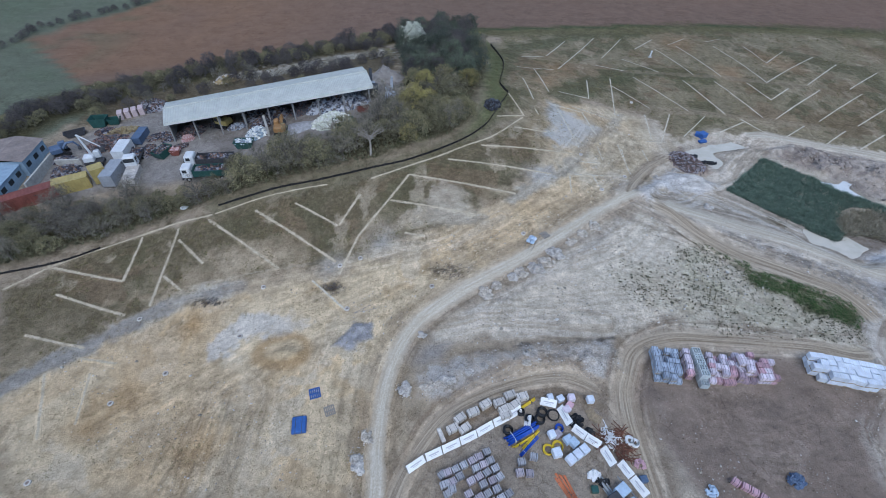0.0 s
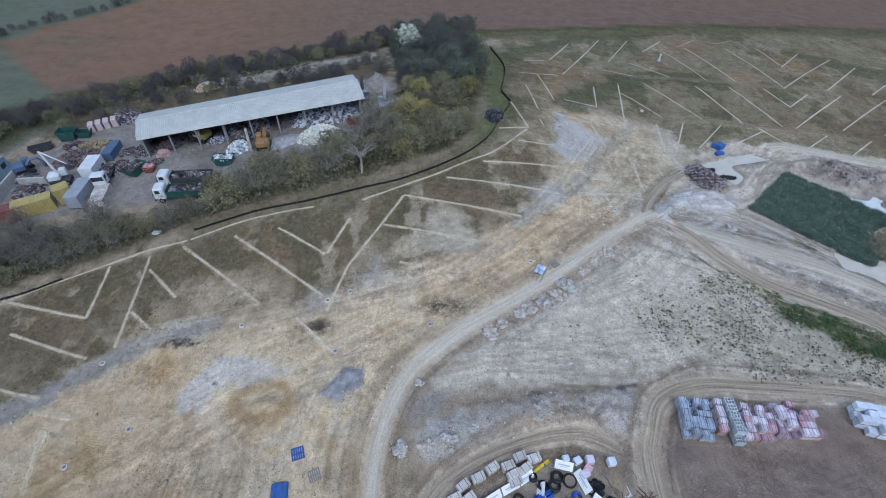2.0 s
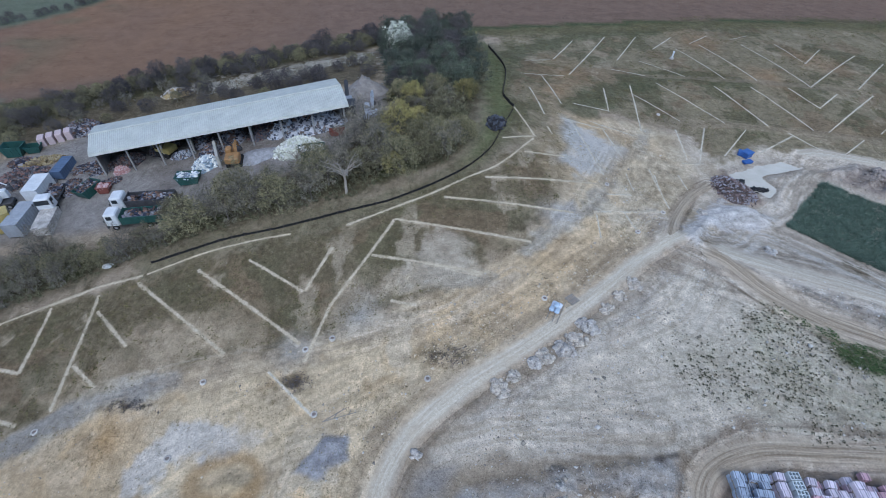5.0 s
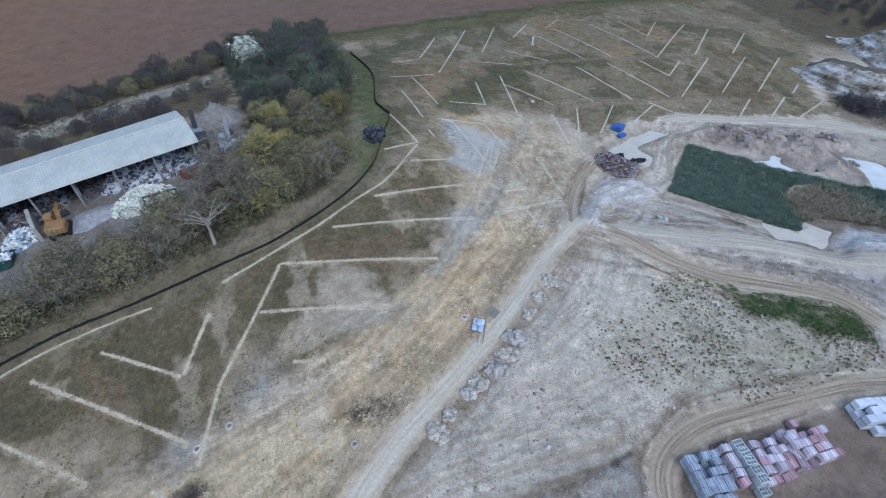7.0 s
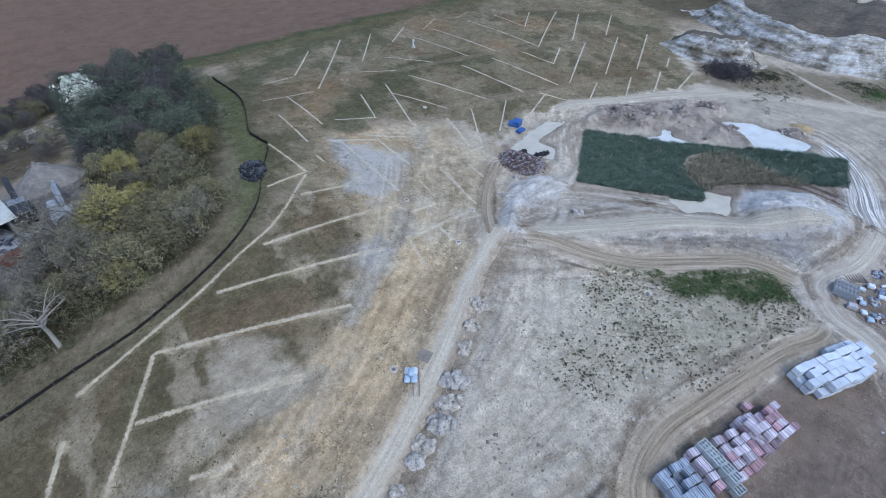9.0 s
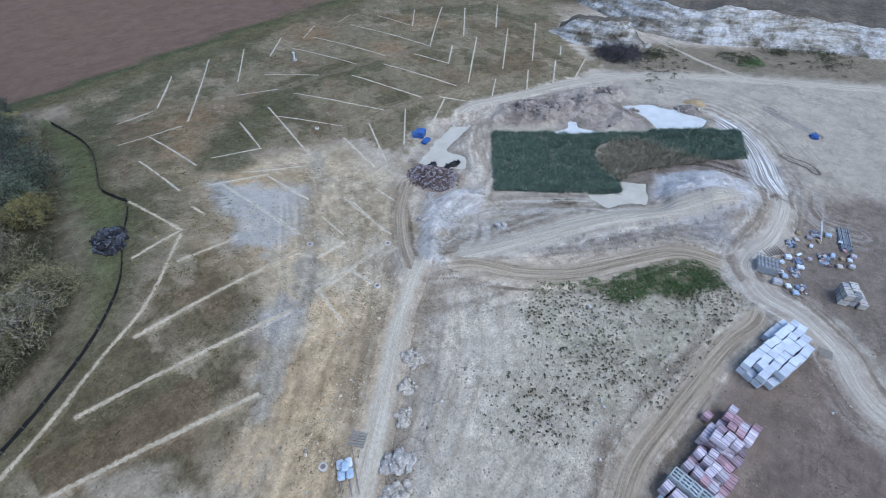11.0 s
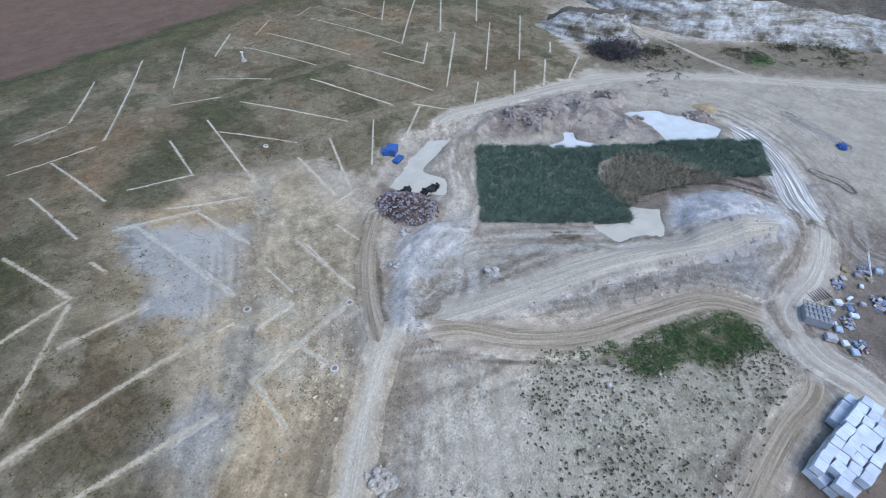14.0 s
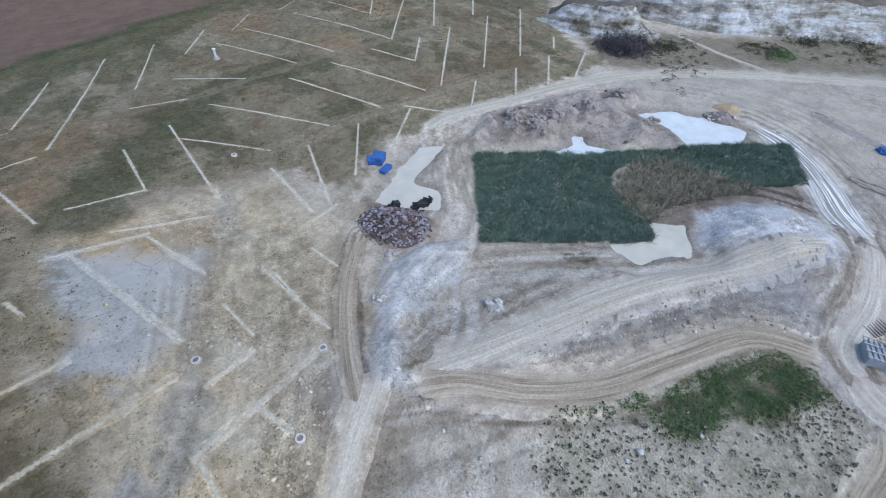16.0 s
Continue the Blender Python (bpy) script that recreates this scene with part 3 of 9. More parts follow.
    for faint in ([(47.5, 124.9), (56.8, 124.8), (70.4, 123.3), (80.3, 120.8), (95, 117)], [(46.7, 103.4), (58.5, 105.0), (66.7, 103.7), (77.8, 101.2), (90, 97)]):
        d, _ = to_line(faint, x, y)
        lay(step(1.6, 0.6, d + 0.6 * n3) * 0.65, (0.27, 0.225, 0.16), 0.15)
    d, along = to_line(FENCE_LONG, x, y)
    lay(step(3.5, 1.0, d + n3 * 1.2) * 0.7, (0.15, 0.142, 0.085), 0.5)
    lay(step(8.5, 2.0, d + n3 * 1.5) * step(0, 9, x) * step(1.5, -1.5, beside(FENCE_LONG, x, y)[0] * -1) * 0.85, (0.15, 0.17, 0.08), 0.5)
    # ploughed field, its grass margin, and the fields in the west
    edge = np.interp(x, [-400, -127, -94, -61, -38, -17, 9, 39, 79, 120, 152, 400], [60, 95, 112, 124, 133.5, 149.5, 160, 165.5, 170.5, 174, 174, 150])
    lay(step(-11, -7, y - edge + 0.8 * n3) * step(30, 14, np.abs(y - edge)), (0.16, 0.145, 0.08), 0.5)
    lay(step(-4, -2, y - edge + 0.8 * n3) * step(30, 12, np.abs(y - edge)), (0.085, 0.105, 0.05), 0.7)
    lay(step(-0.8, 0.8, y - edge + 0.5 * n3), (0.195, 0.134, 0.1), 0.0)
    lay(step(-20, -75, x) * step(2, 12, y - edge + n8) * 0.8, (0.25, 0.15, 0.09))
    lay(step(0, 25, y - edge + n8) * step(-0.6, 0.8, wave(x, y, 30, 71, 4)) * 0.6, (0.215, 0.142, 0.105))
    area([(-84, 101), (-93.7, 111.3), (-106.1, 122.2), (-117.9, 132.0), (-127.1, 139.8), (-123.2, 153.0), (-113.9, 163.0), (-106.3, 179.3), (-90, 240), (-60, 420), (-600, 420), (-600, 20), (-110, 40)], 0.8, (0.15, 0.17, 0.125), 1.0, 0.5, 0.25)
    lay(step(-90, -110, x) * step(0.0, 0.5, n8) * step(60, 90, y) * 0.35, (0.11, 0.15, 0.09))
    # undergrowth below the trees
    for a in (TREE_BELT, WOOD):
        area(a, 2.5, (0.085, 0.075, 0.045), 1.0, 1.2, 0.6)
        lay(step(-1, 3, within(a, x, y)) * step(0.2, 0.6, n3) * 0.6, (0.07, 0.095, 0.035), 0.5)
    d, _ = to_line(HEDGE, x, y)
    lay(step(9, 4, d + n3), (0.085, 0.08, 0.045), 0.6)
    # yard of crushed stone
    area(YARD, 1.5, (0.29, 0.275, 0.26), 1.0, 0.8, 0.0)
    lay(step(-1, 2, within(YARD, x, y)) * step(0.1, 0.6, n8) * 0.6, (0.2, 0.18, 0.165))
    area(BACK_SCRUB, 2.0, (0.13, 0.11, 0.075), 0.9, 1.5, 0.6)
    d, _ = to_line([(-52, 120), (-40, 123), (-16, 133), (-13, 126)], x, y)
    lay(step(5.5, 2, d + 2 * n3) * step(-0.3, 0.3, n1 + 0.4 * n3) * 0.8, (0.4, 0.38, 0.34), 0.3)
    # grey gravelly bands
    for line, w0 in ((GREY_BAND, 1.0), (GREY_BAND_WEST, 1.2)):
        d, _ = to_line(line, x, y)
        lay(step(w0 + 0.9, w0 - 0.5, d + 0.7 * n3 + 0.4 * n1) * 0.85, (0.48, 0.445, 0.375) if line is GREY_BAND else (0.34, 0.33, 0.31), 0.1)
    d, _ = to_line(FAINT_TRACK, x, y)
    lay(step(2.2, 0.6, d + 0.8 * n3) * 0.7, (0.3, 0.255, 0.18), 0.2)
    for cx, cy, r in ((-10, 55.5, 2.6), (17.5, 72.8, 2.6), (-18, 51, 2.0)):
        lay(np.exp(-((x - cx) ** 2 + (y - cy) ** 2) / r**2) * (0.9 + 0.5 * n3), (0.45, 0.43, 0.385), 0.0)
    area([(20.8, 76.2), (17.3, 74.2), (16.5, 70.6), (20.8, 72.3)], 0.8, (0.51, 0.49, 0.45), 0.85, 0.8, 0.0)
    # chalk and gravel spreads
    area(CHALK_PATCH, 2.4, (0.53, 0.525, 0.505), 0.92, 2.6)
    d = within(CHALK_PATCH, x, y)
    lay(step(-5, -1, d + n3) * step(1, -1, d + n3) * 0.5, (0.42, 0.33, 0.2), 0.0)
    for gx, gy, gr in ((34, 96, 3.2), (22, 106, 3), (40, 86, 6), (33, 86, 5), (44, 98, 4)):
        lay(np.exp(-(((x - gx) / gr) ** 2 + ((y - gy) / gr) ** 2)) * 0.7 * (0.7 + 0.6 * n3), (0.43, 0.35, 0.23), 0.0)
    area(CHALK_WEST, 0.8, (0.64, 0.62, 0.58), 0.8, 2.2, None, 0.7)
    area(GREY_PATCH, 0.4, (0.33, 0.335, 0.36), 1.0, 0.4)
    area(SAND_HEAP, 1.2, (0.43, 0.3, 0.155), 0.95, 0.5)
    lay(np.exp(-(((x + 22.6) / 2.2) ** 2 + ((y - 36.9) / 1.1) ** 2)), (0.56, 0.44, 0.28))
    area(BANK, 1.2, (0.53, 0.5, 0.46), 0.9, 1.4)
    lay(step(-1, 1, within(BANK, x, y) + n3) * step(0.1, 0.5, n1 + n3) * 0.6, (0.5, 0.49, 0.475))
    d, _ = to_line([(1, 34.6), (5.1, 35.8), (8.0, 36.6), (11.7, 37.1), (16.0, 37.5), (22.4, 38.0), (24.4, 38.6)], x, y)
    lay(step(0.55, 0.1, d + 0.5 * n1) * step(-0.3, 0.2, n3), (0.17, 0.15, 0.13))
    area(CHALK_SLOPE, 1.0, (0.66, 0.65, 0.64), 0.95, 1.2)
    area(CHALK_HEAP, 2.0, (0.52, 0.5, 0.485), 0.9, 1.5)
    area([(72.2, 57.4), (78.9, 59.5), (84.1, 55.8), (85.8, 51.8), (84.4, 47.7), (81.1, 45.8), (76.2, 46.3), (79.0, 49.3), (75.0, 53.9)], 1.0, (0.55, 0.56, 0.59), 0.95, 1.0)
    area(MUD_HEAPS, 1.5, (0.44, 0.39, 0.345), 0.9, 1.5)
    lay(step(-1, 1, within(MUD_HEAPS, x, y)) * step(-0.05, 0.3, wave(x, y, 3.0, 23, 4)) * 0.8, (0.27, 0.23, 0.205), 0.2)
    # brown bank between the top road and the quarry face
    area([(104, 86), (112, 96), (128, 93), (136, 80), (150, 68), (162, 52), (170, 36), (158, 30), (146, 44), (134, 58), (118, 75)], 2.0, (0.24, 0.205, 0.15), 0.85, 1.5, 0.5)
    area(RUBBLE, 1.0, (0.25, 0.19, 0.16), 0.9, 0.8)
    # bank beside the haul road, grey at its foot
    d, _ = to_line([(-3, 36), (3, 43.5), (10, 48), (16, 52), (22, 56.5), (28, 62), (33, 66.5)], x, y)
    lay(step(3.6, 1.2, d + 0.7 * n3) * 0.85, (0.31, 0.30, 0.29))
    # the slope with the shrubs and the weeds
    area([(-3, 38), (3, 42.5), (10, 47), (16, 51), (22, 55.5), (28, 60.5), (34, 65.5), (38, 64), (43, 58), (46, 54), (34, 42), (27, 40), (12, 38.4)], 1.5, (0.66, 0.6, 0.495), 0.95, 1.0)
    d, _ = to_line([(4, 43.4), (10.6, 47.0), (16.8, 51.0), (22.8, 55.6), (28.6, 60.8), (33.4, 65.2)], x, y)
    lay(step(2.6, 0.8, d + 0.7 * n3) * 0.75, (0.45, 0.425, 0.39))
    area(SHRUBS, 4.0, (0.54, 0.5, 0.395), 0.9, 2.0, 0.0)
    lay(step(-2, 3, within(SHRUBS, x, y)) * step(30, 46, x + n8) * step(-0.1, 0.3, wave(x, y, 4.0, 91, 5)) * 0.6, (0.4, 0.385, 0.28), 0.3)
    streaks([(-1, 40), (6, 41.5), (15, 41.2), (24, 41)], 3.4, (0.47, 0.41, 0.32), (0.66, 0.61, 0.52), 201, 0.75, 0.7)
    streaks([(4, 45), (12, 50), (20, 56), (28, 62)], 4.0, (0.49, 0.435, 0.355), (0.66, 0.615, 0.53), 203, 0.7, 0.7)
    streaks([(22, 52), (30, 56), (37, 62)], 6.0, (0.5, 0.44, 0.35), (0.65, 0.6, 0.5), 205, 0.6, 0.6)
    streaks([(12, 43), (24, 46), (36, 46), (52, 42)], 4.0, (0.5, 0.45, 0.36), (0.65, 0.6, 0.5), 207, 0.5, 0.6)
    area(WEEDS, 1.4, (0.1, 0.115, 0.05), 0.8, 1.6, 0.7)
    area(EAST_LOT, 2.5, (0.24, 0.2, 0.17), 0.9, 1.6)
    area(DIRT_LOT, 2.0, (0.265, 0.21, 0.172), 0.95, 1.2)
    lay(step(-1, 3, within(DIRT_LOT, x, y)) * step(-0.1, 0.5, n8 + 0.4 * n3) * 0.7, (0.19, 0.155, 0.13))
    lay(step(-1, 3, within(DIRT_LOT, x, y)) * step(0.25, 0.45, wave(x, y, 4.0, 93, 5)) * 0.6, (0.35, 0.29, 0.24))
    lay(step(15, 10, np.hypot((x - 12), (y - 22)) + n3), (0.36, 0.31, 0.25))
    # dark weedy spots in the sand
    for gx, gy, rx, ry in ((0.6, 49.8, 3.2, 1.3), (-17.2, 47.1, 2.2, 1.2), (-36.5, 45.3, 3.5, 0.9), (62, 66, 2, 4), (80, 60.5, 5, 2)):
        lay(np.exp(-(((x - gx) / rx) ** 2 + ((y - gy) / ry) ** 2)) * step(-0.2, 0.3, n1 + 0.4 * n3), (0.12, 0.09, 0.055), 0.8)
    # shoulders of the haul road, the ridge's dark flank, and wet mud by the heap
    d, _ = to_line(HAUL_ROAD, x, y)
    lay(step(4.6, 2.2, d + 0.8 * n3) * 0.6, (0.36, 0.29, 0.2))
    d, _ = to_line([(40, 64.5), (47, 61), (55, 57.6), (63, 53.6), (70, 48.5), (76, 43)], x, y)
    lay(step(3.2, 1.0, d + 0.8 * n3) * 0.8, (0.37, 0.335, 0.29))
    d, _ = to_line([(74, 61.5), (82, 59), (90, 54.5), (94, 47)], x, y)
    lay(step(2.6, 0.6, d + 0.7 * n3) * 0.8, (0.2, 0.165, 0.14))
    # rutted ground beside the tracks
    streaks(RIDGE_ROAD, 7.5, (0.36, 0.31, 0.25), (0.6, 0.55, 0.47), 211, 0.85, 0.8)
    streaks([(36, 70), (43.7, 69.4), (50.1, 74.5), (56.9, 70.4), (63.0, 64.5), (71.7, 57.5)], 4.0, (0.37, 0.325, 0.265), (0.61, 0.575, 0.52), 213, 0.8, 0.8)
    streaks(BROWN_TRACK, 4.5, (0.27, 0.215, 0.155), (0.53, 0.46, 0.365), 214, 0.85, 0.7)
    streaks(NORTH_TRACK, 2.0, (0.26, 0.21, 0.155), (0.56, 0.49, 0.39), 215, 0.75, 0.6)
    streaks([(54.1, 76.7), (59.3, 80.1), (63.3, 85.5), (67.6, 89.3), (70, 93)], 4.5, (0.45, 0.395, 0.32), (0.65, 0.6, 0.52), 217, 0.8, 0.8)
    streaks(STORE_TRACK, 3.8, (0.3, 0.235, 0.165), (0.46, 0.38, 0.28), 219, 0.8, 0.7)
    streaks(PACK_TRACK, 4.0, (0.27, 0.215, 0.16), (0.42, 0.36, 0.28), 221, 0.7, 0.7)
    streaks(HAUL_ROAD, 4.2, (0.33, 0.265, 0.185), (0.5, 0.44, 0.34), 223, 0.35, 0.7)
    streaks(LOOP_ROAD, 5.5, (0.34, 0.295, 0.24), (0.6, 0.565, 0.51), 225, 0.7, 0.7)
    streaks(SOUTH_ROAD, 5.0, (0.3, 0.25, 0.205), (0.56, 0.52, 0.455), 227, 0.7, 0.7)
    streaks([(95.2, 44.9), (92.6, 41.7), (88, 40), (85.8, 37.1), (87.6, 32.8)], 3.5, (0.24, 0.2, 0.17), (0.42, 0.39, 0.35), 229, 0.7, 0.7)
    streaks([(77, 63.4), (82.2, 61.0), (86.6, 56.9), (88.9, 52.7), (89.0, 48.0), (86.0, 45.4)], 2.4, (0.13, 0.105, 0.09), (0.3, 0.265, 0.24), 231, 0.9, 0.6)
    streaks([(114.5, 55), (113.5, 53.0), (112.6, 49.3), (111.2, 45.2)], 1.6, (0.16, 0.145, 0.13), (0.38, 0.36, 0.33), 233, 0.9, 0.6)
    streaks([(99.9, 47), (99.7, 45.7), (100.1, 43.6), (99.2, 41.9)], 1.4, (0.14, 0.12, 0.1), (0.3, 0.28, 0.25), 235, 0.9, 0.6)
    streaks([(44.5, 65.7), (52.2, 61.5), (60.0, 57.0), (69.0, 50.5), (70.0, 46)], 2.6, (0.25, 0.24, 0.225), (0.42, 0.4, 0.37), 237, 0.8, 0.6, 2.0)
    streaks([(-28, 16), (-27.5, 22), (-27.5, 29.5)], 7.5, (0.42, 0.345, 0.24), (0.64, 0.55, 0.41), 239, 0.4, 0.8, 25.0)
    streaks([(-42.3, 46.3), (-32.7, 48.5), (-20.9, 49.9), (-12.3, 52.2), (0, 55), (10, 61)], 2.5, (0.42, 0.35, 0.26), (0.64, 0.57, 0.46), 241, 0.4, 0.6)
    streaks([(-40, 24), (-30, 33), (-18, 42), (-6, 48)], 6.0, (0.42, 0.345, 0.235), (0.64, 0.55, 0.4), 243, 0.2, 0.7)
    streaks([(6, 52), (16, 60), (26, 70), (34, 82), (42, 92)], 7.0, (0.44, 0.36, 0.25), (0.62, 0.52, 0.37), 245, 0.18, 0.8)
    for gx0, gy0, r in ((-44.6, 29.1, 3.5), (-46.6, 25.3, 3), (-30.3, 22.8, 2.5), (-38, 41, 2.5)):
        lay(np.exp(-((x - gx0) ** 2 + (y - gy0) ** 2) / r**2) * (0.7 + 0.4 * n3), (0.46, 0.31, 0.15))
    area([(60.3, 38.8), (61.5, 37.7), (60.7, 36.7), (58.2, 37.1), (56.2, 37.5), (56.1, 38.4)], 0.6, (0.5, 0.45, 0.33), 0.8, 0.4)
    lay(step(1.15, 0.8, np.hypot((x + 22.9) / 4.6, (y - 36.7) / 3.0) + 0.12 * n3) * 0.85, (0.45, 0.32, 0.17))
    lay(step(1.2, 0.7, np.hypot((x + 22.7) / 2.8, (y - 36.9) / 1.7) + 0.15 * n3), (0.62, 0.5, 0.32))
    area(GREY_PATCH, 0.4, (0.36, 0.365, 0.39), 1.0, 0.4)
    area([(72.2, 57.4), (78.9, 59.5), (84.1, 55.8), (85.8, 51.8), (84.4, 47.7), (81.1, 45.8), (76.2, 46.3), (79.0, 49.3), (75.0, 53.9)], 1.2, (0.67, 0.67, 0.68), 0.9, 1.0)
    area([(69.5, 54), (75.0, 53.0), (78.5, 49.5), (76, 46.3), (72.3, 45.0), (69.5, 47)], 1.2, (0.37, 0.365, 0.365), 0.7, 1.0)
    area(CHALK_SLOPE, 1.0, (0.63, 0.62, 0.605), 0.8, 1.6)
    # wet margins
    for n, a, _ in PONDS:
        d = within(a, x, y) + 0.4 * n3
        lay(step(-2.2, -0.5, d) * 0.5, (0.28, 0.25, 0.21))
    grey = col.mean(-1, keepdims=True)
    grain = 0.6 + 0.15 * tuft - 0.5 * step(-1, 1.5, within(CHALK_PATCH, x, y))
    grain = grain - 0.3 * step(96, 104, x + n3) * step(-4, 4, 100 - 0.45 * (x - 90) - y)
    grain = grain - 0.2 * step(-2, 2, within(DIRT_LOT, x, y)) - 0.45 * step(-1, 3, y - edge)
    grain = grain + 0.3 * step(0.1, 0.6, wave(x, y, 5.0, 81, 3)) * (1 - tuft)
    return grey + 0.95 * (col - grey), tuft, np.clip(grain, 0.1, 1.0)


def mesh_object(name, co, faces, mat, smooth=True):
    me = bpy.data.meshes.new(name)
    me.from_pydata(co, [], faces)
    me.materials.append(mat)
    me.polygons.foreach_set("use_smooth", [smooth] * len(me.polygons))
    return new(name, me)


def grid_mesh(name, X, Y, Z, mat):
    ny, nx = X.shape
    me = bpy.data.meshes.new(name)
    me.vertices.add(nx * ny)
    me.vertices.foreach_set("co", np.stack([X, Y, Z], -1).astype(np.float32).ravel())
    i = (np.arange(ny - 1)[:, None] * nx + np.arange(nx - 1)).ravel()
    loops = np.stack([i, i + 1, i + nx + 1, i + nx], 1).astype(np.int32)
    me.loops.add(loops.size)
    me.loops.foreach_set("vertex_index", loops.ravel())
    me.polygons.add(len(loops))
    me.polygons.foreach_set("loop_start", np.arange(0, loops.size, 4, dtype=np.int32))
    me.polygons.foreach_set("use_smooth", np.ones(len(loops), bool))
    me.update(calc_edges=True)
    me.materials.append(mat)
    return new(name, me)


gx, gy = spaced(-60, 112, 0.23, 1500), spaced(14, 128, 0.23, 1500)
GX, GY = np.meshgrid(gx, gy)
GZ = land(GX, GY)
ground = grid_mesh("ground", GX, GY, GZ, SOIL)


def ground_z(x, y):
    """The height of the ground's sheet at one place."""
    i, j = int(np.searchsorted(gx, x)) - 1, int(np.searchsorted(gy, y)) - 1
    u, v = (x - gx[i]) / (gx[i + 1] - gx[i]), (y - gy[j]) / (gy[j + 1] - gy[j])
    return float((GZ[j, i] * (1 - u) + GZ[j, i + 1] * u) * (1 - v) + (GZ[j + 1, i] * (1 - u) + GZ[j + 1, i + 1] * u) * v)


tagged(ground, "sandy quarry and field ground with rough grass and chalk", "ground", kind="structure")
COL, TUFT, GRAIN = painted(GX, GY)


def wheel_marks():
    """Tyre marks and scrapes: pairs of thin lines, darker or paler than the soil they cross."""
    marks = np.zeros(GX.shape)
    rr = np.random.RandomState(77)
    for line, spread, count, strength, long in (
            ([(-45, 20), (-36, 29), (-24, 38), (-12, 45), (0, 52), (10, 59)], 5.0, 42, 0.22, 30),
            ([(-29, 15), (-28, 22), (-28, 31)], 6.0, 30, 0.34, 14), ([(-12, 15), (-13, 24), (-13, 34), (-9, 42)], 3.0, 16, 0.3, 16),
            ([(-40, 46), (-27, 49), (-12, 52.5), (2, 57), (12, 64), (19, 72), (27, 82), (36, 96)], 2.4, 34, 0.22, 36),
            ([(0, 48), (10, 55), (20, 63), (28, 71), (35, 79), (42, 88)], 3.0, 26, 0.24, 24),
            ([(34, 66), (44, 62), (54, 56), (64, 50), (70, 43)], 2.6, 26, 0.34, 34), (RIDGE_ROAD, 4.0, 34, 0.26, 30), (HAUL_ROAD, 1.6, 26, 0.22, 40),
            ([(36, 71), (44, 74), (52, 75), (60, 69), (70, 59)], 3.0, 26, 0.26, 24), (NORTH_TRACK, 0.8, 16, 0.4, 16), (LOOP_ROAD, 3.0, 34, 0.32, 26), (SOUTH_ROAD, 2.4, 24, 0.3, 22),
            (PACK_TRACK, 2.0, 26, 0.3, 26), (STORE_TRACK, 2.0, 18, 0.3, 18), ([(52, 78), (58, 80), (63, 86), (68, 91), (75, 95), (88, 90), (104, 82)], 2.6, 34, 0.28, 30),
            ([(92, 40), (102, 48), (109, 57), (108, 68), (101, 80)], 5.0, 22, 0.2, 30), ([(-2, 40), (8, 42), (18, 42), (26, 43), (40, 46)], 3.6, 24, 0.2, 22),
            ([(4, 45), (14, 51), (24, 58), (34, 66)], 2.8, 24, 0.2, 26), ([(30, 28), (40, 24), (52, 26)], 6.0, 20, 0.3, 14), ([(28, 76), (33, 84), (38, 93), (46, 96)], 4.0, 20, 0.2, 18), ([(47, 103.5), (58, 105), (67, 104), (78, 101), (90, 97)], 1.0, 8, 0.3, 40)):
        pts = smooth_line(line, 0.15)
        tan = np.gradient(pts, axis=0)
        tan /= np.linalg.norm(tan, axis=1)[:, None] + 1e-9
        side = np.stack([-tan[:, 1], tan[:, 0]], 1)
        for _ in range(count):
            n = min(len(pts), int(long * rr.uniform(0.4, 1.2) / 0.15))
            at = rr.randint(0, len(pts) - n + 1)
            run = np.arange(n) * 0.15
            off = rr.normal(0, spread * 0.6) + rr.uniform(-0.07, 0.07) * (run - run.mean()) + 0.7 * wave(run, run * 0 + rr.uniform(0, 90), 13.0, rr.randint(900), 2)
            worth = strength * rr.uniform(0.5, 1.1) * (-1.0 if rr.rand() < 0.62 else 0.8)
            worn = worth * step(0, 2.5, run) * step(0, 2.5, run[-1] - run) * step(-0.7, 0.2, wave(run, run * 0, 3.0, rr.randint(900), 2))
            for gauge in (-0.95, 0.95):
                P = pts[at:at + n] + side[at:at + n] * (off + gauge)[:, None]
                ix, iy = np.clip(np.searchsorted(gx, P[:, 0]), 1, len(gx) - 2), np.clip(np.searchsorted(gy, P[:, 1]), 1, len(gy) - 2)
                marks[iy, ix] = worn
    soft = 0.56 * marks
    for axis in (0, 1):
        for way in (-1, 1):
            soft += 0.15 * np.roll(marks, way, axis)
    return soft


COL = COL * np.array((0.91, 0.89, 0.87)) * (1 + np.clip(wheel_marks() * (1 - 0.5 * TUFT), -0.45, 0.35))[..., None]


def on_sheet(layer, x, y):
    """A layer of the ground's sheet at other places."""
    i, j = np.clip(np.searchsorted(gx, x) - 1, 0, len(gx) - 2), np.clip(np.searchsorted(gy, y) - 1, 0, len(gy) - 2)
    u, v = ((x - gx[i]) / (gx[i + 1] - gx[i]))[..., None], ((y - gy[j]) / (gy[j + 1] - gy[j]))[..., None]
    return (layer[j, i] * (1 - u) + layer[j, i + 1] * u) * (1 - v) + (layer[j + 1, i] * (1 - u) + layer[j + 1, i + 1] * u) * v


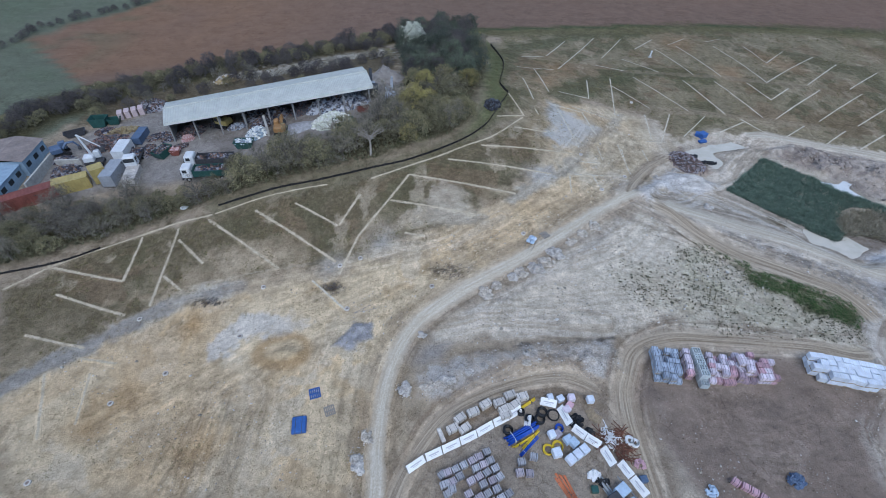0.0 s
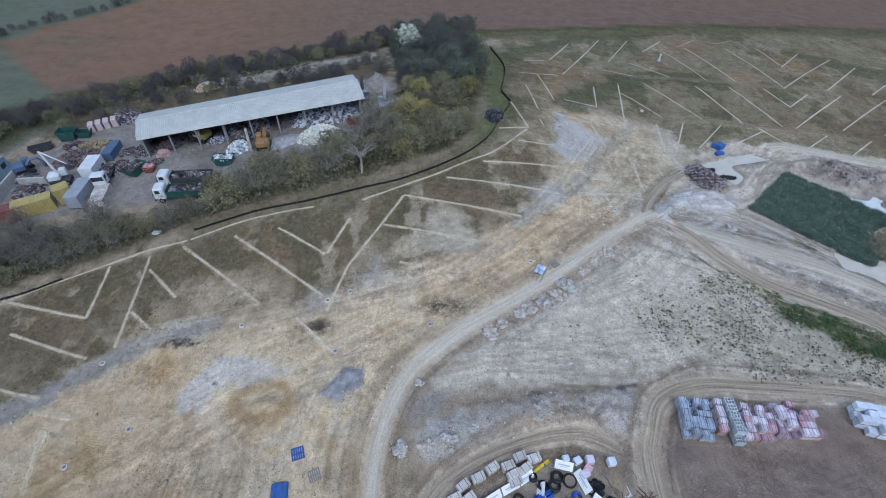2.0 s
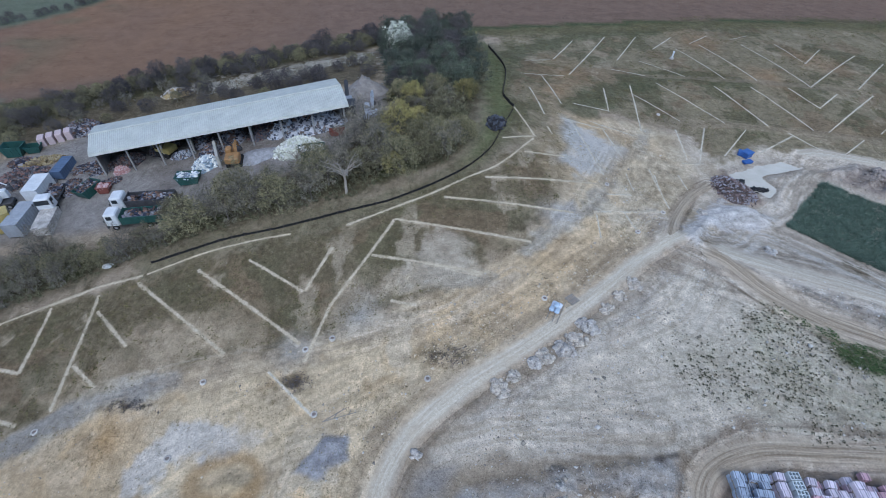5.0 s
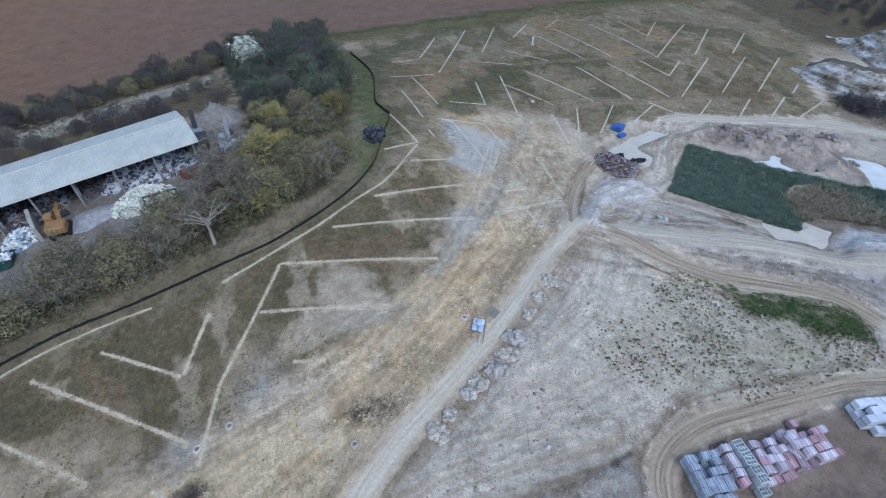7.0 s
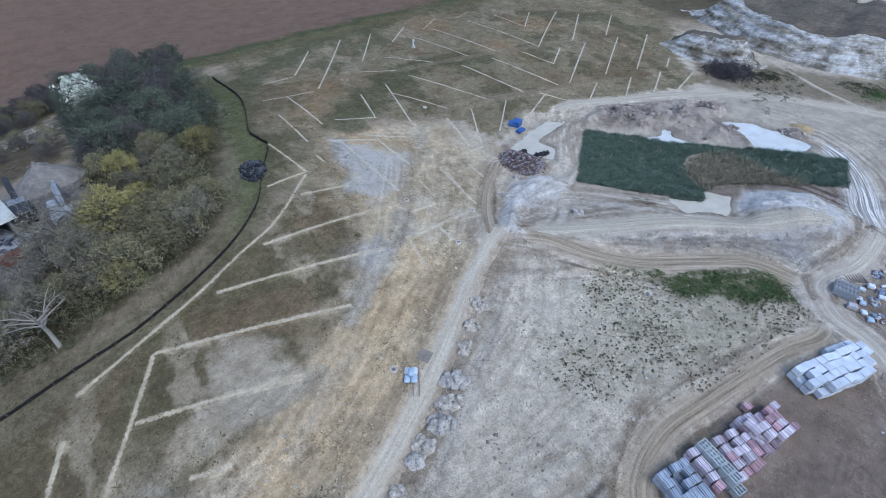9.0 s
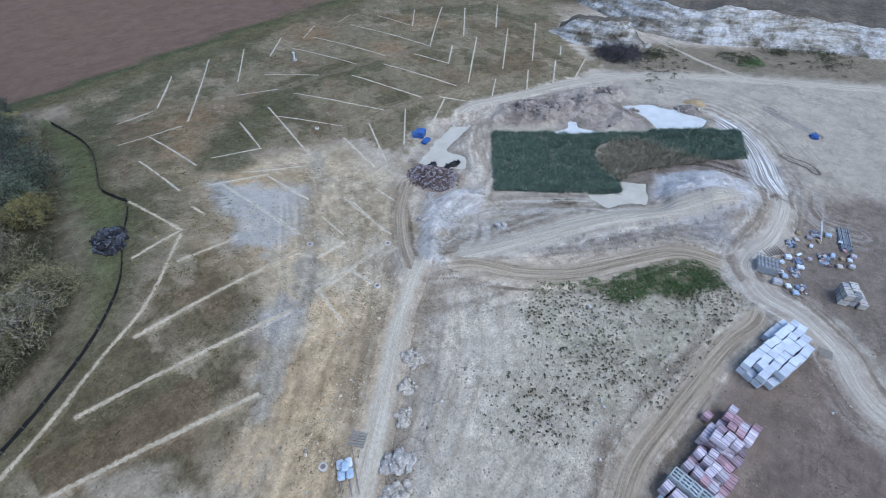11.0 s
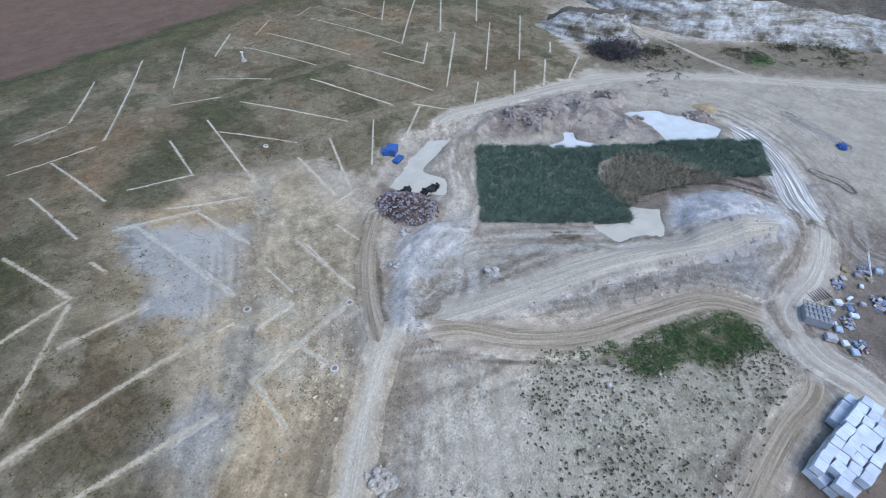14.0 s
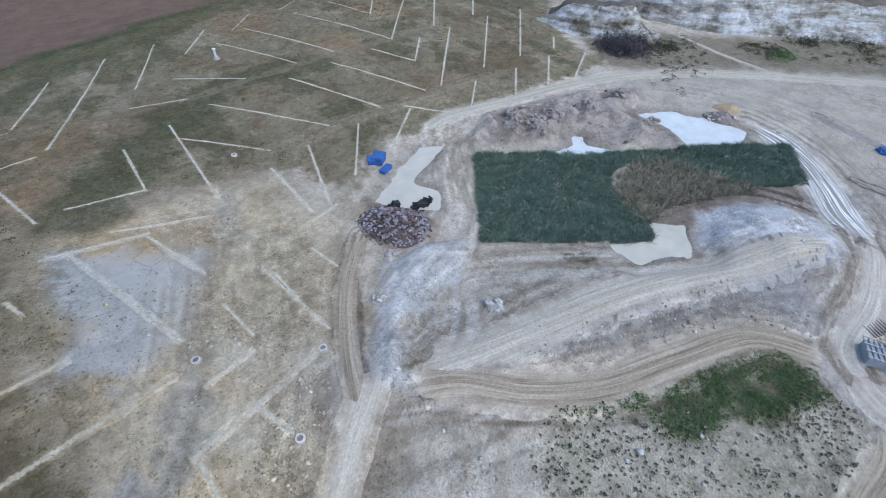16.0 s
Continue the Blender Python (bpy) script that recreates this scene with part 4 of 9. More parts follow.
layer = ground.data.attributes.new("tint", "FLOAT_COLOR", "POINT")
layer.data.foreach_set("color", np.concatenate([COL, np.ones(GX.shape + (1,))], -1).astype(np.float32).ravel())
layer = ground.data.attributes.new("tuft", "FLOAT", "POINT")
layer.data.foreach_set("value", TUFT.astype(np.float32).ravel())
layer = ground.data.attributes.new("grain", "FLOAT", "POINT")
layer.data.foreach_set("value", GRAIN.astype(np.float32).ravel())


def strip(name, line, half, lift, mat, seed, sunk=0.05, across=13, size=0.5, ragged=0.3, rut=0.03):
    """A low, ragged strip of made or driven earth; its rim runs out under the ground."""
    mid = smooth_line(line, size)
    tan = np.gradient(mid, axis=0)
    tan /= np.linalg.norm(tan, axis=1)[:, None]
    side = np.stack([-tan[:, 1], tan[:, 0]], 1)
    run = np.concatenate([[0], np.cumsum(np.linalg.norm(np.diff(mid, axis=0), axis=1))])
    u = np.linspace(-1, 1, across)
    width = half * (1 + min(ragged, 0.6) * 0.3 * wave(run, run * 0 + seed, 5.0, seed, 2))
    P = mid[:, None, :] + side[:, None, :] * (u[None, :, None] * width[:, None, None])
    X, Y = P[..., 0], P[..., 1]
    prof = (1 - np.abs(u) ** 2.5)[None, :] * (lift + sunk) - sunk
    taper = 0.7 * half if ragged > 1 else 2.6 * half
    end = np.minimum(step(0, taper, run), step(0, taper, run[-1] - run))[:, None]
    Z = land(X, Y) + prof * end - sunk * (1 - end) + min(ragged, 0.5) * 0.05 * (wave(X, Y, 0.6, seed + 5, 2) + 0.35 * wave(X, Y, 2.6, seed + 6, 2))
    Z = Z + 0.03 * wave(X, Y, 0.5, seed + 7, 3) * np.maximum(step(0.45, 0.8, np.abs(u))[None, :], 1 - end)
    Z = Z - rut * (np.exp(-((np.abs(u) - 0.45) / 0.14) ** 2))[None, :]
    ob = grid_mesh(name, X, Y, Z, mat)
    uv = ob.data.uv_layers.new(name="UVMap")
    vi = np.empty(len(ob.data.loops), np.int32)
    ob.data.loops.foreach_get("vertex_index", vi)
    U = np.stack([(u[None, :] * width[:, None]), np.repeat(run[:, None], across, 1)], -1).reshape(-1, 2)
    uv.data.foreach_set("uv", U[vi].astype(np.float32).ravel())
    tint = ob.data.attributes.new("tint", "FLOAT_COLOR", "POINT")
    tint.data.foreach_set("color", np.concatenate([on_sheet(COL, X, Y), np.ones(X.shape + (1,))], -1).astype(np.float32).ravel())
    for key, value in (("fade", np.maximum(np.abs(u)[None, :], 1 - end)), ("tuft", on_sheet(TUFT[..., None], X, Y)), ("grain", on_sheet(GRAIN[..., None], X, Y))):
        ob.data.attributes.new(key, "FLOAT", "POINT").data.foreach_set("value", value.astype(np.float32).ravel())
    return ob


for line, half, lift, mat, seed, name, label in (
        (HAUL_ROAD, 2.0, 0.1, HAUL, 1, "road", "pale rutted clay haul road across the sand"),
        (NORTH_TRACK, 1.25, 0.1, BROWN, 2, "road", "deep brown tyre ruts beside the grassland"),
        (RIDGE_ROAD, 3.6, 0.06, RIDGE, 3, "road", "wide pale clay track along the ridge"),
        (BROWN_TRACK, 2.6, 0.09, BROWN, 4, "road", "brown rutted track below the ridge"),
        (LOOP_ROAD[:4], 2.4, 0.1, CHALKY, 5, "road", "wet chalky haul road with white ruts"),
        ([(82, 42.0), (87, 44.2), (91, 47), (95.5, 50.0), (99.5, 53.8), (102.3, 58.0), (103.2, 62.5), (102.0, 66)], 4.6, 0.08, WET_CHALK, 15, "road", "wet chalky road with milky water in its ruts"),
        (SOUTH_ROAD, 2.6, 0.13, CHALKY, 6, "road", "pale muddy haul road past the block packs"),
        (PACK_TRACK, 2.2, 0.08, BROWN, 7, "road", "brown muddy track round the shrub slope"),
        (TOP_ROAD, 2.2, 0.05, RIDGE, 8, "road", "pale road along the foot of the grassland"),
        (STORE_TRACK, 1.8, 0.06, BROWN, 9, "road", "curved brown track round the pipe store")):
    tagged(strip(name, line, half, lift, mat, seed), label, "road", kind="structure")
for line, half, seed in ((EDGE_PATH, 0.7, 21), (EDGE_PATH_THIN, 0.5, 22), (EDGE_PATH_NORTH, 0.55, 23)):
    tagged(strip("path", line, half, 0.05, TRENCH, seed, sunk=0.05, across=9, size=0.3, rut=0.0, ragged=1.1), "pale bare earth strip along the rough grass", "path", kind="structure")

trench_seed = 40


def trench(ax, ay, bx, by, wide):
    """A backfilled trial trench: a low ragged bar of pale soil."""
    global trench_seed
    trench_seed += 1
    far = 0.4 / math.hypot(bx - ax, by - ay)
    ax, ay, bx, by = ax - far * (bx - ax), ay - far * (by - ay), bx + far * (bx - ax), by + far * (by - ay)
    ob = strip("backfilled_trench", [(ax, ay), (bx, by)], wide * (0.52 if wide < 1 else 0.58), 0.05, TRENCH_NORTH if wide < 1 else TRENCH, trench_seed, sunk=0.05, across=13, size=0.22, ragged=1.3, rut=0.0)
    tagged(ob, "straight backfilled trial trench of pale sandy soil", "trench", "trial trenches")


trench(-68.2, 52.8, -53.6, 49.9, 1.3)
trench(-53.6, 49.9, -54.4, 59.4, 1.3)
trench(-63.5, 47.1, -50.0, 43.2, 1.3)
trench(-48.1, 60.9, -46.7, 44.9, 1.3)
trench(-47.2, 58.4, -40.7, 52.9, 1.3)
trench(-43.0, 62.5, -27.0, 51.0, 1.3)
trench(-34.3, 63.5, -17.5, 51.8, 1.3)
trench(-46.8, 50.7, -42.5, 47.6, 1.3)
trench(0.4, 74.0, 20.2, 73.2, 1.2)
trench(6.9, 78.8, 25.8, 80.9, 1.2)
trench(14.0, 86.3, 21.0, 86.8, 1.2)
trench(-6.7, 69.7, 12.8, 66.6, 1.2)
trench(-9.6, 63.9, 5.2, 61.2, 1.2)
trench(-6.7, 69.7, -9.9, 64.0, 1.2)
trench(-9.9, 64.0, -14.4, 56.6, 1.2)
trench(-14.4, 56.6, -16.5, 49.6, 1.0)
trench(-6.5, 57.1, -3.2, 56.4, 1.2)
trench(-15.2, 65.3, -18.0, 59.0, 1.2)
trench(-26.9, 64.2, -18.3, 58.8, 1.2)
trench(13.8, 100.8, 16.5, 91.4, 1.1)
trench(16.5, 91.4, 10.5, 89.4, 1.1)
trench(24.3, 74.1, 35.5, 75.7, 0.95)
trench(20.1, 129.8, 26.8, 131.8, 0.95)
trench(27.6, 132.9, 35.8, 148.8, 0.95)
trench(17.8, 119.4, 27.6, 120.6, 0.95)
trench(22.1, 120.2, 24.0, 105.7, 0.95)
trench(18.3, 111.3, 19.6, 100.1, 0.95)
trench(45.7, 152.8, 29.1, 122.0, 0.95)
trench(54.3, 152.7, 44.0, 134.5, 0.95)
trench(64.1, 152.5, 55.9, 143.0, 0.95)
trench(74.7, 153.8, 67.6, 147.5, 0.95)
trench(49.6, 133.7, 57.4, 125.3, 0.95)
trench(40.8, 127.8, 47.8, 125.1, 0.95)
trench(49.3, 121.3, 58.5, 105.3, 0.95)
trench(61.9, 143.0, 66.4, 124.2, 0.95)
trench(69.4, 146.1, 73.4, 123.2, 0.95)
trench(80.8, 146.2, 84.0, 119.5, 0.95)
trench(84.0, 119.5, 108.3, 140.5, 0.95)
trench(90.4, 147.1, 90.2, 132.6, 0.95)
trench(90.2, 132.6, 100.9, 143.9, 0.95)
trench(80.3, 151.0, 86.5, 154.5, 0.95)
trench(70.6, 119.9, 75.6, 102.8, 0.95)
trench(78.7, 119.0, 81.1, 110.5, 0.95)
trench(81.1, 110.5, 88.1, 116.3, 0.95)
trench(62.4, 120.4, 67.2, 104.4, 0.95)
trench(96.0, 115.9, 78.5, 102.0, 0.95)
trench(106.9, 115.3, 88.2, 101.0, 0.95)
trench(117.4, 114.5, 96.2, 99.2, 0.95)
trench(112.3, 135.4, 94.6, 118.9, 0.95)
trench(122.3, 132.0, 105.3, 117.9, 0.95)
trench(108.4, 100.1, 103.9, 97.1, 0.95)
trench(100.3, 95.8, 91.6, 90.1, 0.95)
trench(107.0, 92.2, 97.5, 88.5, 0.95)
trench(92.0, 97.0, 85.1, 91.9, 0.95)
trench(83.5, 98.9, 77.8, 94.9, 0.95)
trench(70.9, 101.1, 61.6, 95.5, 0.95)
trench(62.0, 102.9, 54.3, 94.4, 0.95)
trench(70.2, 101.8, 74.4, 95.5, 0.95)
trench(53.5, 103.1, 47.9, 90.9, 0.95)
trench(47.0, 101.7, 45.9, 92.0, 0.95)
trench(42.4, 118.8, 39.2, 99.9, 0.95)
trench(41.7, 114.7, 49.1, 105.3, 0.95)
trench(35.6, 116.0, 34.0, 105.7, 0.95)
trench(34.0, 105.7, 26.8, 106.6, 0.95)
trench(30.9, 97.7, 32.5, 89.8, 0.95)
trench(24.7, 99.3, 27.5, 83.7, 0.95)
trench(23.9, 73.5, 23.5, 68.8, 0.95)
trench(22.8, 99.5, 31.1, 98.1, 0.95)
trench(36.9, 87.1, 37.1, 77.2, 0.8)
trench(28.7, 74.8, 29.4, 71.0, 0.8)
trench(27.0, 78.6, 31.1, 79.3, 0.7)
trench(31.9, 85.0, 32.0, 80.8, 0.6)
trench(42.3, 86.8, 42.6, 83.3, 0.8)
trench(-56.6, 33.1, -51.5, 23.7, 1.0)
trench(-50.1, 33.2, -47.8, 25.8, 1.0)
trench(-53.2, 35.7, -47.2, 34.9, 1.0)
trench(-63.6, 39.3, -53.4, 37.4, 1.2)
trench(-20.7, 48.4, -14.7, 43.3, 0.9)
trench(23.6, 74.0, 35.6, 75.9, 1.1)
trench(28.8, 100.2, 36.9, 97.5, 0.8)
trench(19.4, 95.5, 20.0, 93.0, 1.0)
trench(37.4, 85.8, 37.0, 79.6, 0.8)
trench(44.6, 90.7, 48.8, 91.3, 0.7)

for name, a, _ in PONDS:
    cx, cy = middle(a)
    rim = [(cx + (px - cx) * 1.28, cy + (py - cy) * 1.28) for px, py in a]
    co = [(px, py, POND_LEVEL[name] - 0.07) for px, py in smooth_line(rim + rim[:1], 0.8)[:-1]]
    ob = mesh_object("water", co, [list(range(len(co)))], SILTY if name in ("pond_west", "pond_south") else MILKY, False)
    tagged(ob, "still shallow pool of milky chalk water", "pool", kind="structure")


# ---- building blocks ----
class Shape:
    """Corners and faces of one mesh."""

    def __init__(self):
        self.co, self.faces = [], []

    def put(self, co, faces, turn=None):
        base = len(self.co)
        self.co += [tuple(turn @ Vector(c)) if turn else tuple(c) for c in co]
        self.faces += [[base + i for i in f] for f in faces]
        return self

    def box(self, x, y, z, sx, sy, sz, turn=None, edge=0.0, taper=1.0):
        """A box on its middle, with bevelled edges where edge is given; taper narrows its top."""
        hx, hy, hz = sx / 2, sy / 2, sz / 2
        if edge <= 0:
            co = [(x + a * hx * (taper if c > 0 else 1), y + b * hy * (taper if c > 0 else 1), z + c * hz) for c in (-1, 1) for a, b in ((-1, -1), (1, -1), (1, 1), (-1, 1))]
            return self.put(co, [(3, 2, 1, 0), (4, 5, 6, 7), (0, 1, 5, 4), (1, 2, 6, 5), (2, 3, 7, 6), (3, 0, 4, 7)], turn)
        co = []
        for c, k in ((-hz, edge), (-hz + edge, 0), (hz - edge, 0), (hz, edge)):
            t = taper if c > 0 else 1
            ax, ay = hx * t - k, hy * t - k
            co += [(x + px, y + py, z + c) for px, py in ((-ax + edge, -ay), (ax - edge, -ay), (ax, -ay + edge), (ax, ay - edge), (ax - edge, ay), (-ax + edge, ay), (-ax, ay - edge), (-ax, -ay + edge))]
        faces = [tuple(range(7, -1, -1)), tuple(range(24, 32))]
        for r in range(3):
            faces += [(8 * r + i, 8 * r + (i + 1) % 8, 8 * r + 8 + (i + 1) % 8, 8 * r + 8 + i) for i in range(8)]
        return self.put(co, faces, turn)

    def tube(self, points, radii, n=6, caps=True):
        """A round bar along points."""
        pts = [Vector(p) for p in points]
        if isinstance(radii, (int, float)):
            radii = [radii] * len(pts)
        base, co, faces = len(self.co), [], []
        for i, p in enumerate(pts):
            d = (pts[min(i + 1, len(pts) - 1)] - pts[max(i - 1, 0)]).normalized()
            side = d.cross(Vector((0, 0, 1)) if abs(d.z) < 0.9 else Vector((1, 0, 0))).normalized()
            up = side.cross(d)
            co += [tuple(p + radii[i] * (math.cos(2 * math.pi * k / n) * side + math.sin(2 * math.pi * k / n) * up)) for k in range(n)]
        for i in range(len(pts) - 1):
            faces += [(i * n + k, i * n + (k + 1) % n, (i + 1) * n + (k + 1) % n, (i + 1) * n + k) for k in range(n)]
        if caps:
            faces += [tuple(range(n)), tuple(range(len(co) - 1, len(co) - n - 1, -1))]
        return self.put(co, faces)

    def ring(self, x, y, z, big, small, n=20, m=6, turn=None):
        co = [((big + small * math.cos(b)) * math.cos(a), (big + small * math.cos(b)) * math.sin(a), small * math.sin(b))
              for a in [2 * math.pi * i / n for i in range(n)] for b in [2 * math.pi * j / m for j in range(m)]]
        faces = [(i * m + j, ((i + 1) % n) * m + j, ((i + 1) % n) * m + (j + 1) % m, i * m + (j + 1) % m) for i in range(n) for j in range(m)]
        return self.put(co, faces, Matrix.Translation((x, y, z)) @ (turn or Matrix()))

    def stone(self, x, y, z, sx, sy, sz, rng, rows=4, n=7):
        """A rough lump."""
        co = [(x, y, z - sz)]
        for r in range(1, rows):
            a = math.pi * r / rows
            for k in range(n):
                q = rng.uniform(0.75, 1.2)
                b = 2 * math.pi * (k + 0.5 * (r % 2)) / n
                co.append((x + sx * q * math.sin(a) * math.cos(b), y + sy * q * math.sin(a) * math.sin(b), z - sz * math.cos(a) * rng.uniform(0.85, 1.15)))
        co.append((x, y, z + sz))
        faces = [(0, 1 + (k + 1) % n, 1 + k) for k in range(n)]
        for r in range(rows - 2):
            faces += [(1 + r * n + k, 1 + r * n + (k + 1) % n, 1 + (r + 1) * n + (k + 1) % n, 1 + (r + 1) * n + k) for k in range(n)]
        faces += [(1 + (rows - 2) * n + k, 1 + (rows - 2) * n + (k + 1) % n, len(co) - 1) for k in range(n)]
        return self.put(co, faces)

    def chip(self, x, y, z, a, b, c, rng):
        """A small box at a chance turn."""
        t = pose(x, y, z, rng.uniform(-40, 40), rng.uniform(-40, 40), rng.uniform(0, 180))
        return self.box(0, 0, 0, a, b, c, t)

    def mesh(self, name, mat, smooth=False):
        me = bpy.data.meshes.new(name)
        me.from_pydata(self.co, [], self.faces)
        me.materials.append(mat)
        if smooth:
            me.polygons.foreach_set("use_smooth", [True] * len(me.polygons))
        return me


def part(name, shape, mat, parent=None, label="", smooth=False):
    """Links a shape (or a mesh made before) as one mesh object under its thing."""
    ob = new(name, shape if isinstance(shape, bpy.types.Mesh) else shape.mesh(name, mat, smooth))
    if parent:
        ob.parent = parent
    if label:
        tagged(ob, label)
    return ob


def thing(name, x, y, turn, label, category, group="", z=None, lift=0.0, kind=""):
    """An Empty at the base of a thing, standing on the ground."""
    ob = new(name)
    ob.empty_display_size = 0.3
    ob.matrix_basis = pose(x, y, (ground_z(x, y) if z is None else z) + lift, 0, 0, turn)
    return tagged(ob, label, category, group, kind)


def lone(name, shape, mat, x, y, turn, label, category, group="", z=None, lift=0.0, kind="", smooth=False):
    """A thing of one mesh."""
    ob = part(name, shape, mat, smooth=smooth)
    ob.matrix_basis = pose(x, y, (ground_z(x, y) if z is None else z) + lift, 0, 0, turn)
    return tagged(ob, label, category, group, kind)


def scattered(area, gap, seed, margin=0.0):
    """Places at uneven steps of about that gap inside an area."""
    rng = random.Random(seed)
    xs, ys = [p[0] for p in area], [p[1] for p in area]
    pts = []
    y = min(ys)
    while y < max(ys):
        x = min(xs) + rng.uniform(0, gap)
        while x < max(xs):
            pts.append((x + rng.uniform(-0.45, 0.45) * gap, y + rng.uniform(-0.45, 0.45) * gap))
            x += gap
        y += gap
    A = np.array(pts)
    ok = within(area, A[:, 0], A[:, 1]) > margin
    return [tuple(p) for p in A[ok]]


# ---- quarry face in the east ----
def banded_chalk(name):
    """Chalk in level beds, white and buff, with stains; its dark seams paint in the shade of ledges."""
    m, nt, b = material(name)
    p = place(nt)
    mp = nt.nodes.new("ShaderNodeMapping")
    mp.inputs["Scale"].default_value = (0.06, 0.06, 0.5)
    nt.links.new(mixed(nt, "ADD", 0.6, p, noise_color(nt, p, 0.5)), mp.inputs["Vector"])
    bed = ramp(nt, noise_tex(nt, mp.outputs[0], 1.6, 6.0, 0.7), [(0.3, (0.14, 0.12, 0.095)), (0.4, (0.29, 0.265, 0.22)), (0.48, (0.42, 0.4, 0.36)), (0.57, (0.6, 0.6, 0.6)), (0.66, (0.47, 0.45, 0.42)), (0.74, (0.27, 0.24, 0.2))])
    flute = nt.nodes.new("ShaderNodeMapping")
    flute.inputs["Scale"].default_value = (0.9, 0.9, 0.16)
    nt.links.new(p, flute.inputs["Vector"])
    # shade between upright flutes, put into the colour as darker streaks
    flute_shade = ramp(nt, noise_tex(nt, flute.outputs[0], 1.0, 5.0, 0.7), [(0.36, (0.66, 0.65, 0.63)), (0.56, (1.06, 1.06, 1.06))])
    stain = ramp(nt, noise_tex(nt, p, 0.13, 6.0, 0.7), [(0.38, (0.36, 0.34, 0.29)), (0.5, (1.0, 1.0, 1.0))])
    fine = ramp(nt, noise_tex(nt, p, 1.6, 7.0, 0.8), [(0.34, (0.72, 0.72, 0.72)), (0.64, (1.12, 1.12, 1.12))])
    nt.links.new(mixed(nt, "MULTIPLY", 1.0, mixed(nt, "MULTIPLY", 1.0, mixed(nt, "MULTIPLY", 1.0, bed, flute_shade), stain), fine), b.inputs["Base Color"])
    b.inputs["Roughness"].default_value = 0.95
    b.inputs["Specular IOR Level"].default_value = 0.1
    bumped(nt, b, noise_tex(nt, p, 1.4, 7.0, 0.75), 0.8, 0.5)
    return m


CLIFF = banded_chalk("chalk_face")
CLIFF_TOP = plain("plateau_soil", (0.135, 0.112, 0.085), 0.95, vary=0.5, grain=0.15, fine=1.2, bump=0.2)


def quarry_face(line, high, back, seed, label, reach):
    """A broken chalk face with ledges; it leans back, and its rim is uneven."""
    base = smooth_line(line, 1.0)
    tan = np.gradient(base, axis=0)
    tan /= np.linalg.norm(tan, axis=1)[:, None]
    soft = np.array([tan[max(0, i - 9):i + 10].mean(0) for i in range(len(tan))])
    soft /= np.linalg.norm(soft, axis=1)[:, None]
    out = np.stack([-soft[:, 1], soft[:, 0]], 1)
    n = len(base)
    run = np.arange(n) * 1.0
    ends = 0.02 + 0.98 * np.minimum(step(0, 8, run), step(0, 8, n - 1 - run))
    rows = 34
    v = np.linspace(-0.08, 1, rows)
    H = high * (0.85 + 0.22 * wave(run, run * 0, 14, seed, 3)) * ends
    R, V = np.meshgrid(run, v, indexing="ij")
    tread = V * 4 + 0.35 * wave(R, R * 0, 11, seed + 1, 2)
    ledge = 0.35 * V + 0.65 * (np.floor(tread) + step(0.55, 1.0, tread - np.floor(tread))) / 4
    deep = back * ledge + 0.5 * wave(R, V * 6, 2.4, seed + 2, 4) * (0.25 + V) + 0.4 * wave(R, R * 0, 3.0, seed + 4, 3)
    X = base[:, None, 0] + out[:, None, 0] * deep
    Y = base[:, None, 1] + out[:, None, 1] * deep
    Z = land(base[:, 0], base[:, 1])[:, None] + H[:, None] * V + 0.25 * wave(R, V * 9, 1.6, seed + 6, 3)
    face = grid_mesh("quarry_face", X, Y, Z, CLIFF)
    tagged(face, label, "quarry face", kind="structure")
    w = np.array([0, 0.02, 0.06, 0.14, 0.3, 0.55, 0.8, 1.0]) * reach
    mean = out.mean(0) / np.linalg.norm(out.mean(0))
    out = 0.15 * out + 0.85 * mean
    R2, W = np.meshgrid(run, w, indexing="ij")
    X2 = X[:, -1][:, None] + out[:, None, 0] * W
    Y2 = Y[:, -1][:, None] + out[:, None, 1] * W
    Z2 = Z[:, -1][:, None] + 0.02 * W + 0.4 * wave(X2, Y2, 9, seed + 9, 3) * np.minimum(1, W)
    Z2[:, 1:] -= 0.03
    fall = step(0.45, 1.0, W / reach)
    Z2 = Z2 * (1 - fall) + (land(X2, Y2) - 0.3) * fall
    top = grid_mesh("plateau", X2, Y2, Z2, CLIFF_TOP)
    tagged(top, "rough brown land above the chalk face", "plateau", kind="structure")


quarry_face([(115, 109), (113.2, 102), (114.2, 95.5), (117.5, 90.5), (122.5, 87.5), (129, 87)], 6.4, 4.6, 5, "white chalk quarry face beside the grassland", 9.0)
quarry_face([(150, 128), (144, 114), (139.5, 102), (137.5, 92), (138.5, 83.5), (142, 77), (147.5, 71), (154, 63.5), (159, 56), (163, 48), (168, 38), (178, 26)], 6.6, 8.0, 9, "long white chalk quarry face with dark ledges", 70.0)
# the ramp between the two faces
tagged(strip("road", [(125, 62), (126.2, 68), (127.5, 74.5), (130.2, 81.5), (132.5, 89), (134.5, 97), (136, 105)], 1.2, 0.3, RIDGE, 77, across=9), "pale track up beside the quarry face", "road", kind="structure")

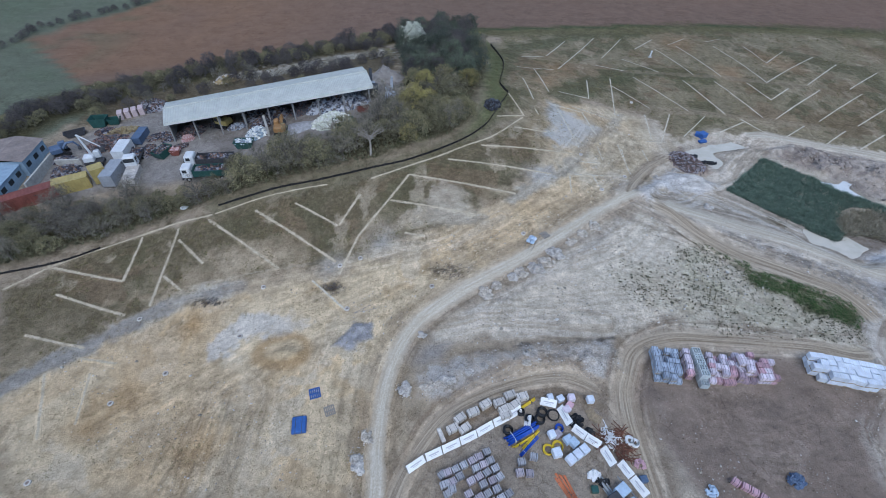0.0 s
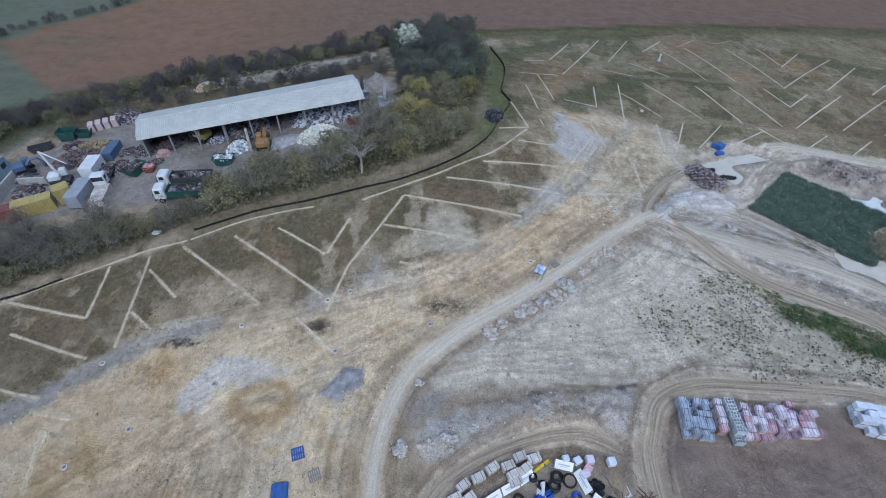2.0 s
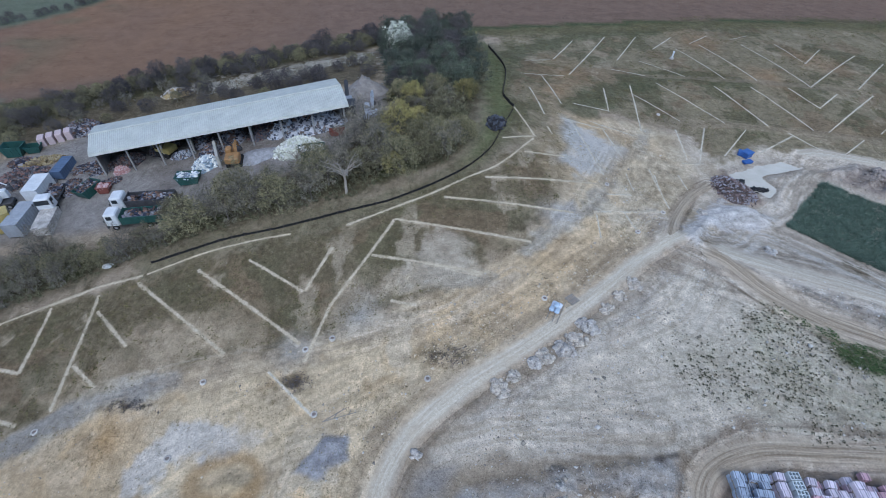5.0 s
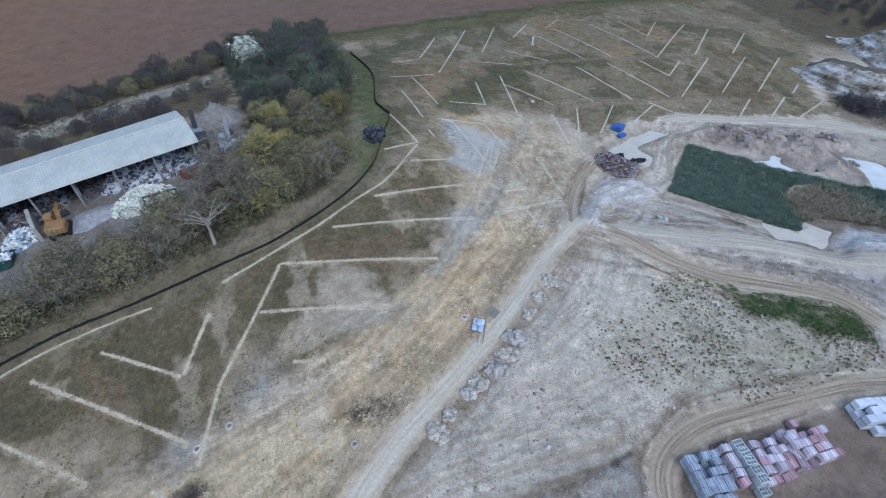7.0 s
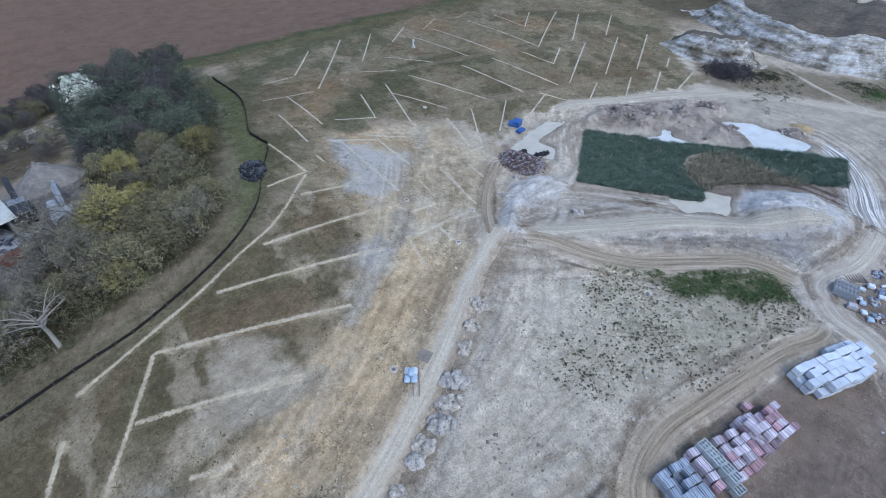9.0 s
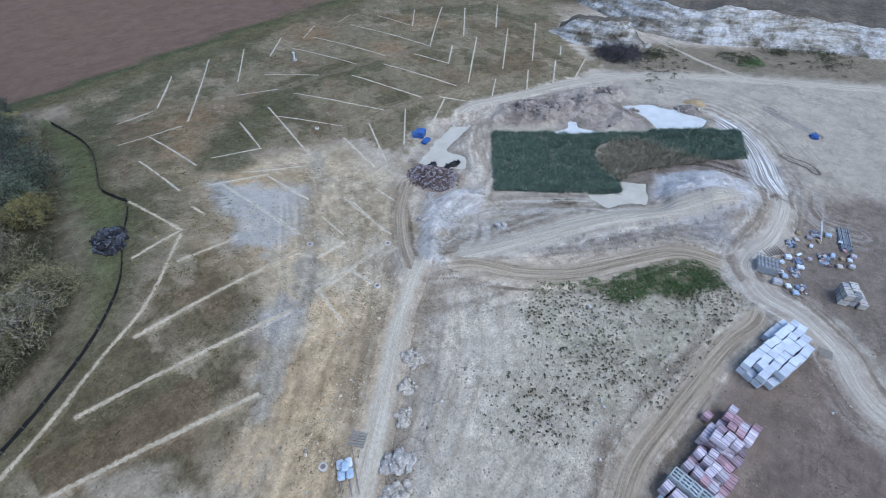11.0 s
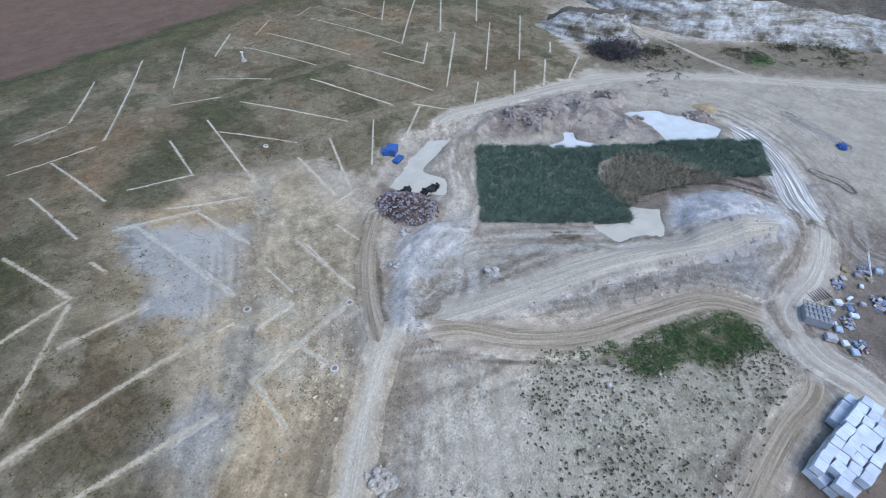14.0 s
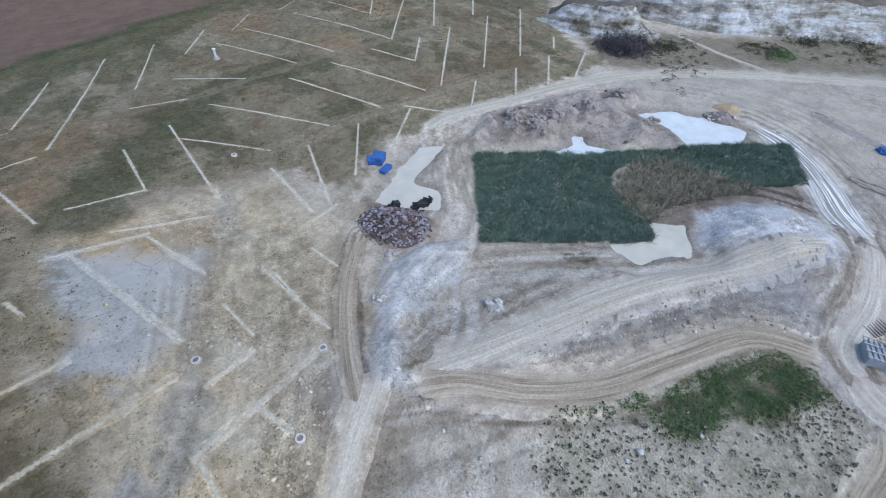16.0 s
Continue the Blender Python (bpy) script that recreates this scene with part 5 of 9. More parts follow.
# ---- plants ----
BARK = plain("bark", (0.13, 0.115, 0.095), 0.9, vary=0.3, grain=4, fine=30, bump=0.02)
PALE_WOOD = plain("bleached_wood", (0.3, 0.275, 0.24), 0.9, vary=0.25, grain=4, fine=30, bump=0.02)
OLIVE = leaf_material("budding_twigs", (0.165, 0.152, 0.095), (0.27, 0.25, 0.16), (0.07, 0.064, 0.044))
BRAMBLE = leaf_material("bramble_stems", (0.115, 0.112, 0.075), (0.19, 0.185, 0.12), (0.05, 0.048, 0.034))
GREEN = leaf_material("dark_green_leaves", (0.085, 0.102, 0.082), (0.155, 0.178, 0.135), (0.036, 0.043, 0.038))
GREYTWIG = leaf_material("bare_grey_twigs", (0.17, 0.155, 0.13), (0.28, 0.26, 0.225), (0.075, 0.066, 0.056))
# the slight blue cast in this twig tone paints in distance haze
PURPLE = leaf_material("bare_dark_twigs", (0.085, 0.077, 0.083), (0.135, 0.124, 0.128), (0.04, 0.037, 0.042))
YELLOW = leaf_material("catkin_yellow_twigs", (0.25, 0.22, 0.095), (0.35, 0.31, 0.14), (0.13, 0.115, 0.055))
BLOSSOM = leaf_material("white_blossom", (0.42, 0.44, 0.42), (0.6, 0.62, 0.58), (0.14, 0.15, 0.12))


def tree_meshes(seed, high, wide, clumps, leaves, leaf, slim, limbs, low=0.15):
    """Trunk with limbs, and a crown of small blades in uneven clumps."""
    rng = random.Random(seed)
    wood, crown = Shape(), Shape()
    lean = (rng.uniform(-0.1, 0.1) * high, rng.uniform(-0.1, 0.1) * high)
    top = Vector((lean[0], lean[1], high * 0.8))
    wood.tube([(0, 0, -0.3), (lean[0] * 0.3, lean[1] * 0.3, high * 0.25), tuple(top)], [0.03 * high, 0.022 * high, 0.006 * high], 6)
    tips = []
    for i in range(limbs):
        a = 2 * math.pi * i / limbs + rng.uniform(-0.4, 0.4)
        z0 = high * rng.uniform(0.12, 0.55)
        r = wide * rng.uniform(0.55, 0.95)
        z1 = min(high * 0.98, z0 + high * rng.uniform(0.2, 0.5))
        s = Vector((lean[0] * z0 / high, lean[1] * z0 / high, z0))
        e = Vector((r * math.cos(a), r * math.sin(a), z1))
        m = (s + e) / 2 + Vector((rng.uniform(-0.2, 0.2), rng.uniform(-0.2, 0.2), high * 0.06))
        wood.tube([s, m, e], [0.012 * high, 0.008 * high, 0.003 * high], 4, False)
        tips.append(e)
        for _ in range(3):
            q = m + (e - m) * rng.random()
            d = Vector((rng.uniform(-1, 1), rng.uniform(-1, 1), rng.uniform(0.1, 1))).normalized() * wide * rng.uniform(0.25, 0.5)
            wood.tube([q, q + d], [0.005 * high, 0.0015 * high], 3, False)
            tips.append(q + d)
    for i in range(clumps):
        a, u = rng.uniform(0, 2 * math.pi), rng.uniform(-0.35, 1)
        k = rng.uniform(0.55, 1.0) ** 0.6
        rr = wide * k * math.sqrt(max(0.05, 1 - max(u, 0) ** 2)) * (1 + 0.22 * math.sin(3 * a + seed) + 0.13 * math.sin(5 * a + 2 * seed))
        c = Vector((rr * math.cos(a), rr * math.sin(a), high * (low + (0.88 - low) * (0.35 + 0.65 * u) + 0.04)))
        if i < len(tips) * 0.6:
            c = tips[i % len(tips)]
        size = wide * rng.uniform(0.12, 0.26)
        for _ in range(leaves):
            p = c + Vector((rng.gauss(0, 1), rng.gauss(0, 1), rng.gauss(0, 0.8))) * size * 0.6
            d = Vector((rng.gauss(0, 1), rng.gauss(0, 1), rng.gauss(0.5, 0.8))).normalized()
            s = d.cross(Vector((rng.gauss(0, 1), rng.gauss(0, 1), rng.gauss(0, 1)))).normalized()
            ln, w = leaf * rng.uniform(0.6, 1.5), leaf * slim * rng.uniform(0.7, 1.3)
            crown.put([p - s * w, p + s * w, p + d * ln + s * w * 0.4, p + d * ln - s * w * 0.4], [(0, 1, 2, 3)])
    return wood, crown


def tree_kind(name, seeds, mat, bark, label, category, **size):
    """One tree of that kind for each seed, ready to be copied."""
    kinds = []
    for s in seeds:
        wood, crown = tree_meshes(s, **size)
        kinds.append((name, wood.mesh("trunk", bark), crown.mesh("crown", mat), label, category))
    return kinds


def plant(kind, x, y, rng, grow, group):
    name, wood, crown, label, category = kind
    ob = thing(name, x, y, rng.uniform(0, 360), label, category, group)
    k = grow * rng.uniform(0.8, 1.2)
    ob.scale = (k, k, k * rng.uniform(0.85, 1.15))
    part("trunk", wood, None, ob)
    part("crown", crown, None, ob)


scrub = tree_kind("scrub_tree", (1, 2, 3, 4), OLIVE, BARK, "budding olive-brown scrub tree among dense undergrowth", "tree", high=4.6, wide=2.3, clumps=120, leaves=26, leaf=0.26, slim=0.12, limbs=8, low=0.05)
bare = tree_kind("bare_tree", (5, 6, 7), GREYTWIG, BARK, "leafless grey-twigged tree at the yard's edge", "tree", high=5.0, wide=2.4, clumps=80, leaves=22, leaf=0.34, slim=0.055, limbs=10, low=0.15)
dark = tree_kind("dark_tree", (8, 9, 10), GREEN, BARK, "dark green rounded tree in the small wood", "tree", high=6.5, wide=3.0, clumps=150, leaves=36, leaf=0.19, slim=0.3, limbs=7, low=0.0)
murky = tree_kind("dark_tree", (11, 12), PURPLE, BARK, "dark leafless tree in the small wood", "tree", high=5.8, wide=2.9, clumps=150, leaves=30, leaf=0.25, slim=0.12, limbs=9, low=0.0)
golden = tree_kind("willow_tree", (13, 14), YELLOW, BARK, "yellow-green budding willow by the fence", "tree", high=5.0, wide=2.2, clumps=130, leaves=28, leaf=0.23, slim=0.15, limbs=8, low=0.02)
blossom = tree_kind("blossom_tree", (15,), BLOSSOM, BARK, "white-blossomed tree at the corner of the wood", "tree", high=5.5, wide=2.4, clumps=110, leaves=17, leaf=0.28, slim=0.4, limbs=7, low=0.1)

rng = random.Random(7)
for x, y in scattered(TREE_BELT, 2.5, 3, 0.3):
    near_yard = within(YARD, np.array([x]), np.array([y]))[0]
    if near_yard > -0.2 or math.hypot(x + 14.4, y - 74.8) < 3.0:
        continue
    r = rng.random()
    east = x > -8
    kind = rng.choice(golden) if east and r < 0.25 else rng.choice(bare) if r < (0.35 if east else 0.55) else rng.choice(scrub)
    grow = 0.78 if x < -40 else 0.92
    plant(kind, x, y, rng, grow * rng.choice((0.7, 1.0, 1.1, 1.3)), "trees between yard and fence")
for x, y in scattered(WOOD, 3.3, 5, 0.8):
    r = rng.random()
    if y < 104 or x > 6.5:
        kind = rng.choice(golden) if r < 0.14 else rng.choice(bare) if r < 0.42 else rng.choice(scrub)
        plant(kind, x, y, rng, 0.75, "trees of the small wood")
    else:
        plant(rng.choice(dark) if r < 0.5 else rng.choice(murky), x, y, rng, 0.8 * rng.choice((0.7, 0.9, 1.1, 1.25)), "trees of the small wood")
for x, y in ((-10.5, 132.6), (-8.0, 132.6), (-9.4, 130.2)):
    plant(blossom[0], x, y, rng, 1.15, "trees of the small wood")
for x, y in scattered(BACK_SCRUB, 3.0, 27, 0.5):
    r = rng.random()
    if r < 0.62 and not (-50 < x < -14 and to_line([(-52, 120), (-40, 123), (-16, 133)], np.array([x]), np.array([y]))[0][0] < 4.5):
        plant(rng.choice(murky) if r < 0.3 else rng.choice(bare) if r < 0.45 else rng.choice(scrub), x, y, rng, 0.5, "scrub behind the yard")
hedge_line = smooth_line(HEDGE, 2.3)
for hx, hy in hedge_line:
    for off in (-3.4, -0.6, 2.2):
        r = rng.random()
        if r > 0.12:
            plant(rng.choice(murky) if r < 0.55 else rng.choice(scrub), hx + rng.uniform(-1, 1) + off * 0.5, hy + rng.uniform(-1, 1) - off - 3.0, rng, 0.6, "hedge behind the yard")


def dead_tree(x, y, high, turn, seed, label):
    rr = random.Random(seed)
    wood = Shape()
    stem = [(0, 0, -0.2), (0.15, 0.1, high * 0.3), (0.1, 0.3, high * 0.55)]
    wood.tube(stem, [0.032 * high, 0.025 * high, 0.018 * high], 7)
    limbs = Shape()
    for i in range(11):
        a = i * 0.9 + rr.uniform(-0.3, 0.3)
        s = Vector(stem[2]) * rr.uniform(0.6, 1.0)
        e = s + Vector((math.cos(a), math.sin(a), rr.uniform(0.3, 0.9))) * high * rr.uniform(0.25, 0.45)
        m = (s + e) / 2 + Vector((rr.uniform(-0.3, 0.3), rr.uniform(-0.3, 0.3), 0.3))
        limbs.tube([s, m, e], [0.012 * high, 0.008 * high, 0.003 * high], 5)
        for _ in range(8):
            q = m + (e - m) * rr.random()
            d = Vector((rr.uniform(-1, 1), rr.uniform(-1, 1), rr.uniform(0, 0.8))) * high * 0.14
            limbs.tube([q, q + d], [0.004 * high, 0.0015 * high], 4)
    ob = thing("dead_tree", x, y, turn, label, "tree")
    part("trunk", wood, PALE_WOOD, ob, smooth=True)
    part("branch", limbs, PALE_WOOD, ob, smooth=True)


dead_tree(-14.4, 74.8, 7.5, 20, 3, "bleached leafless dead tree above the scrub")
dead_tree(-22.3, 80.2, 5.5, 100, 9, "bare pale-branched tree beside the yard")


def blades(name, spots, mat, label, category, high, wide, count, seed, lean=0.5, sink=0.05):
    """Many upright tapering blades on the ground as one mass."""
    rr = np.random.RandomState(seed)
    S = np.array(spots)
    base = np.repeat(S, count, axis=0) + rr.normal(0, wide * 0.8, (len(S) * count, 2))
    n = len(base)
    z = land(base[:, 0], base[:, 1]) - sink
    a = rr.uniform(0, 2 * np.pi, n)
    hgt = high * rr.uniform(0.55, 1.25, n) * np.clip(1 + 0.45 * wave(base[:, 0], base[:, 1], 0.9, seed + 70, 2), 0.4, 1.7)
    wd = wide * rr.uniform(0.5, 1.2, n) * 0.5
    dx, dy = np.cos(a) * wd, np.sin(a) * wd
    tip = base + rr.normal(0, 1, (n, 2)) * (hgt * lean)[:, None]
    co = np.empty((n, 3, 3))
    co[:, 0] = np.stack([base[:, 0] - dx, base[:, 1] - dy, z], 1)
    co[:, 1] = np.stack([base[:, 0] + dx, base[:, 1] + dy, z], 1)
    co[:, 2] = np.stack([tip[:, 0], tip[:, 1], z + hgt], 1)
    me = bpy.data.meshes.new(name)
    me.vertices.add(3 * n)
    me.vertices.foreach_set("co", co.astype(np.float32).ravel())
    me.loops.add(3 * n)
    me.loops.foreach_set("vertex_index", np.arange(3 * n, dtype=np.int32))
    me.polygons.add(n)
    me.polygons.foreach_set("loop_start", np.arange(0, 3 * n, 3, dtype=np.int32))
    me.update(calc_edges=True)
    me.materials.append(mat)
    return tagged(new(name, me), label, category, kind="stuff")


def leafy(name, spots, mat, label, category, wide, high, count, leaf, seed, spread=0.5):
    """Low rounded clumps of small leaves as one mass; wide and high are the usual clump's radius and height."""
    rr = np.random.RandomState(seed)
    S = np.array(spots)
    size = np.exp(rr.normal(0, spread, len(S)))
    each = np.maximum(4, (count * np.minimum(size, 2.5) ** 1.5)).astype(int)
    base, k = np.repeat(S, each, axis=0), np.repeat(size, each)
    n = len(base)
    off = rr.normal(0, 0.55, (n, 2))
    dist = np.hypot(off[:, 0], off[:, 1])
    p = base + off * (wide * k)[:, None]
    z = land(p[:, 0], p[:, 1]) + high * k * np.clip(1.1 - dist, 0.02, 1.1) * rr.uniform(0.3, 1.0, n)
    c = np.stack([p[:, 0], p[:, 1], z], 1)[:, None, :]
    co = (c + rr.normal(0, 1, (n, 3, 3)) * leaf * np.array([1, 1, 0.6])).astype(np.float32)
    me = bpy.data.meshes.new(name)
    me.vertices.add(3 * n)
    me.vertices.foreach_set("co", co.ravel())
    me.loops.add(3 * n)
    me.loops.foreach_set("vertex_index", np.arange(3 * n, dtype=np.int32))
    me.polygons.add(n)
    me.polygons.foreach_set("loop_start", np.arange(0, 3 * n, 3, dtype=np.int32))
    me.update(calc_edges=True)
    me.materials.append(mat)
    return tagged(new(name, me), label, category, kind="stuff")


REED = leaf_material("reed_leaves", (0.085, 0.122, 0.104), (0.18, 0.24, 0.205), (0.028, 0.042, 0.035))
STRAW = leaf_material("dead_grass", (0.23, 0.205, 0.155), (0.36, 0.33, 0.265), (0.1, 0.095, 0.065))
WEED = leaf_material("weed_leaves", (0.058, 0.108, 0.038), (0.105, 0.17, 0.06), (0.026, 0.048, 0.02))
BUSH = leaf_material("low_shrub_leaves", (0.05, 0.056, 0.032), (0.095, 0.1, 0.06), (0.022, 0.025, 0.016))

blades("reed_bed", scattered(REED_MAIN, 0.3, 11, -0.1) + scattered(REED_STRIP, 0.3, 12, -0.1), REED, "dense dark green rectangular reed bed", "reed bed", 0.5, 0.075, 28, 1, 0.8)
blades("dead_grass", scattered(TUSSOCK, 0.4, 13), STRAW, "dry straw-brown tussock grass beside the reeds", "grass", 0.8, 0.16, 11, 2, 0.9)
leafy("weeds", [p for p in scattered(WEEDS, 0.42, 14, 0.2) if wave(np.array([p[0]]), np.array([p[1]]), 2.2, 91, 3)[0] > -0.5], WEED, "low green weeds on the bare slope", "weeds", 0.34, 0.3, 34, 0.06, 3, 0.5)
clump_spots = []
for p in scattered(SHRUBS, 0.44, 15, -1.5):
    d = float(wave(np.array([p[0]]), np.array([p[1]]), 6.0, 95, 3)[0])
    if random.Random(int(p[0] * 997 + p[1] * 131)).random() < 0.3 + 0.45 * d + 0.35 * max(0.0, 1 - float(-within(WEEDS, np.array([p[0]]), np.array([p[1]]))[0]) / 5.0):
        clump_spots.append(p)
leafy("low_shrubs", clump_spots, BUSH, "small dark shrubs dotted over the stony slope", "shrubs", 0.115, 0.2, 34, 0.036, 4, 0.42)
tuft_spots = [p for p in scattered(GRASS_WEST, 1.3, 16, 0.5) + scattered(GRASS_NORTH, 1.8, 17, 0.5) if wave(np.array([p[0]]), np.array([p[1]]), 8.0, 97, 3)[0] > 0.05]
GRASSY = leaf_material("rough_grass", (0.13, 0.115, 0.055), (0.2, 0.17, 0.085), (0.06, 0.06, 0.03))
blades("rough_grass", tuft_spots, GRASSY, "thin rough grass between the trenches", "grass", 0.16, 0.3, 12, 5, 1.2)
blades("undergrowth", scattered(TREE_BELT, 0.8, 18) + scattered(WOOD, 1.3, 19), BRAMBLE, "brown bramble undergrowth below the trees", "undergrowth", 0.5, 0.14, 22, 6, 0.8)
for gx0, gy0, rx0, ry0, seed0 in ((0.6, 49.8, 3.2, 1.2, 1), (-17.2, 47.1, 2.2, 1.1, 2), (-36.5, 45.3, 3.4, 0.8, 3)):
    rr = random.Random(seed0)
    spots = [(gx0 + rr.gauss(0, rx0 * 0.55), gy0 + rr.gauss(0, ry0 * 0.55)) for _ in range(90)]
    leafy("dry_weeds", spots, PURPLE, "brown dead weeds on the sand", "weeds", 0.22, 0.2, 14, 0.05, seed0)
dark_scrub = [(115.5 + 5.5 * random.Random(i).gauss(0, 0.45), 88.5 + 3.4 * random.Random(i + 900).gauss(0, 0.5)) for i in range(240)]
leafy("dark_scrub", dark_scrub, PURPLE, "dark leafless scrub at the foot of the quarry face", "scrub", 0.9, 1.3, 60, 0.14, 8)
for cx0, cy0, r0, n0, m0, h0 in ((138, 70, 6, 50, BUSH, 0.4), (137, 66, 3, 36, WEED, 0.5), (123, 83, 5, 60, BUSH, 0.5), (156, 55, 9, 110, BUSH, 0.6), (150, 64, 6, 60, BUSH, 0.5)):
    rr = random.Random(int(cx0))
    leafy("bank_scrub", [(cx0 + rr.gauss(0, r0 * 0.6), cy0 + rr.gauss(0, r0 * 0.35)) for _ in range(n0)], m0, "green and brown scrub below the quarry face", "scrub", 0.7, h0, 30, 0.12, n0)


def pebbles(name, spots, mat, label, category, size, seed):
    """Loose stones lying on the ground, as one mass."""
    rr = np.random.RandomState(seed)
    S = np.array(spots)
    n = len(S)
    k = size * np.exp(rr.normal(0, 0.45, n))
    eight = np.array([(1, 0, 0), (0, 1, 0), (-1, 0, 0), (0, -1, 0), (0, 0, 0.8), (0, 0, -0.8)], float)
    co = eight[None] * k[:, None, None] * rr.uniform(0.6, 1.3, (n, 6, 3)) + rr.normal(0, 0.25, (n, 6, 3)) * k[:, None, None]
    co += np.stack([S[:, 0], S[:, 1], land(S[:, 0], S[:, 1]) + 0.25 * k], 1)[:, None, :]
    tri = np.array([(0, 1, 4), (1, 2, 4), (2, 3, 4), (3, 0, 4), (1, 0, 5), (2, 1, 5), (3, 2, 5), (0, 3, 5)])
    F = (tri[None] + 6 * np.arange(n)[:, None, None]).reshape(-1)
    me = bpy.data.meshes.new(name)
    me.vertices.add(6 * n)
    me.vertices.foreach_set("co", co.astype(np.float32).ravel())
    me.loops.add(len(F))
    me.loops.foreach_set("vertex_index", F.astype(np.int32))
    me.polygons.add(len(F) // 3)
    me.polygons.foreach_set("loop_start", np.arange(0, len(F), 3, dtype=np.int32))
    me.update(calc_edges=True)
    me.materials.append(mat)
    return tagged(new(name, me), label, category, kind="stuff")


def thinned(spots, size, seed, least):
    """The spots that fall into the thick parts of a patchy spread."""
    S = np.array(spots)
    return [tuple(q) for q in S[wave(S[:, 0], S[:, 1], size, seed, 3) > least]]


CHALK_STONE = many("chalk_stones", [(0.46, 0.43, 0.38), (0.34, 0.31, 0.27), (0.55, 0.53, 0.5), (0.24, 0.22, 0.19), (0.4, 0.36, 0.3)], 0.95)
SLOPE = [(-2, 36), (10, 46.5), (22, 55), (36, 66), (44, 60), (62, 44), (60, 40), (40, 40), (26, 40)]
pebbles("stones", thinned(scattered(SLOPE, 0.55, 301, 0.5), 5.0, 302, 0.0), CHALK_STONE, "small pale stones strewn over the slope", "stones", 0.085, 303)
pebbles("stones", scattered(BANK, 0.42, 304, -0.6) + thinned(scattered(CHALK_SLOPE, 0.5, 305, -0.5), 3.0, 306, 0.0), CHALK_STONE, "broken chalk stones on the spoil bank", "stones", 0.07, 307)
pebbles("stones", thinned(scattered(SAND_MAIN, 0.9, 308, 0.5), 6.0, 309, 0.1), CHALK_STONE, "scattered pale stones on the sand", "stones", 0.075, 310)
RIDGE_SIDE = [(44.5, 65.7), (52.2, 62.7), (60.0, 58.8), (69.7, 53.1), (72, 45.5), (67.5, 43.4), (65.1, 49.4), (58.5, 54.3), (51.2, 58.9)]
pebbles("stones", scattered(RIDGE_SIDE, 0.45, 311, -0.3) + thinned(scattered(CHALK_HEAP, 0.6, 312), 3.0, 313, 0.1), CHALK_STONE, "grey gravel and stones on the ridge", "stones", 0.065, 314)
pebbles("stones", thinned(scattered(DIRT_LOT, 0.6, 315, 0.5), 5.0, 316, 0.1), CHALK_STONE, "small stones in the brown mud", "stones", 0.07, 317)
SAND_TUFT = leaf_material("sand_tufts", (0.15, 0.125, 0.07), (0.22, 0.19, 0.115), (0.075, 0.062, 0.036))
leafy("sand_weeds", thinned(scattered(SAND_MAIN, 0.62, 318, 0.3), 4.5, 319, 0.22), SAND_TUFT, "small dry weed tufts dotted over the sand", "weeds", 0.13, 0.1, 10, 0.045, 320, 0.5)
leafy("grass_tufts", thinned(scattered(GRASS_WEST, 0.8, 321, 0.3) + scattered(GRASS_NORTH, 1.2, 322, 0.3), 5.0, 323, 0.05), GRASSY, "dark tufts of rough grass", "grass", 0.2, 0.14, 10, 0.07, 324, 0.5)

# pale dead stalks and a far hedge behind the yard
BRASH = [(-58, 117), (-53.6, 119.4), (-42.0, 122.6), (-30.9, 128.8), (-17.2, 133.8), (-14.4, 127.4), (-25.5, 120.7), (-39.3, 115.3), (-51.0, 113.6)]
PALE_STALK = leaf_material("pale_dead_stalks", (0.4, 0.38, 0.34), (0.56, 0.54, 0.5), (0.2, 0.19, 0.165))
blades("dead_stalks", thinned(scattered(BRASH, 0.7, 331), 2.5, 332, -0.25), PALE_STALK, "pale dead weed stalks behind the shed", "weeds", 0.6, 0.08, 14, 333, 0.7)
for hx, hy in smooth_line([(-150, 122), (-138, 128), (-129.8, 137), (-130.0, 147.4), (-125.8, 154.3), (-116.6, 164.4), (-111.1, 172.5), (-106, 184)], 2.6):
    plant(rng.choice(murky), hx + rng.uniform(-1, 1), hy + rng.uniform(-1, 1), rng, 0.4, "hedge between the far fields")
leafy("bank_scrub", [(116.5 + random.Random(i + 40).gauss(0, 6), 77 + random.Random(i + 440).gauss(0, 2.5)) for i in range(60)], BUSH, "low scrub on the bank above the road", "scrub", 0.5, 0.4, 24, 0.1, 77)
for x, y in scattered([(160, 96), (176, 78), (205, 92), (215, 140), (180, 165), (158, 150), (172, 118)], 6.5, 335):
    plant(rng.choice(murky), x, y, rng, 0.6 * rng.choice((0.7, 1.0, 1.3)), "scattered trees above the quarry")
CLOD = many("dry_clods", [(0.6, 0.5, 0.35), (0.5, 0.41, 0.27), (0.66, 0.58, 0.44), (0.34, 0.27, 0.18), (0.55, 0.45, 0.31)], 0.95)
CLODS = [(-5.5, 42.5), (2, 48.5), (10, 53.5), (18, 59.0), (26, 65.8), (33, 72.0), (38, 80), (36, 83), (30, 75), (22, 66.5), (12, 59), (2, 53.5), (-6, 48)]
pebbles("clods", thinned(scattered(CLODS, 0.33, 341, 0.0), 4.0, 342, -0.05), CLOD, "dry crumbled clods of sand beside the haul road", "clods", 0.075, 343)
pebbles("clods", thinned(scattered(SAND_MAIN, 0.8, 344, 0.3), 3.5, 345, 0.35), CLOD, "dry clods of sand in patches", "clods", 0.07, 346)
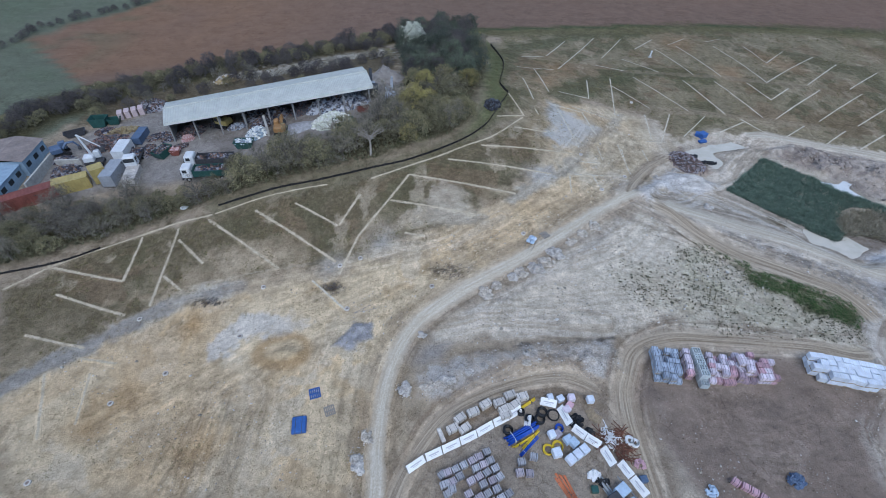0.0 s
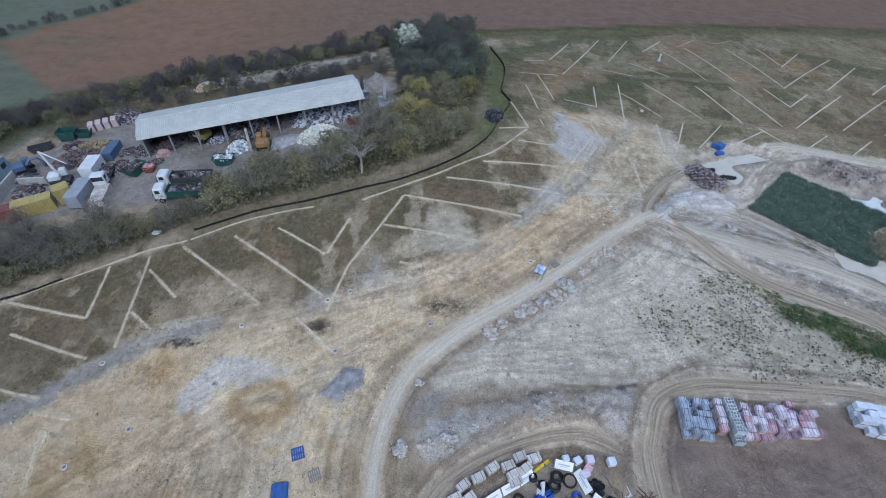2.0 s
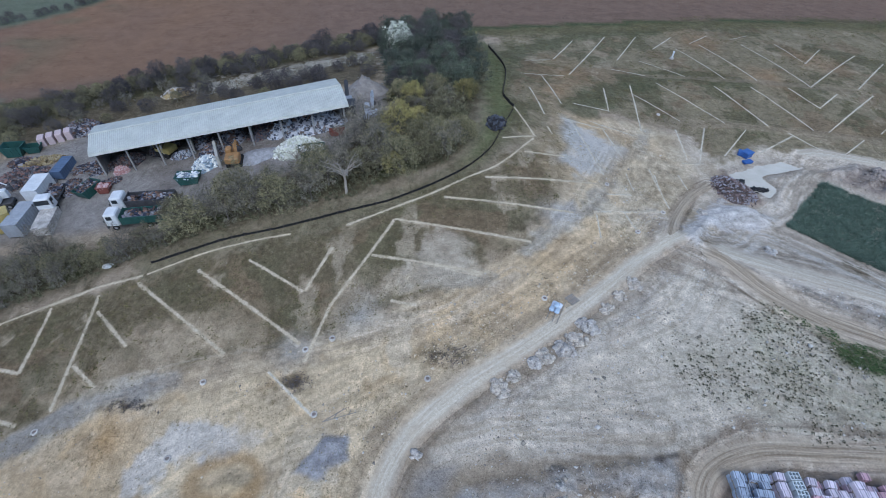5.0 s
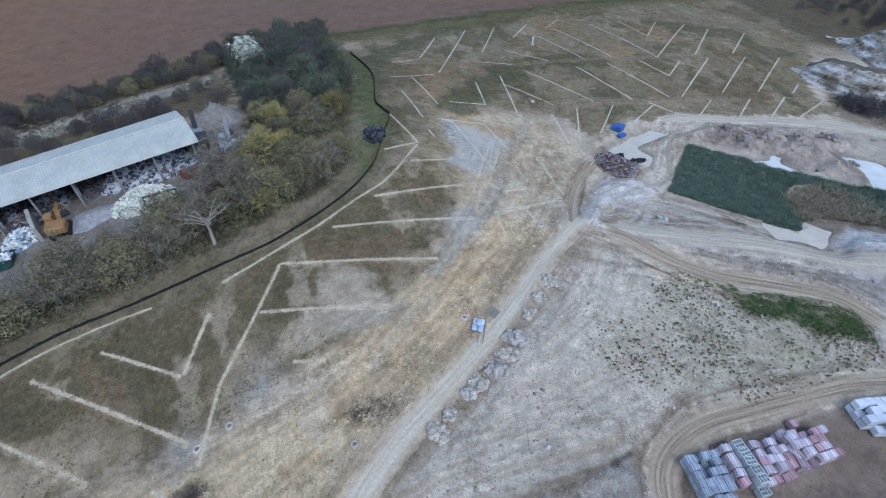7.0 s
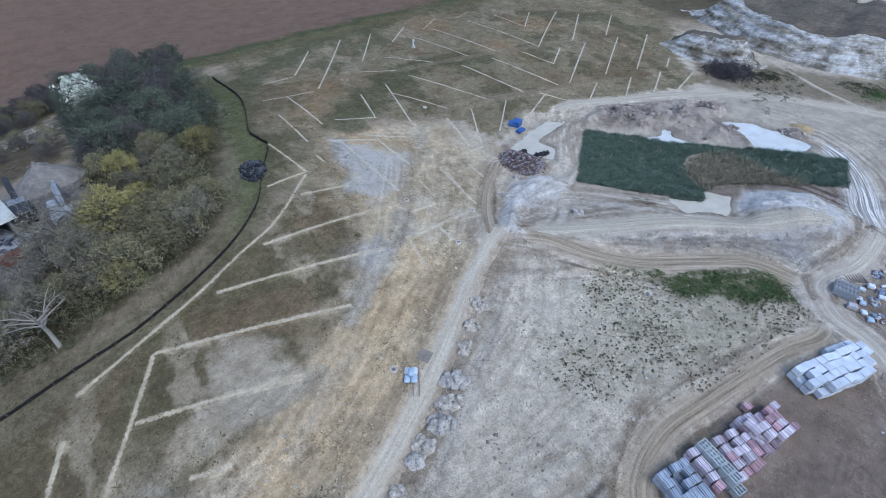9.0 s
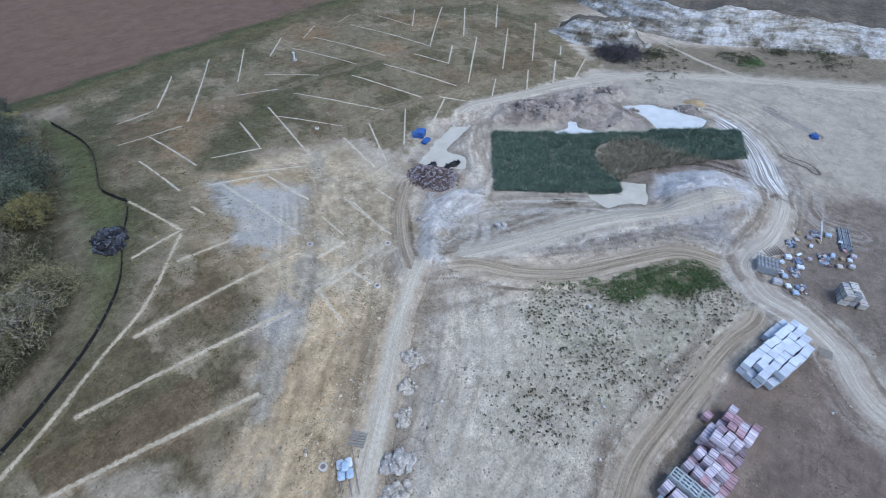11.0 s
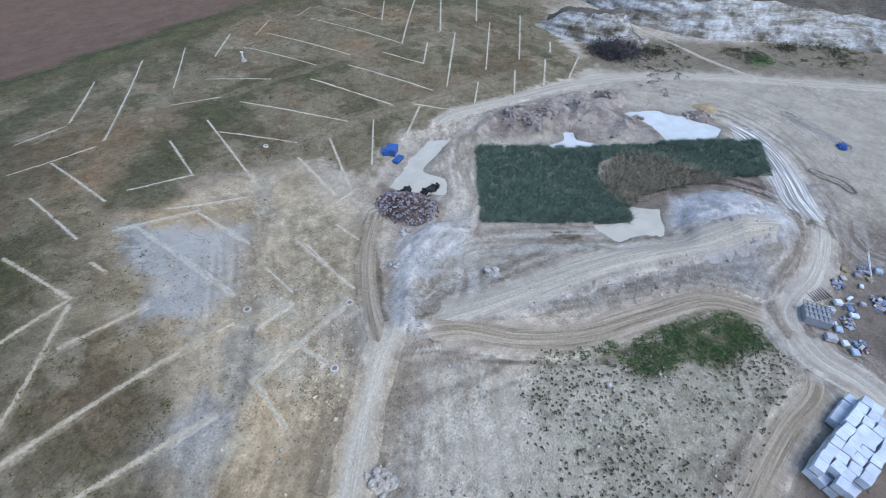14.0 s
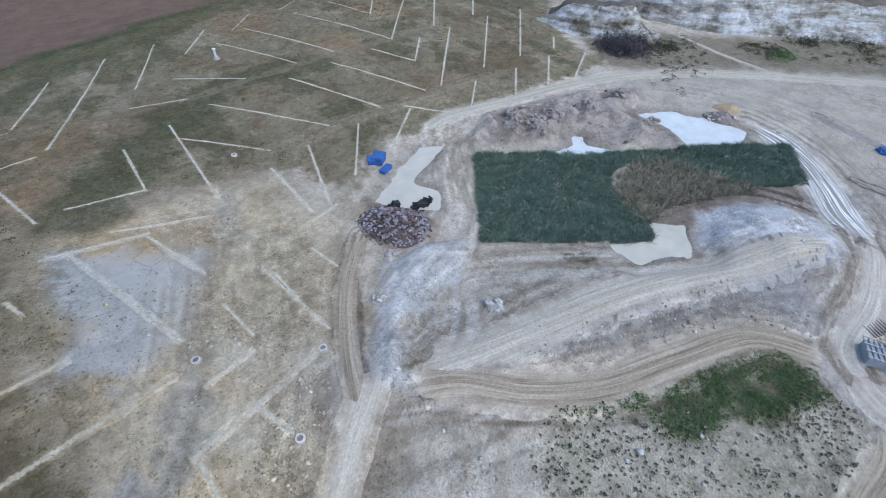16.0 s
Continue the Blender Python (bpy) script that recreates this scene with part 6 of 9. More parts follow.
leafy("clod_weeds", thinned(scattered(CLODS, 0.7, 347, 0.0), 2.5, 348, 0.1), SAND_TUFT, "small dry weeds among the clods", "weeds", 0.14, 0.1, 10, 0.045, 349, 0.5)
SPOIL = many("wet_spoil_clods", [(0.25, 0.22, 0.2), (0.33, 0.3, 0.275), (0.18, 0.155, 0.14), (0.29, 0.26, 0.235), (0.4, 0.385, 0.37)], 0.9)
pebbles("spoil_clods", thinned(scattered(MUD_HEAPS, 0.7, 351, 0.2), 3.0, 352, 0.0), SPOIL, "wet brown spoil clods beside the pools", "clods", 0.1, 353)


# ---- recycling yard: open shed, boxes, vehicles, heaps ----
ROOF = plain("roof_sheet", (0.42, 0.435, 0.405), 0.55, metal=0.0, vary=0.16, grain=0.5, fine=3.0, bump=0.01, spec=0.4)
CLAD = plain("grey_cladding", (0.3, 0.31, 0.32), 0.6, vary=0.25, grain=0.8, fine=6, bump=0.01)
STEEL = plain("grey_steel", (0.33, 0.33, 0.33), 0.5, metal=0.3, vary=0.25, grain=2, fine=20, bump=0.005)
DARKSTEEL = plain("dark_steel", (0.06, 0.06, 0.065), 0.6, vary=0.3, grain=2, fine=20, bump=0.005)
RUBBER = plain("black_rubber", (0.02, 0.02, 0.02), 0.8, vary=0.2, grain=5, fine=30, bump=0.005)
GLASS_DARK = plain("dark_window_glass", (0.03, 0.035, 0.04), 0.1, vary=0.1, grain=1, fine=5, bump=0.0, spec=0.6)
CONCRETE = plain("concrete", (0.4, 0.39, 0.36), 0.9, vary=0.3, grain=0.9, fine=8, bump=0.02)
WHITE = plain("white_paint", (0.58, 0.6, 0.62), 0.5, vary=0.15, grain=0.9, fine=8, bump=0.004)
YELLOW_PAINT = plain("yellow_paint", (0.4, 0.32, 0.12), 0.5, vary=0.25, grain=0.9, fine=8, bump=0.004)
RED_PAINT = plain("rust_red_paint", (0.2, 0.07, 0.055), 0.6, vary=0.3, grain=0.9, fine=8, bump=0.004)
BLUE_PAINT = plain("blue_paint", (0.09, 0.13, 0.21), 0.5, vary=0.25, grain=0.9, fine=8, bump=0.004)
TEAL_PAINT = plain("dark_green_paint", (0.03, 0.085, 0.075), 0.5, vary=0.25, grain=0.9, fine=8, bump=0.004)
GREY_PAINT = plain("grey_paint", (0.3, 0.32, 0.35), 0.5, vary=0.2, grain=0.9, fine=8, bump=0.004)
BROWN_ROOF = plain("brown_roof_sheet", (0.24, 0.2, 0.18), 0.7, vary=0.3, grain=0.4, fine=3, bump=0.01)
BLUE_ROOF = plain("blue_grey_roof_sheet", (0.27, 0.36, 0.45), 0.6, vary=0.2, grain=0.4, fine=3, bump=0.01)
SCRAP_BRIGHT = many("bright_metal_scrap", [(0.45, 0.5, 0.58), (0.1, 0.11, 0.14), (0.27, 0.29, 0.34), (0.46, 0.48, 0.52), (0.18, 0.15, 0.14), (0.07, 0.08, 0.11)], 0.5)
SCRAP_DARK = many("dark_mixed_scrap", [(0.05, 0.05, 0.06), (0.16, 0.16, 0.18), (0.1, 0.07, 0.06), (0.3, 0.3, 0.33), (0.04, 0.045, 0.07), (0.2, 0.13, 0.1)], 0.7, 0.2)
SCRAP_RED = many("rusty_mixed_scrap", [(0.15, 0.095, 0.08), (0.08, 0.06, 0.06), (0.22, 0.19, 0.18), (0.13, 0.13, 0.15), (0.25, 0.15, 0.13), (0.06, 0.06, 0.07)], 0.8, 0.1)
SCRAP_WHITE = many("white_appliance_scrap", [(0.7, 0.72, 0.72), (0.5, 0.55, 0.6), (0.75, 0.76, 0.72), (0.3, 0.38, 0.45), (0.6, 0.62, 0.6), (0.2, 0.24, 0.28)], 0.6)
SCRAP_PINK = many("pink_wrapped_packs", [(0.45, 0.28, 0.27), (0.5, 0.4, 0.4), (0.36, 0.2, 0.19)], 0.7)
PLASTER = many("pale_plaster_rubble", [(0.6, 0.62, 0.5), (0.7, 0.7, 0.64), (0.5, 0.52, 0.44), (0.62, 0.62, 0.6)], 0.9)

SHED_L, SHED_R = Vector((-59.3, 86.8, 0)), Vector((-16.5, 90.5, 0))
SHED_L.z, SHED_R.z = ground_z(-59.3, 86.8), ground_z(-16.5, 90.5)
SHED_LONG = (SHED_R - SHED_L).to_2d().length
SHED_TURN = math.degrees(math.atan2(SHED_R.y - SHED_L.y, SHED_R.x - SHED_L.x))
SHED_SLOPE = (SHED_R.z - SHED_L.z) / SHED_LONG
SHED_DEEP, EAVE, RISE = 8.0, 5.0, 0.9


def sheared(shape):
    """The shed follows the falling yard: each part is lifted by its place along the front."""
    shape.co = [(x - 0.3 * y, y, z + SHED_SLOPE * x) for x, y, z in shape.co]
    return shape


def corrugated(x0, x1, pts, pitch, deep):
    """A ribbed sheet from x0 to x1 whose section runs through pts (y, z)."""
    s = Shape()
    n = int((x1 - x0) / pitch) * 2
    co = []
    for i in range(n + 1):
        x = x0 + (x1 - x0) * i / n
        co += [(x, y, z + (deep if i % 2 else 0)) for y, z in pts]
    k = len(pts)
    faces = [(i * k + j, (i + 1) * k + j, (i + 1) * k + j + 1, i * k + j + 1) for i in range(n) for j in range(k - 1)]
    return s.put(co, faces)


shed = thing("open_shed", SHED_L.x, SHED_L.y, SHED_TURN, "long open-fronted steel shed with pale sheet roof", "shed", z=SHED_L.z)
L, D = SHED_LONG, SHED_DEEP
part("roof", sheared(corrugated(-0.8, L + 0.8, [(-0.9, EAVE - 0.55), (-0.7, EAVE - 0.1), (0.0, EAVE + 0.15), (D / 2, EAVE + RISE), (D + 0.5, EAVE), (D + 0.6, EAVE - 0.3)], 0.36, 0.05)), ROOF, shed, "pale ribbed metal roof")
part("ridge", sheared(Shape().tube([(-0.8, D / 2, EAVE + RISE + 0.04), (L + 0.8, D / 2, EAVE + RISE + 0.04)], 0.16, 6)), ROOF, shed)
part("eave_beam", sheared(Shape().box(L / 2, -0.05, EAVE - 0.35, L, 0.18, 0.35)), STEEL, shed)
part("back_wall", sheared(corrugated(0, L, [(D, -0.2), (D - 0.02, EAVE)], 0.5, 0.0)), CLAD, shed)
for x0, x1 in ((0.0, 0.15), (L - 0.15, L)):
    s = Shape().put([(x0, 2.0 if x0 else 0.0, -0.2), (x0, D, -0.2), (x0, D, EAVE), (x0, D / 2, EAVE + RISE - 0.1), (x0, 2.0 if x0 else 0.0, EAVE)], [(0, 1, 2, 3, 4)])
    s.put([(x1, 2.0 if x0 else 0.0, -0.2), (x1, D, -0.2), (x1, D, EAVE), (x1, D / 2, EAVE + RISE - 0.1), (x1, 2.0 if x0 else 0.0, EAVE)], [(4, 3, 2, 1, 0)])
    part("end_wall", sheared(s), CLAD, shed)
for i in range(9):
    x = L * i / 8
    part("post", sheared(Shape().box(x, 0, EAVE / 2 - 0.3, 0.3, 0.42, EAVE + 0.4, edge=0.04)), STEEL, shed)
    part("rafter", sheared(Shape().tube([(x, 0.1, EAVE - 0.25), (x, D / 2, EAVE + RISE - 0.35), (x, D, EAVE - 0.3)], 0.15, 4)), STEEL, shed)
for i in (2, 3, 5):
    x = L * i / 8
    part("bay_wall", sheared(Shape().box(x, 4.8, 1.2, 0.35, 6, 2.8, edge=0.05)), CONCRETE, shed, "grey concrete bay wall")


def at_shed(x, y):
    c, s = math.cos(radians(SHED_TURN)), math.sin(radians(SHED_TURN))
    return SHED_L.x + x * c - y * s, SHED_L.y + x * s + y * c


def heap(name, x, y, rx, ry, high, turn, mats, chips, size, seed, label, category, base=None, cone=1.6):
    """A heap of loose pieces on a mound."""
    rr = random.Random(seed)
    ob = thing(name, x, y, turn, label, category)
    z0 = ob.matrix_basis.translation.z
    c, s = math.cos(radians(turn)), math.sin(radians(turn))

    def level(px, py):
        return ground_z(x + px * c - py * s, y + px * s + py * c) - z0

    n, rows = 18, 6
    mound = Shape()
    co = []
    for r in range(rows + 1):
        k = r / rows
        for j in range(n):
            a = 2 * math.pi * j / n
            q = k * (1 + 0.12 * math.sin(3 * a + seed) + rr.uniform(-0.05, 0.05))
            px, py = rx * q * math.cos(a), ry * q * math.sin(a)
            co.append((px, py, level(px, py) - 0.08 + high * max(0, 1 - k**cone) * rr.uniform(0.88, 1.06)))
    faces = [(r * n + j, r * n + n + j, r * n + n + (j + 1) % n, r * n + (j + 1) % n) for r in range(rows) for j in range(n)]
    mound.put(co, faces)
    part("mound", mound, base or mats, ob, smooth=True)
    if chips:
        loose = Shape()
        for _ in range(chips):
            k, a = math.sqrt(rr.random()) * 1.02, rr.uniform(0, 2 * math.pi)
            px, py = rx * k * math.cos(a), ry * k * math.sin(a)
            z = level(px, py) + high * max(0, 1 - k**cone) + 0.05
            loose.chip(px, py, z, size * rr.uniform(0.4, 1.6), size * rr.uniform(0.3, 1.1), size * rr.uniform(0.1, 0.6), rr)
        tagged(part("loose_scrap", loose, mats, ob), kind="stuff")
    return ob


# heaps inside and before the shed
for sx, sy, rx, ry, hh, mat, size, label in (
        (36.5, 5.5, 5.5, 4.6, 3.0, SCRAP_DARK, 0.5, "grey heap of mixed metal scrap in a shed bay"),
        (29.0, 6.0, 3.2, 4.0, 1.6, SCRAP_RED, 0.4, "rusty brown heap of scrap in a shed bay"),
        (23.0, 5.0, 2.8, 3.6, 2.0, SCRAP_DARK, 0.45, "dark heap of mixed scrap in a shed bay"),
        (17.5, 7.0, 2.6, 3.0, 2.2, SCRAP_DARK, 0.4, "dark heap of cable scrap in a shed bay"),
        (10.5, 7.5, 2.8, 3.0, 1.5, SCRAP_RED, 0.4, "rusty heap of iron scrap in a shed bay"),
        (4.0, 4.5, 2.6, 3.0, 1.5, SCRAP_RED, 0.5, "brown heap of timber scrap in a shed bay"),
        (19.5, 0.5, 2.6, 2.2, 1.8, SCRAP_DARK, 0.4, "dark heap of scrap before the shed"),
        (2.8, 0.2, 1.2, 0.9, 1.0, SCRAP_PINK, 0.5, "low pile of pink-wrapped scrap by the corner post")):
    hx, hy = at_shed(sx - 0.2 * sy, sy * 0.68)
    heap("scrap_heap", hx, hy, rx, ry * 0.75, hh, SHED_TURN, mat, 330, size, int(sx * 10), label, "scrap heap")
for px0, py0, rx, ry, hh, mat, size, seed0, label in (
        (-77.1, 91.1, 2.6, 1.4, 0.9, "SCRAP_DARK", 0.5, 331, "dark pile of scrap beams in the yard"), (-70.6, 85.8, 3.0, 2.2, 1.5, "SCRAP_DARK", 0.5, 332, "dark tangled scrap heap beside the crane"),
        (-75.7, 84.7, 2.2, 1.6, 1.1, "SCRAP_RED", 0.45, 333, "rusty scrap heap beside the crane"), (-64.2, 84.0, 1.6, 2.4, 0.9, "SCRAP_DARK", 0.4, 334, "dark scrap beside the blue container"),
        (-60.5, 88.5, 2.6, 1.6, 0.4, "SCRAP_DARK", 0.35, 335, "scattered dark scrap on the yard"), (-57.5, 84.6, 2.0, 1.2, 0.4, "SCRAP_DARK", 0.3, 336, "scattered small scrap on the yard"), (-81, 80.5, 2.4, 1.4, 0.8, "SCRAP_DARK", 0.4, 337, "dark scrap heap inside the walled bay")):
    heap("scrap_heap", px0, py0, rx, ry, hh, 20, {"SCRAP_DARK": SCRAP_DARK, "SCRAP_RED": SCRAP_RED}[mat], 190, size, seed0, label, "scrap heap")
for sx, sy, rx, ry, hh, size, seed0 in ((39.5, 4.0, 4.0, 3.4, 2.6, 0.45, 341), (33.0, 3.4, 3.6, 3.0, 2.2, 0.45, 342), (36.0, 1.2, 4.4, 1.8, 1.2, 0.4, 343), (14.0, 2.4, 2.2, 1.6, 0.9, 0.4, 344)):
    hx, hy = at_shed(sx - 0.2 * sy, sy * 0.68)
    heap("scrap_heap", hx, hy, rx, ry * 0.75, hh, SHED_TURN, SCRAP_BRIGHT, 300, size, seed0, "glinting heap of blue-grey metal offcuts in a bay", "scrap heap")
heap("appliance_heap", -40.2, 85.5, 2.4, 1.9, 1.6, 5, SCRAP_WHITE, 260, 0.5, 301, "pale heap of crushed white appliances", "scrap heap")
heap("plaster_heap", -24.1, 86.0, 4.2, 2.6, 2.0, 5, PLASTER, 380, 0.45, 302, "yellowish white heap of plaster rubble", "rubble heap")
heap("stone_dust_heap", -30.8, 85.8, 4.2, 2.4, 0.9, 10, GREY_GRAVEL, 0, 0.3, 303, "low grey heap of stone dust", "gravel heap", cone=1.2)
heap("gravel_heap", -15.3, 105.6, 4.6, 4.6, 3.2, 0, GREY_GRAVEL, 24, 0.22, 304, "conical grey-brown gravel heap behind the shed", "gravel heap", base=plain("brown_gravel", (0.25, 0.23, 0.21), 0.95, vary=0.35, grain=1.2, fine=9, bump=0.1), cone=1.0)
heap("tyre_heap", -71.7, 102.1, 3.6, 3.0, 2.0, 0, SCRAP_DARK, 420, 0.42, 305, "grey heap of bales and tyres behind the yard", "scrap heap")
heap("iron_heap", -74.8, 87.2, 4.2, 2.2, 1.4, 25, SCRAP_RED, 330, 0.5, 306, "rusty heap of iron beams in the yard", "scrap heap")
heap("beam_pile", -73.6, 91.4, 3.8, 1.1, 0.7, 20, many("yellowed_beams", [(0.26, 0.2, 0.1), (0.18, 0.14, 0.09), (0.3, 0.25, 0.15)]), 150, 0.7, 307, "long pile of yellowish beams in the yard", "scrap heap")
heap("scrap_heap", -78.3, 77.0, 2.8, 2.4, 1.0, 20, SCRAP_DARK, 260, 0.45, 308, "dark heap of scrap inside the walled bay", "scrap heap")
heap("scrap_heap", -64.4, 89.1, 2.6, 1.4, 0.5, 30, SCRAP_DARK, 150, 0.4, 309, "scattered dark scrap beside the shed", "scrap heap")
heap("chalk_bank", -57.9, 115.2, 3.5, 2.0, 1.6, 10, CHALK, 60, 0.4, 310, "yellowish spoil heap behind the shed", "spoil heap", base=plain("yellow_spoil", (0.36, 0.28, 0.15), 0.95, vary=0.3, grain=1, fine=8, bump=0.1))


def container(x, y, turn, long, mat, label, name="shipping_container", high=2.6, wide=2.44):
    ob = thing(name, x, y, turn, label, "container")
    body = Shape()
    n = int(long / 0.28)
    for side in (-1, 1):
        co = []
        for i in range(n + 1):
            px = -long / 2 + long * i / n
            co += [(px, side * (wide / 2 - (0.04 if i % 2 else 0)), 0.12), (px, side * (wide / 2 - (0.04 if i % 2 else 0)), high - 0.1)]
        body.put(co, [(2 * i, 2 * i + 2, 2 * i + 3, 2 * i + 1) for i in range(n)])
    part("side_panel", body, mat, ob)
    roof = Shape()
    co = []
    for i in range(n + 1):
        px = -long / 2 + long * i / n
        co += [(px, -wide / 2, high - (0.03 if i % 2 else 0)), (px, wide / 2, high - (0.03 if i % 2 else 0))]
    roof.put(co, [(2 * i, 2 * i + 2, 2 * i + 3, 2 * i + 1) for i in range(n)])
    part("roof", roof, mat, ob)
    rails = Shape()
    for a in (-1, 1):
        for b in (-1, 1):
            rails.box(a * (long / 2 - 0.08), b * (wide / 2 - 0.08), high / 2, 0.16, 0.16, high)
        rails.box(0, a * (wide / 2 - 0.06), 0.1, long, 0.12, 0.18)
        rails.box(0, a * (wide / 2 - 0.05), high - 0.06, long, 0.1, 0.12)
        rails.box(a * (long / 2 - 0.06), 0, high - 0.06, 0.12, wide, 0.12)
    part("corner_frame", rails, mat, ob)
    part("end_panel", Shape().box(-long / 2 + 0.06, 0, high / 2, 0.06, wide - 0.2, high - 0.2), mat, ob)
    for b in (-1, 1):
        d = part("door", Shape().box(long / 2 - 0.05, b * wide / 4, high / 2, 0.06, wide / 2 - 0.12, high - 0.24, edge=0.02), mat, ob)
        bars = Shape()
        for q in (-0.2, 0.2):
            bars.tube([(long / 2, b * wide / 4 + q, 0.25), (long / 2, b * wide / 4 + q, high - 0.25)], 0.03, 5)
        part("lock_bar", bars, STEEL, d)
    return ob


container(-80.0, 67.6, 39, 10.0, RED_PAINT, "rust-red steel shipping container at the yard's edge")
container(-73.9, 72.2, 33, 6.06, YELLOW_PAINT, "faded yellow steel shipping container in a row")
container(-69.9, 75.0, 42, 2.6, YELLOW_PAINT, "short yellow steel container with a high side", high=3.2)
container(-68.6, 82.6, 98, 5.0, WHITE, "white site cabin container beside scrap")
container(-67.9, 88.6, 96, 5.0, BLUE_PAINT, "blue steel container behind the white cabin", high=1.6, wide=1.8)
container(-67.2, 75.4, 96, 6.0, GREY_PAINT, "grey-lilac steel container by the trees")
container(-63.4, 75.2, 104, 5.4, CHALK, "dirty white open container by the trees", high=1.6)


def skip(x, y, turn, long, wide, high, mat, label, fill=None):
    ob = thing("skip", x, y, turn, label, "skip")
    t, hx, hy = 0.06, long / 2, wide / 2
    s = Shape()
    for k, flip in ((0, False), (t, True)):
        co = [(-hx * 0.72 + k, -hy + k, k + 0.08), (hx * 0.72 - k, -hy + k, k + 0.08), (hx * 0.72 - k, hy - k, k + 0.08), (-hx * 0.72 + k, hy - k, k + 0.08),
              (-hx + k, -hy + k, high), (hx - k, -hy + k, high), (hx - k, hy - k, high), (-hx + k, hy - k, high)]
        f = [(3, 2, 1, 0), (0, 1, 5, 4), (1, 2, 6, 5), (2, 3, 7, 6), (3, 0, 4, 7)]
        s.put(co, [tuple(reversed(q)) for q in f] if flip else f)
    part("tub", s, mat, ob)
    rim = Shape()
    for a in (-1, 1):
        rim.box(0, a * hy, high, long + 0.1, 0.1, 0.1).box(a * hx, 0, high, 0.1, wide, 0.1)
        for px in (-0.3, 0.0, 0.3):
            rim.box(px * long, a * (hy + 0.03), high / 2, 0.08, 0.07, high - 0.1)
    part("rim", rim, mat, ob)
    if fill:
        rr = random.Random(int(x * 10))
        f = Shape()
        for _ in range(70):
            f.chip(rr.uniform(-0.42, 0.42) * long, rr.uniform(-0.42, 0.42) * wide, high * rr.uniform(0.75, 1.0), 0.5, 0.35, 0.2, rr)
        tagged(part("scrap_fill", f, fill, ob), kind="stuff")
    return ob


skip(-60.0, 82.2, 75, 4.0, 2.2, 1.6, TEAL_PAINT, "dark green waste skip by the shed corner", SCRAP_DARK)
skip(-57.2, 82.3, 10, 2.0, 1.6, 1.2, RED_PAINT, "small rusty red skip by the shed", SCRAP_PINK)
skip(-41.7, 81.8, 6, 3.8, 2.0, 1.5, TEAL_PAINT, "dark green waste skip before white scrap", SCRAP_WHITE)
skip(-21.1, 84.0, 15, 4.2, 2.2, 1.4, TEAL_PAINT, "dark green skip beside the plaster heap", PLASTER)
skip(-79.9, 93.9, 10, 3.6, 2.4, 2.0, TEAL_PAINT, "tall dark skip at the back of the yard")
skip(-77.1, 94.9, 15, 2.6, 1.8, 1.2, TEAL_PAINT, "low dark green skip at the back of the yard")
skip(-83.4, 89.7, 35, 4.2, 1.8, 1.0, DARKSTEEL, "dark flat steel trailer tub by the hedge")
skip(-17.8, 89.1, 8, 2.6, 1.4, 0.8, RED_PAINT, "rusty low steel tub at the shed's end")


def wheel(parent, x, y, r, w):
    t = part("wheel", Shape().ring(x, y, r, r * 0.72, r * 0.3, 14, 6, pose(0, 0, 0, 90)), RUBBER, parent)
    part("rim", Shape().tube([(x, y - w * 0.3, r), (x, y + w * 0.3, r)], r * 0.5, 10), STEEL, t)


def lorry(x, y, turn, cab, bed, load, label, long=8.6, flat=False):
    """A rigid lorry; its cab looks along -x."""
    ob = thing("lorry", x, y, turn, label, "lorry")
    h = long / 2
    part("chassis", Shape().box(0, 0, 0.85, long - 0.4, 0.9, 0.3, edge=0.04), DARKSTEEL, ob)
    c = part("cab", Shape().box(-h + 1.0, 0, 1.95, 1.9, 2.4, 2.2, edge=0.18, taper=0.93), cab, ob, smooth=False)
    part("windscreen", Shape().box(-h + 0.07, 0, 2.35, 0.06, 2.0, 0.85, edge=0.02), GLASS_DARK, c)
    for b in (-1, 1):
        part("side_window", Shape().box(-h + 0.85, b * 1.16, 2.4, 0.8, 0.06, 0.65, edge=0.02), GLASS_DARK, c)
        part("mirror", Shape().box(-h + 0.15, b * 1.42, 2.1, 0.12, 0.16, 0.45, edge=0.03), DARKSTEEL, c)
    part("bumper", Shape().box(-h + 0.05, 0, 0.7, 0.25, 2.4, 0.45, edge=0.06), DARKSTEEL, ob)
    b0 = -h + 2.2
    if flat:
        part("flat_bed", Shape().box((b0 + h) / 2, 0, 1.15, h - b0, 2.45, 0.22, edge=0.03), bed, ob)
    else:
        s = Shape()
        for sgn in (-1, 1):
            s.box((b0 + h) / 2, sgn * 1.17, 1.75, h - b0, 0.1, 1.3)
            for i in range(6):
                s.box(b0 + 0.4 + i * (h - b0 - 0.8) / 5, sgn * 1.25, 1.75, 0.12, 0.08, 1.3)
        s.box(b0 + 0.05, 0, 1.85, 0.1, 2.35, 1.5).box(h - 0.05, 0, 1.75, 0.1, 2.35, 1.3).box((b0 + h) / 2, 0, 1.13, h - b0, 2.3, 0.1)
        part("tipper_body", s, bed, ob)
    if load:
        rr = random.Random(int(x))
        f = Shape()
        for _ in range(80):
            f.chip(rr.uniform(b0 + 0.4, h - 0.4), rr.uniform(-0.9, 0.9), (1.3 if flat else 1.9) + rr.uniform(0, 0.4), 0.7, 0.4, 0.2, rr)
        tagged(part("load", f, load, ob), kind="stuff")
    for wx in (-h + 1.1, h - 2.6, h - 1.3):
        for b in (-1, 1):
            wheel(ob, wx, b * 1.05, 0.5, 0.3)
    return ob


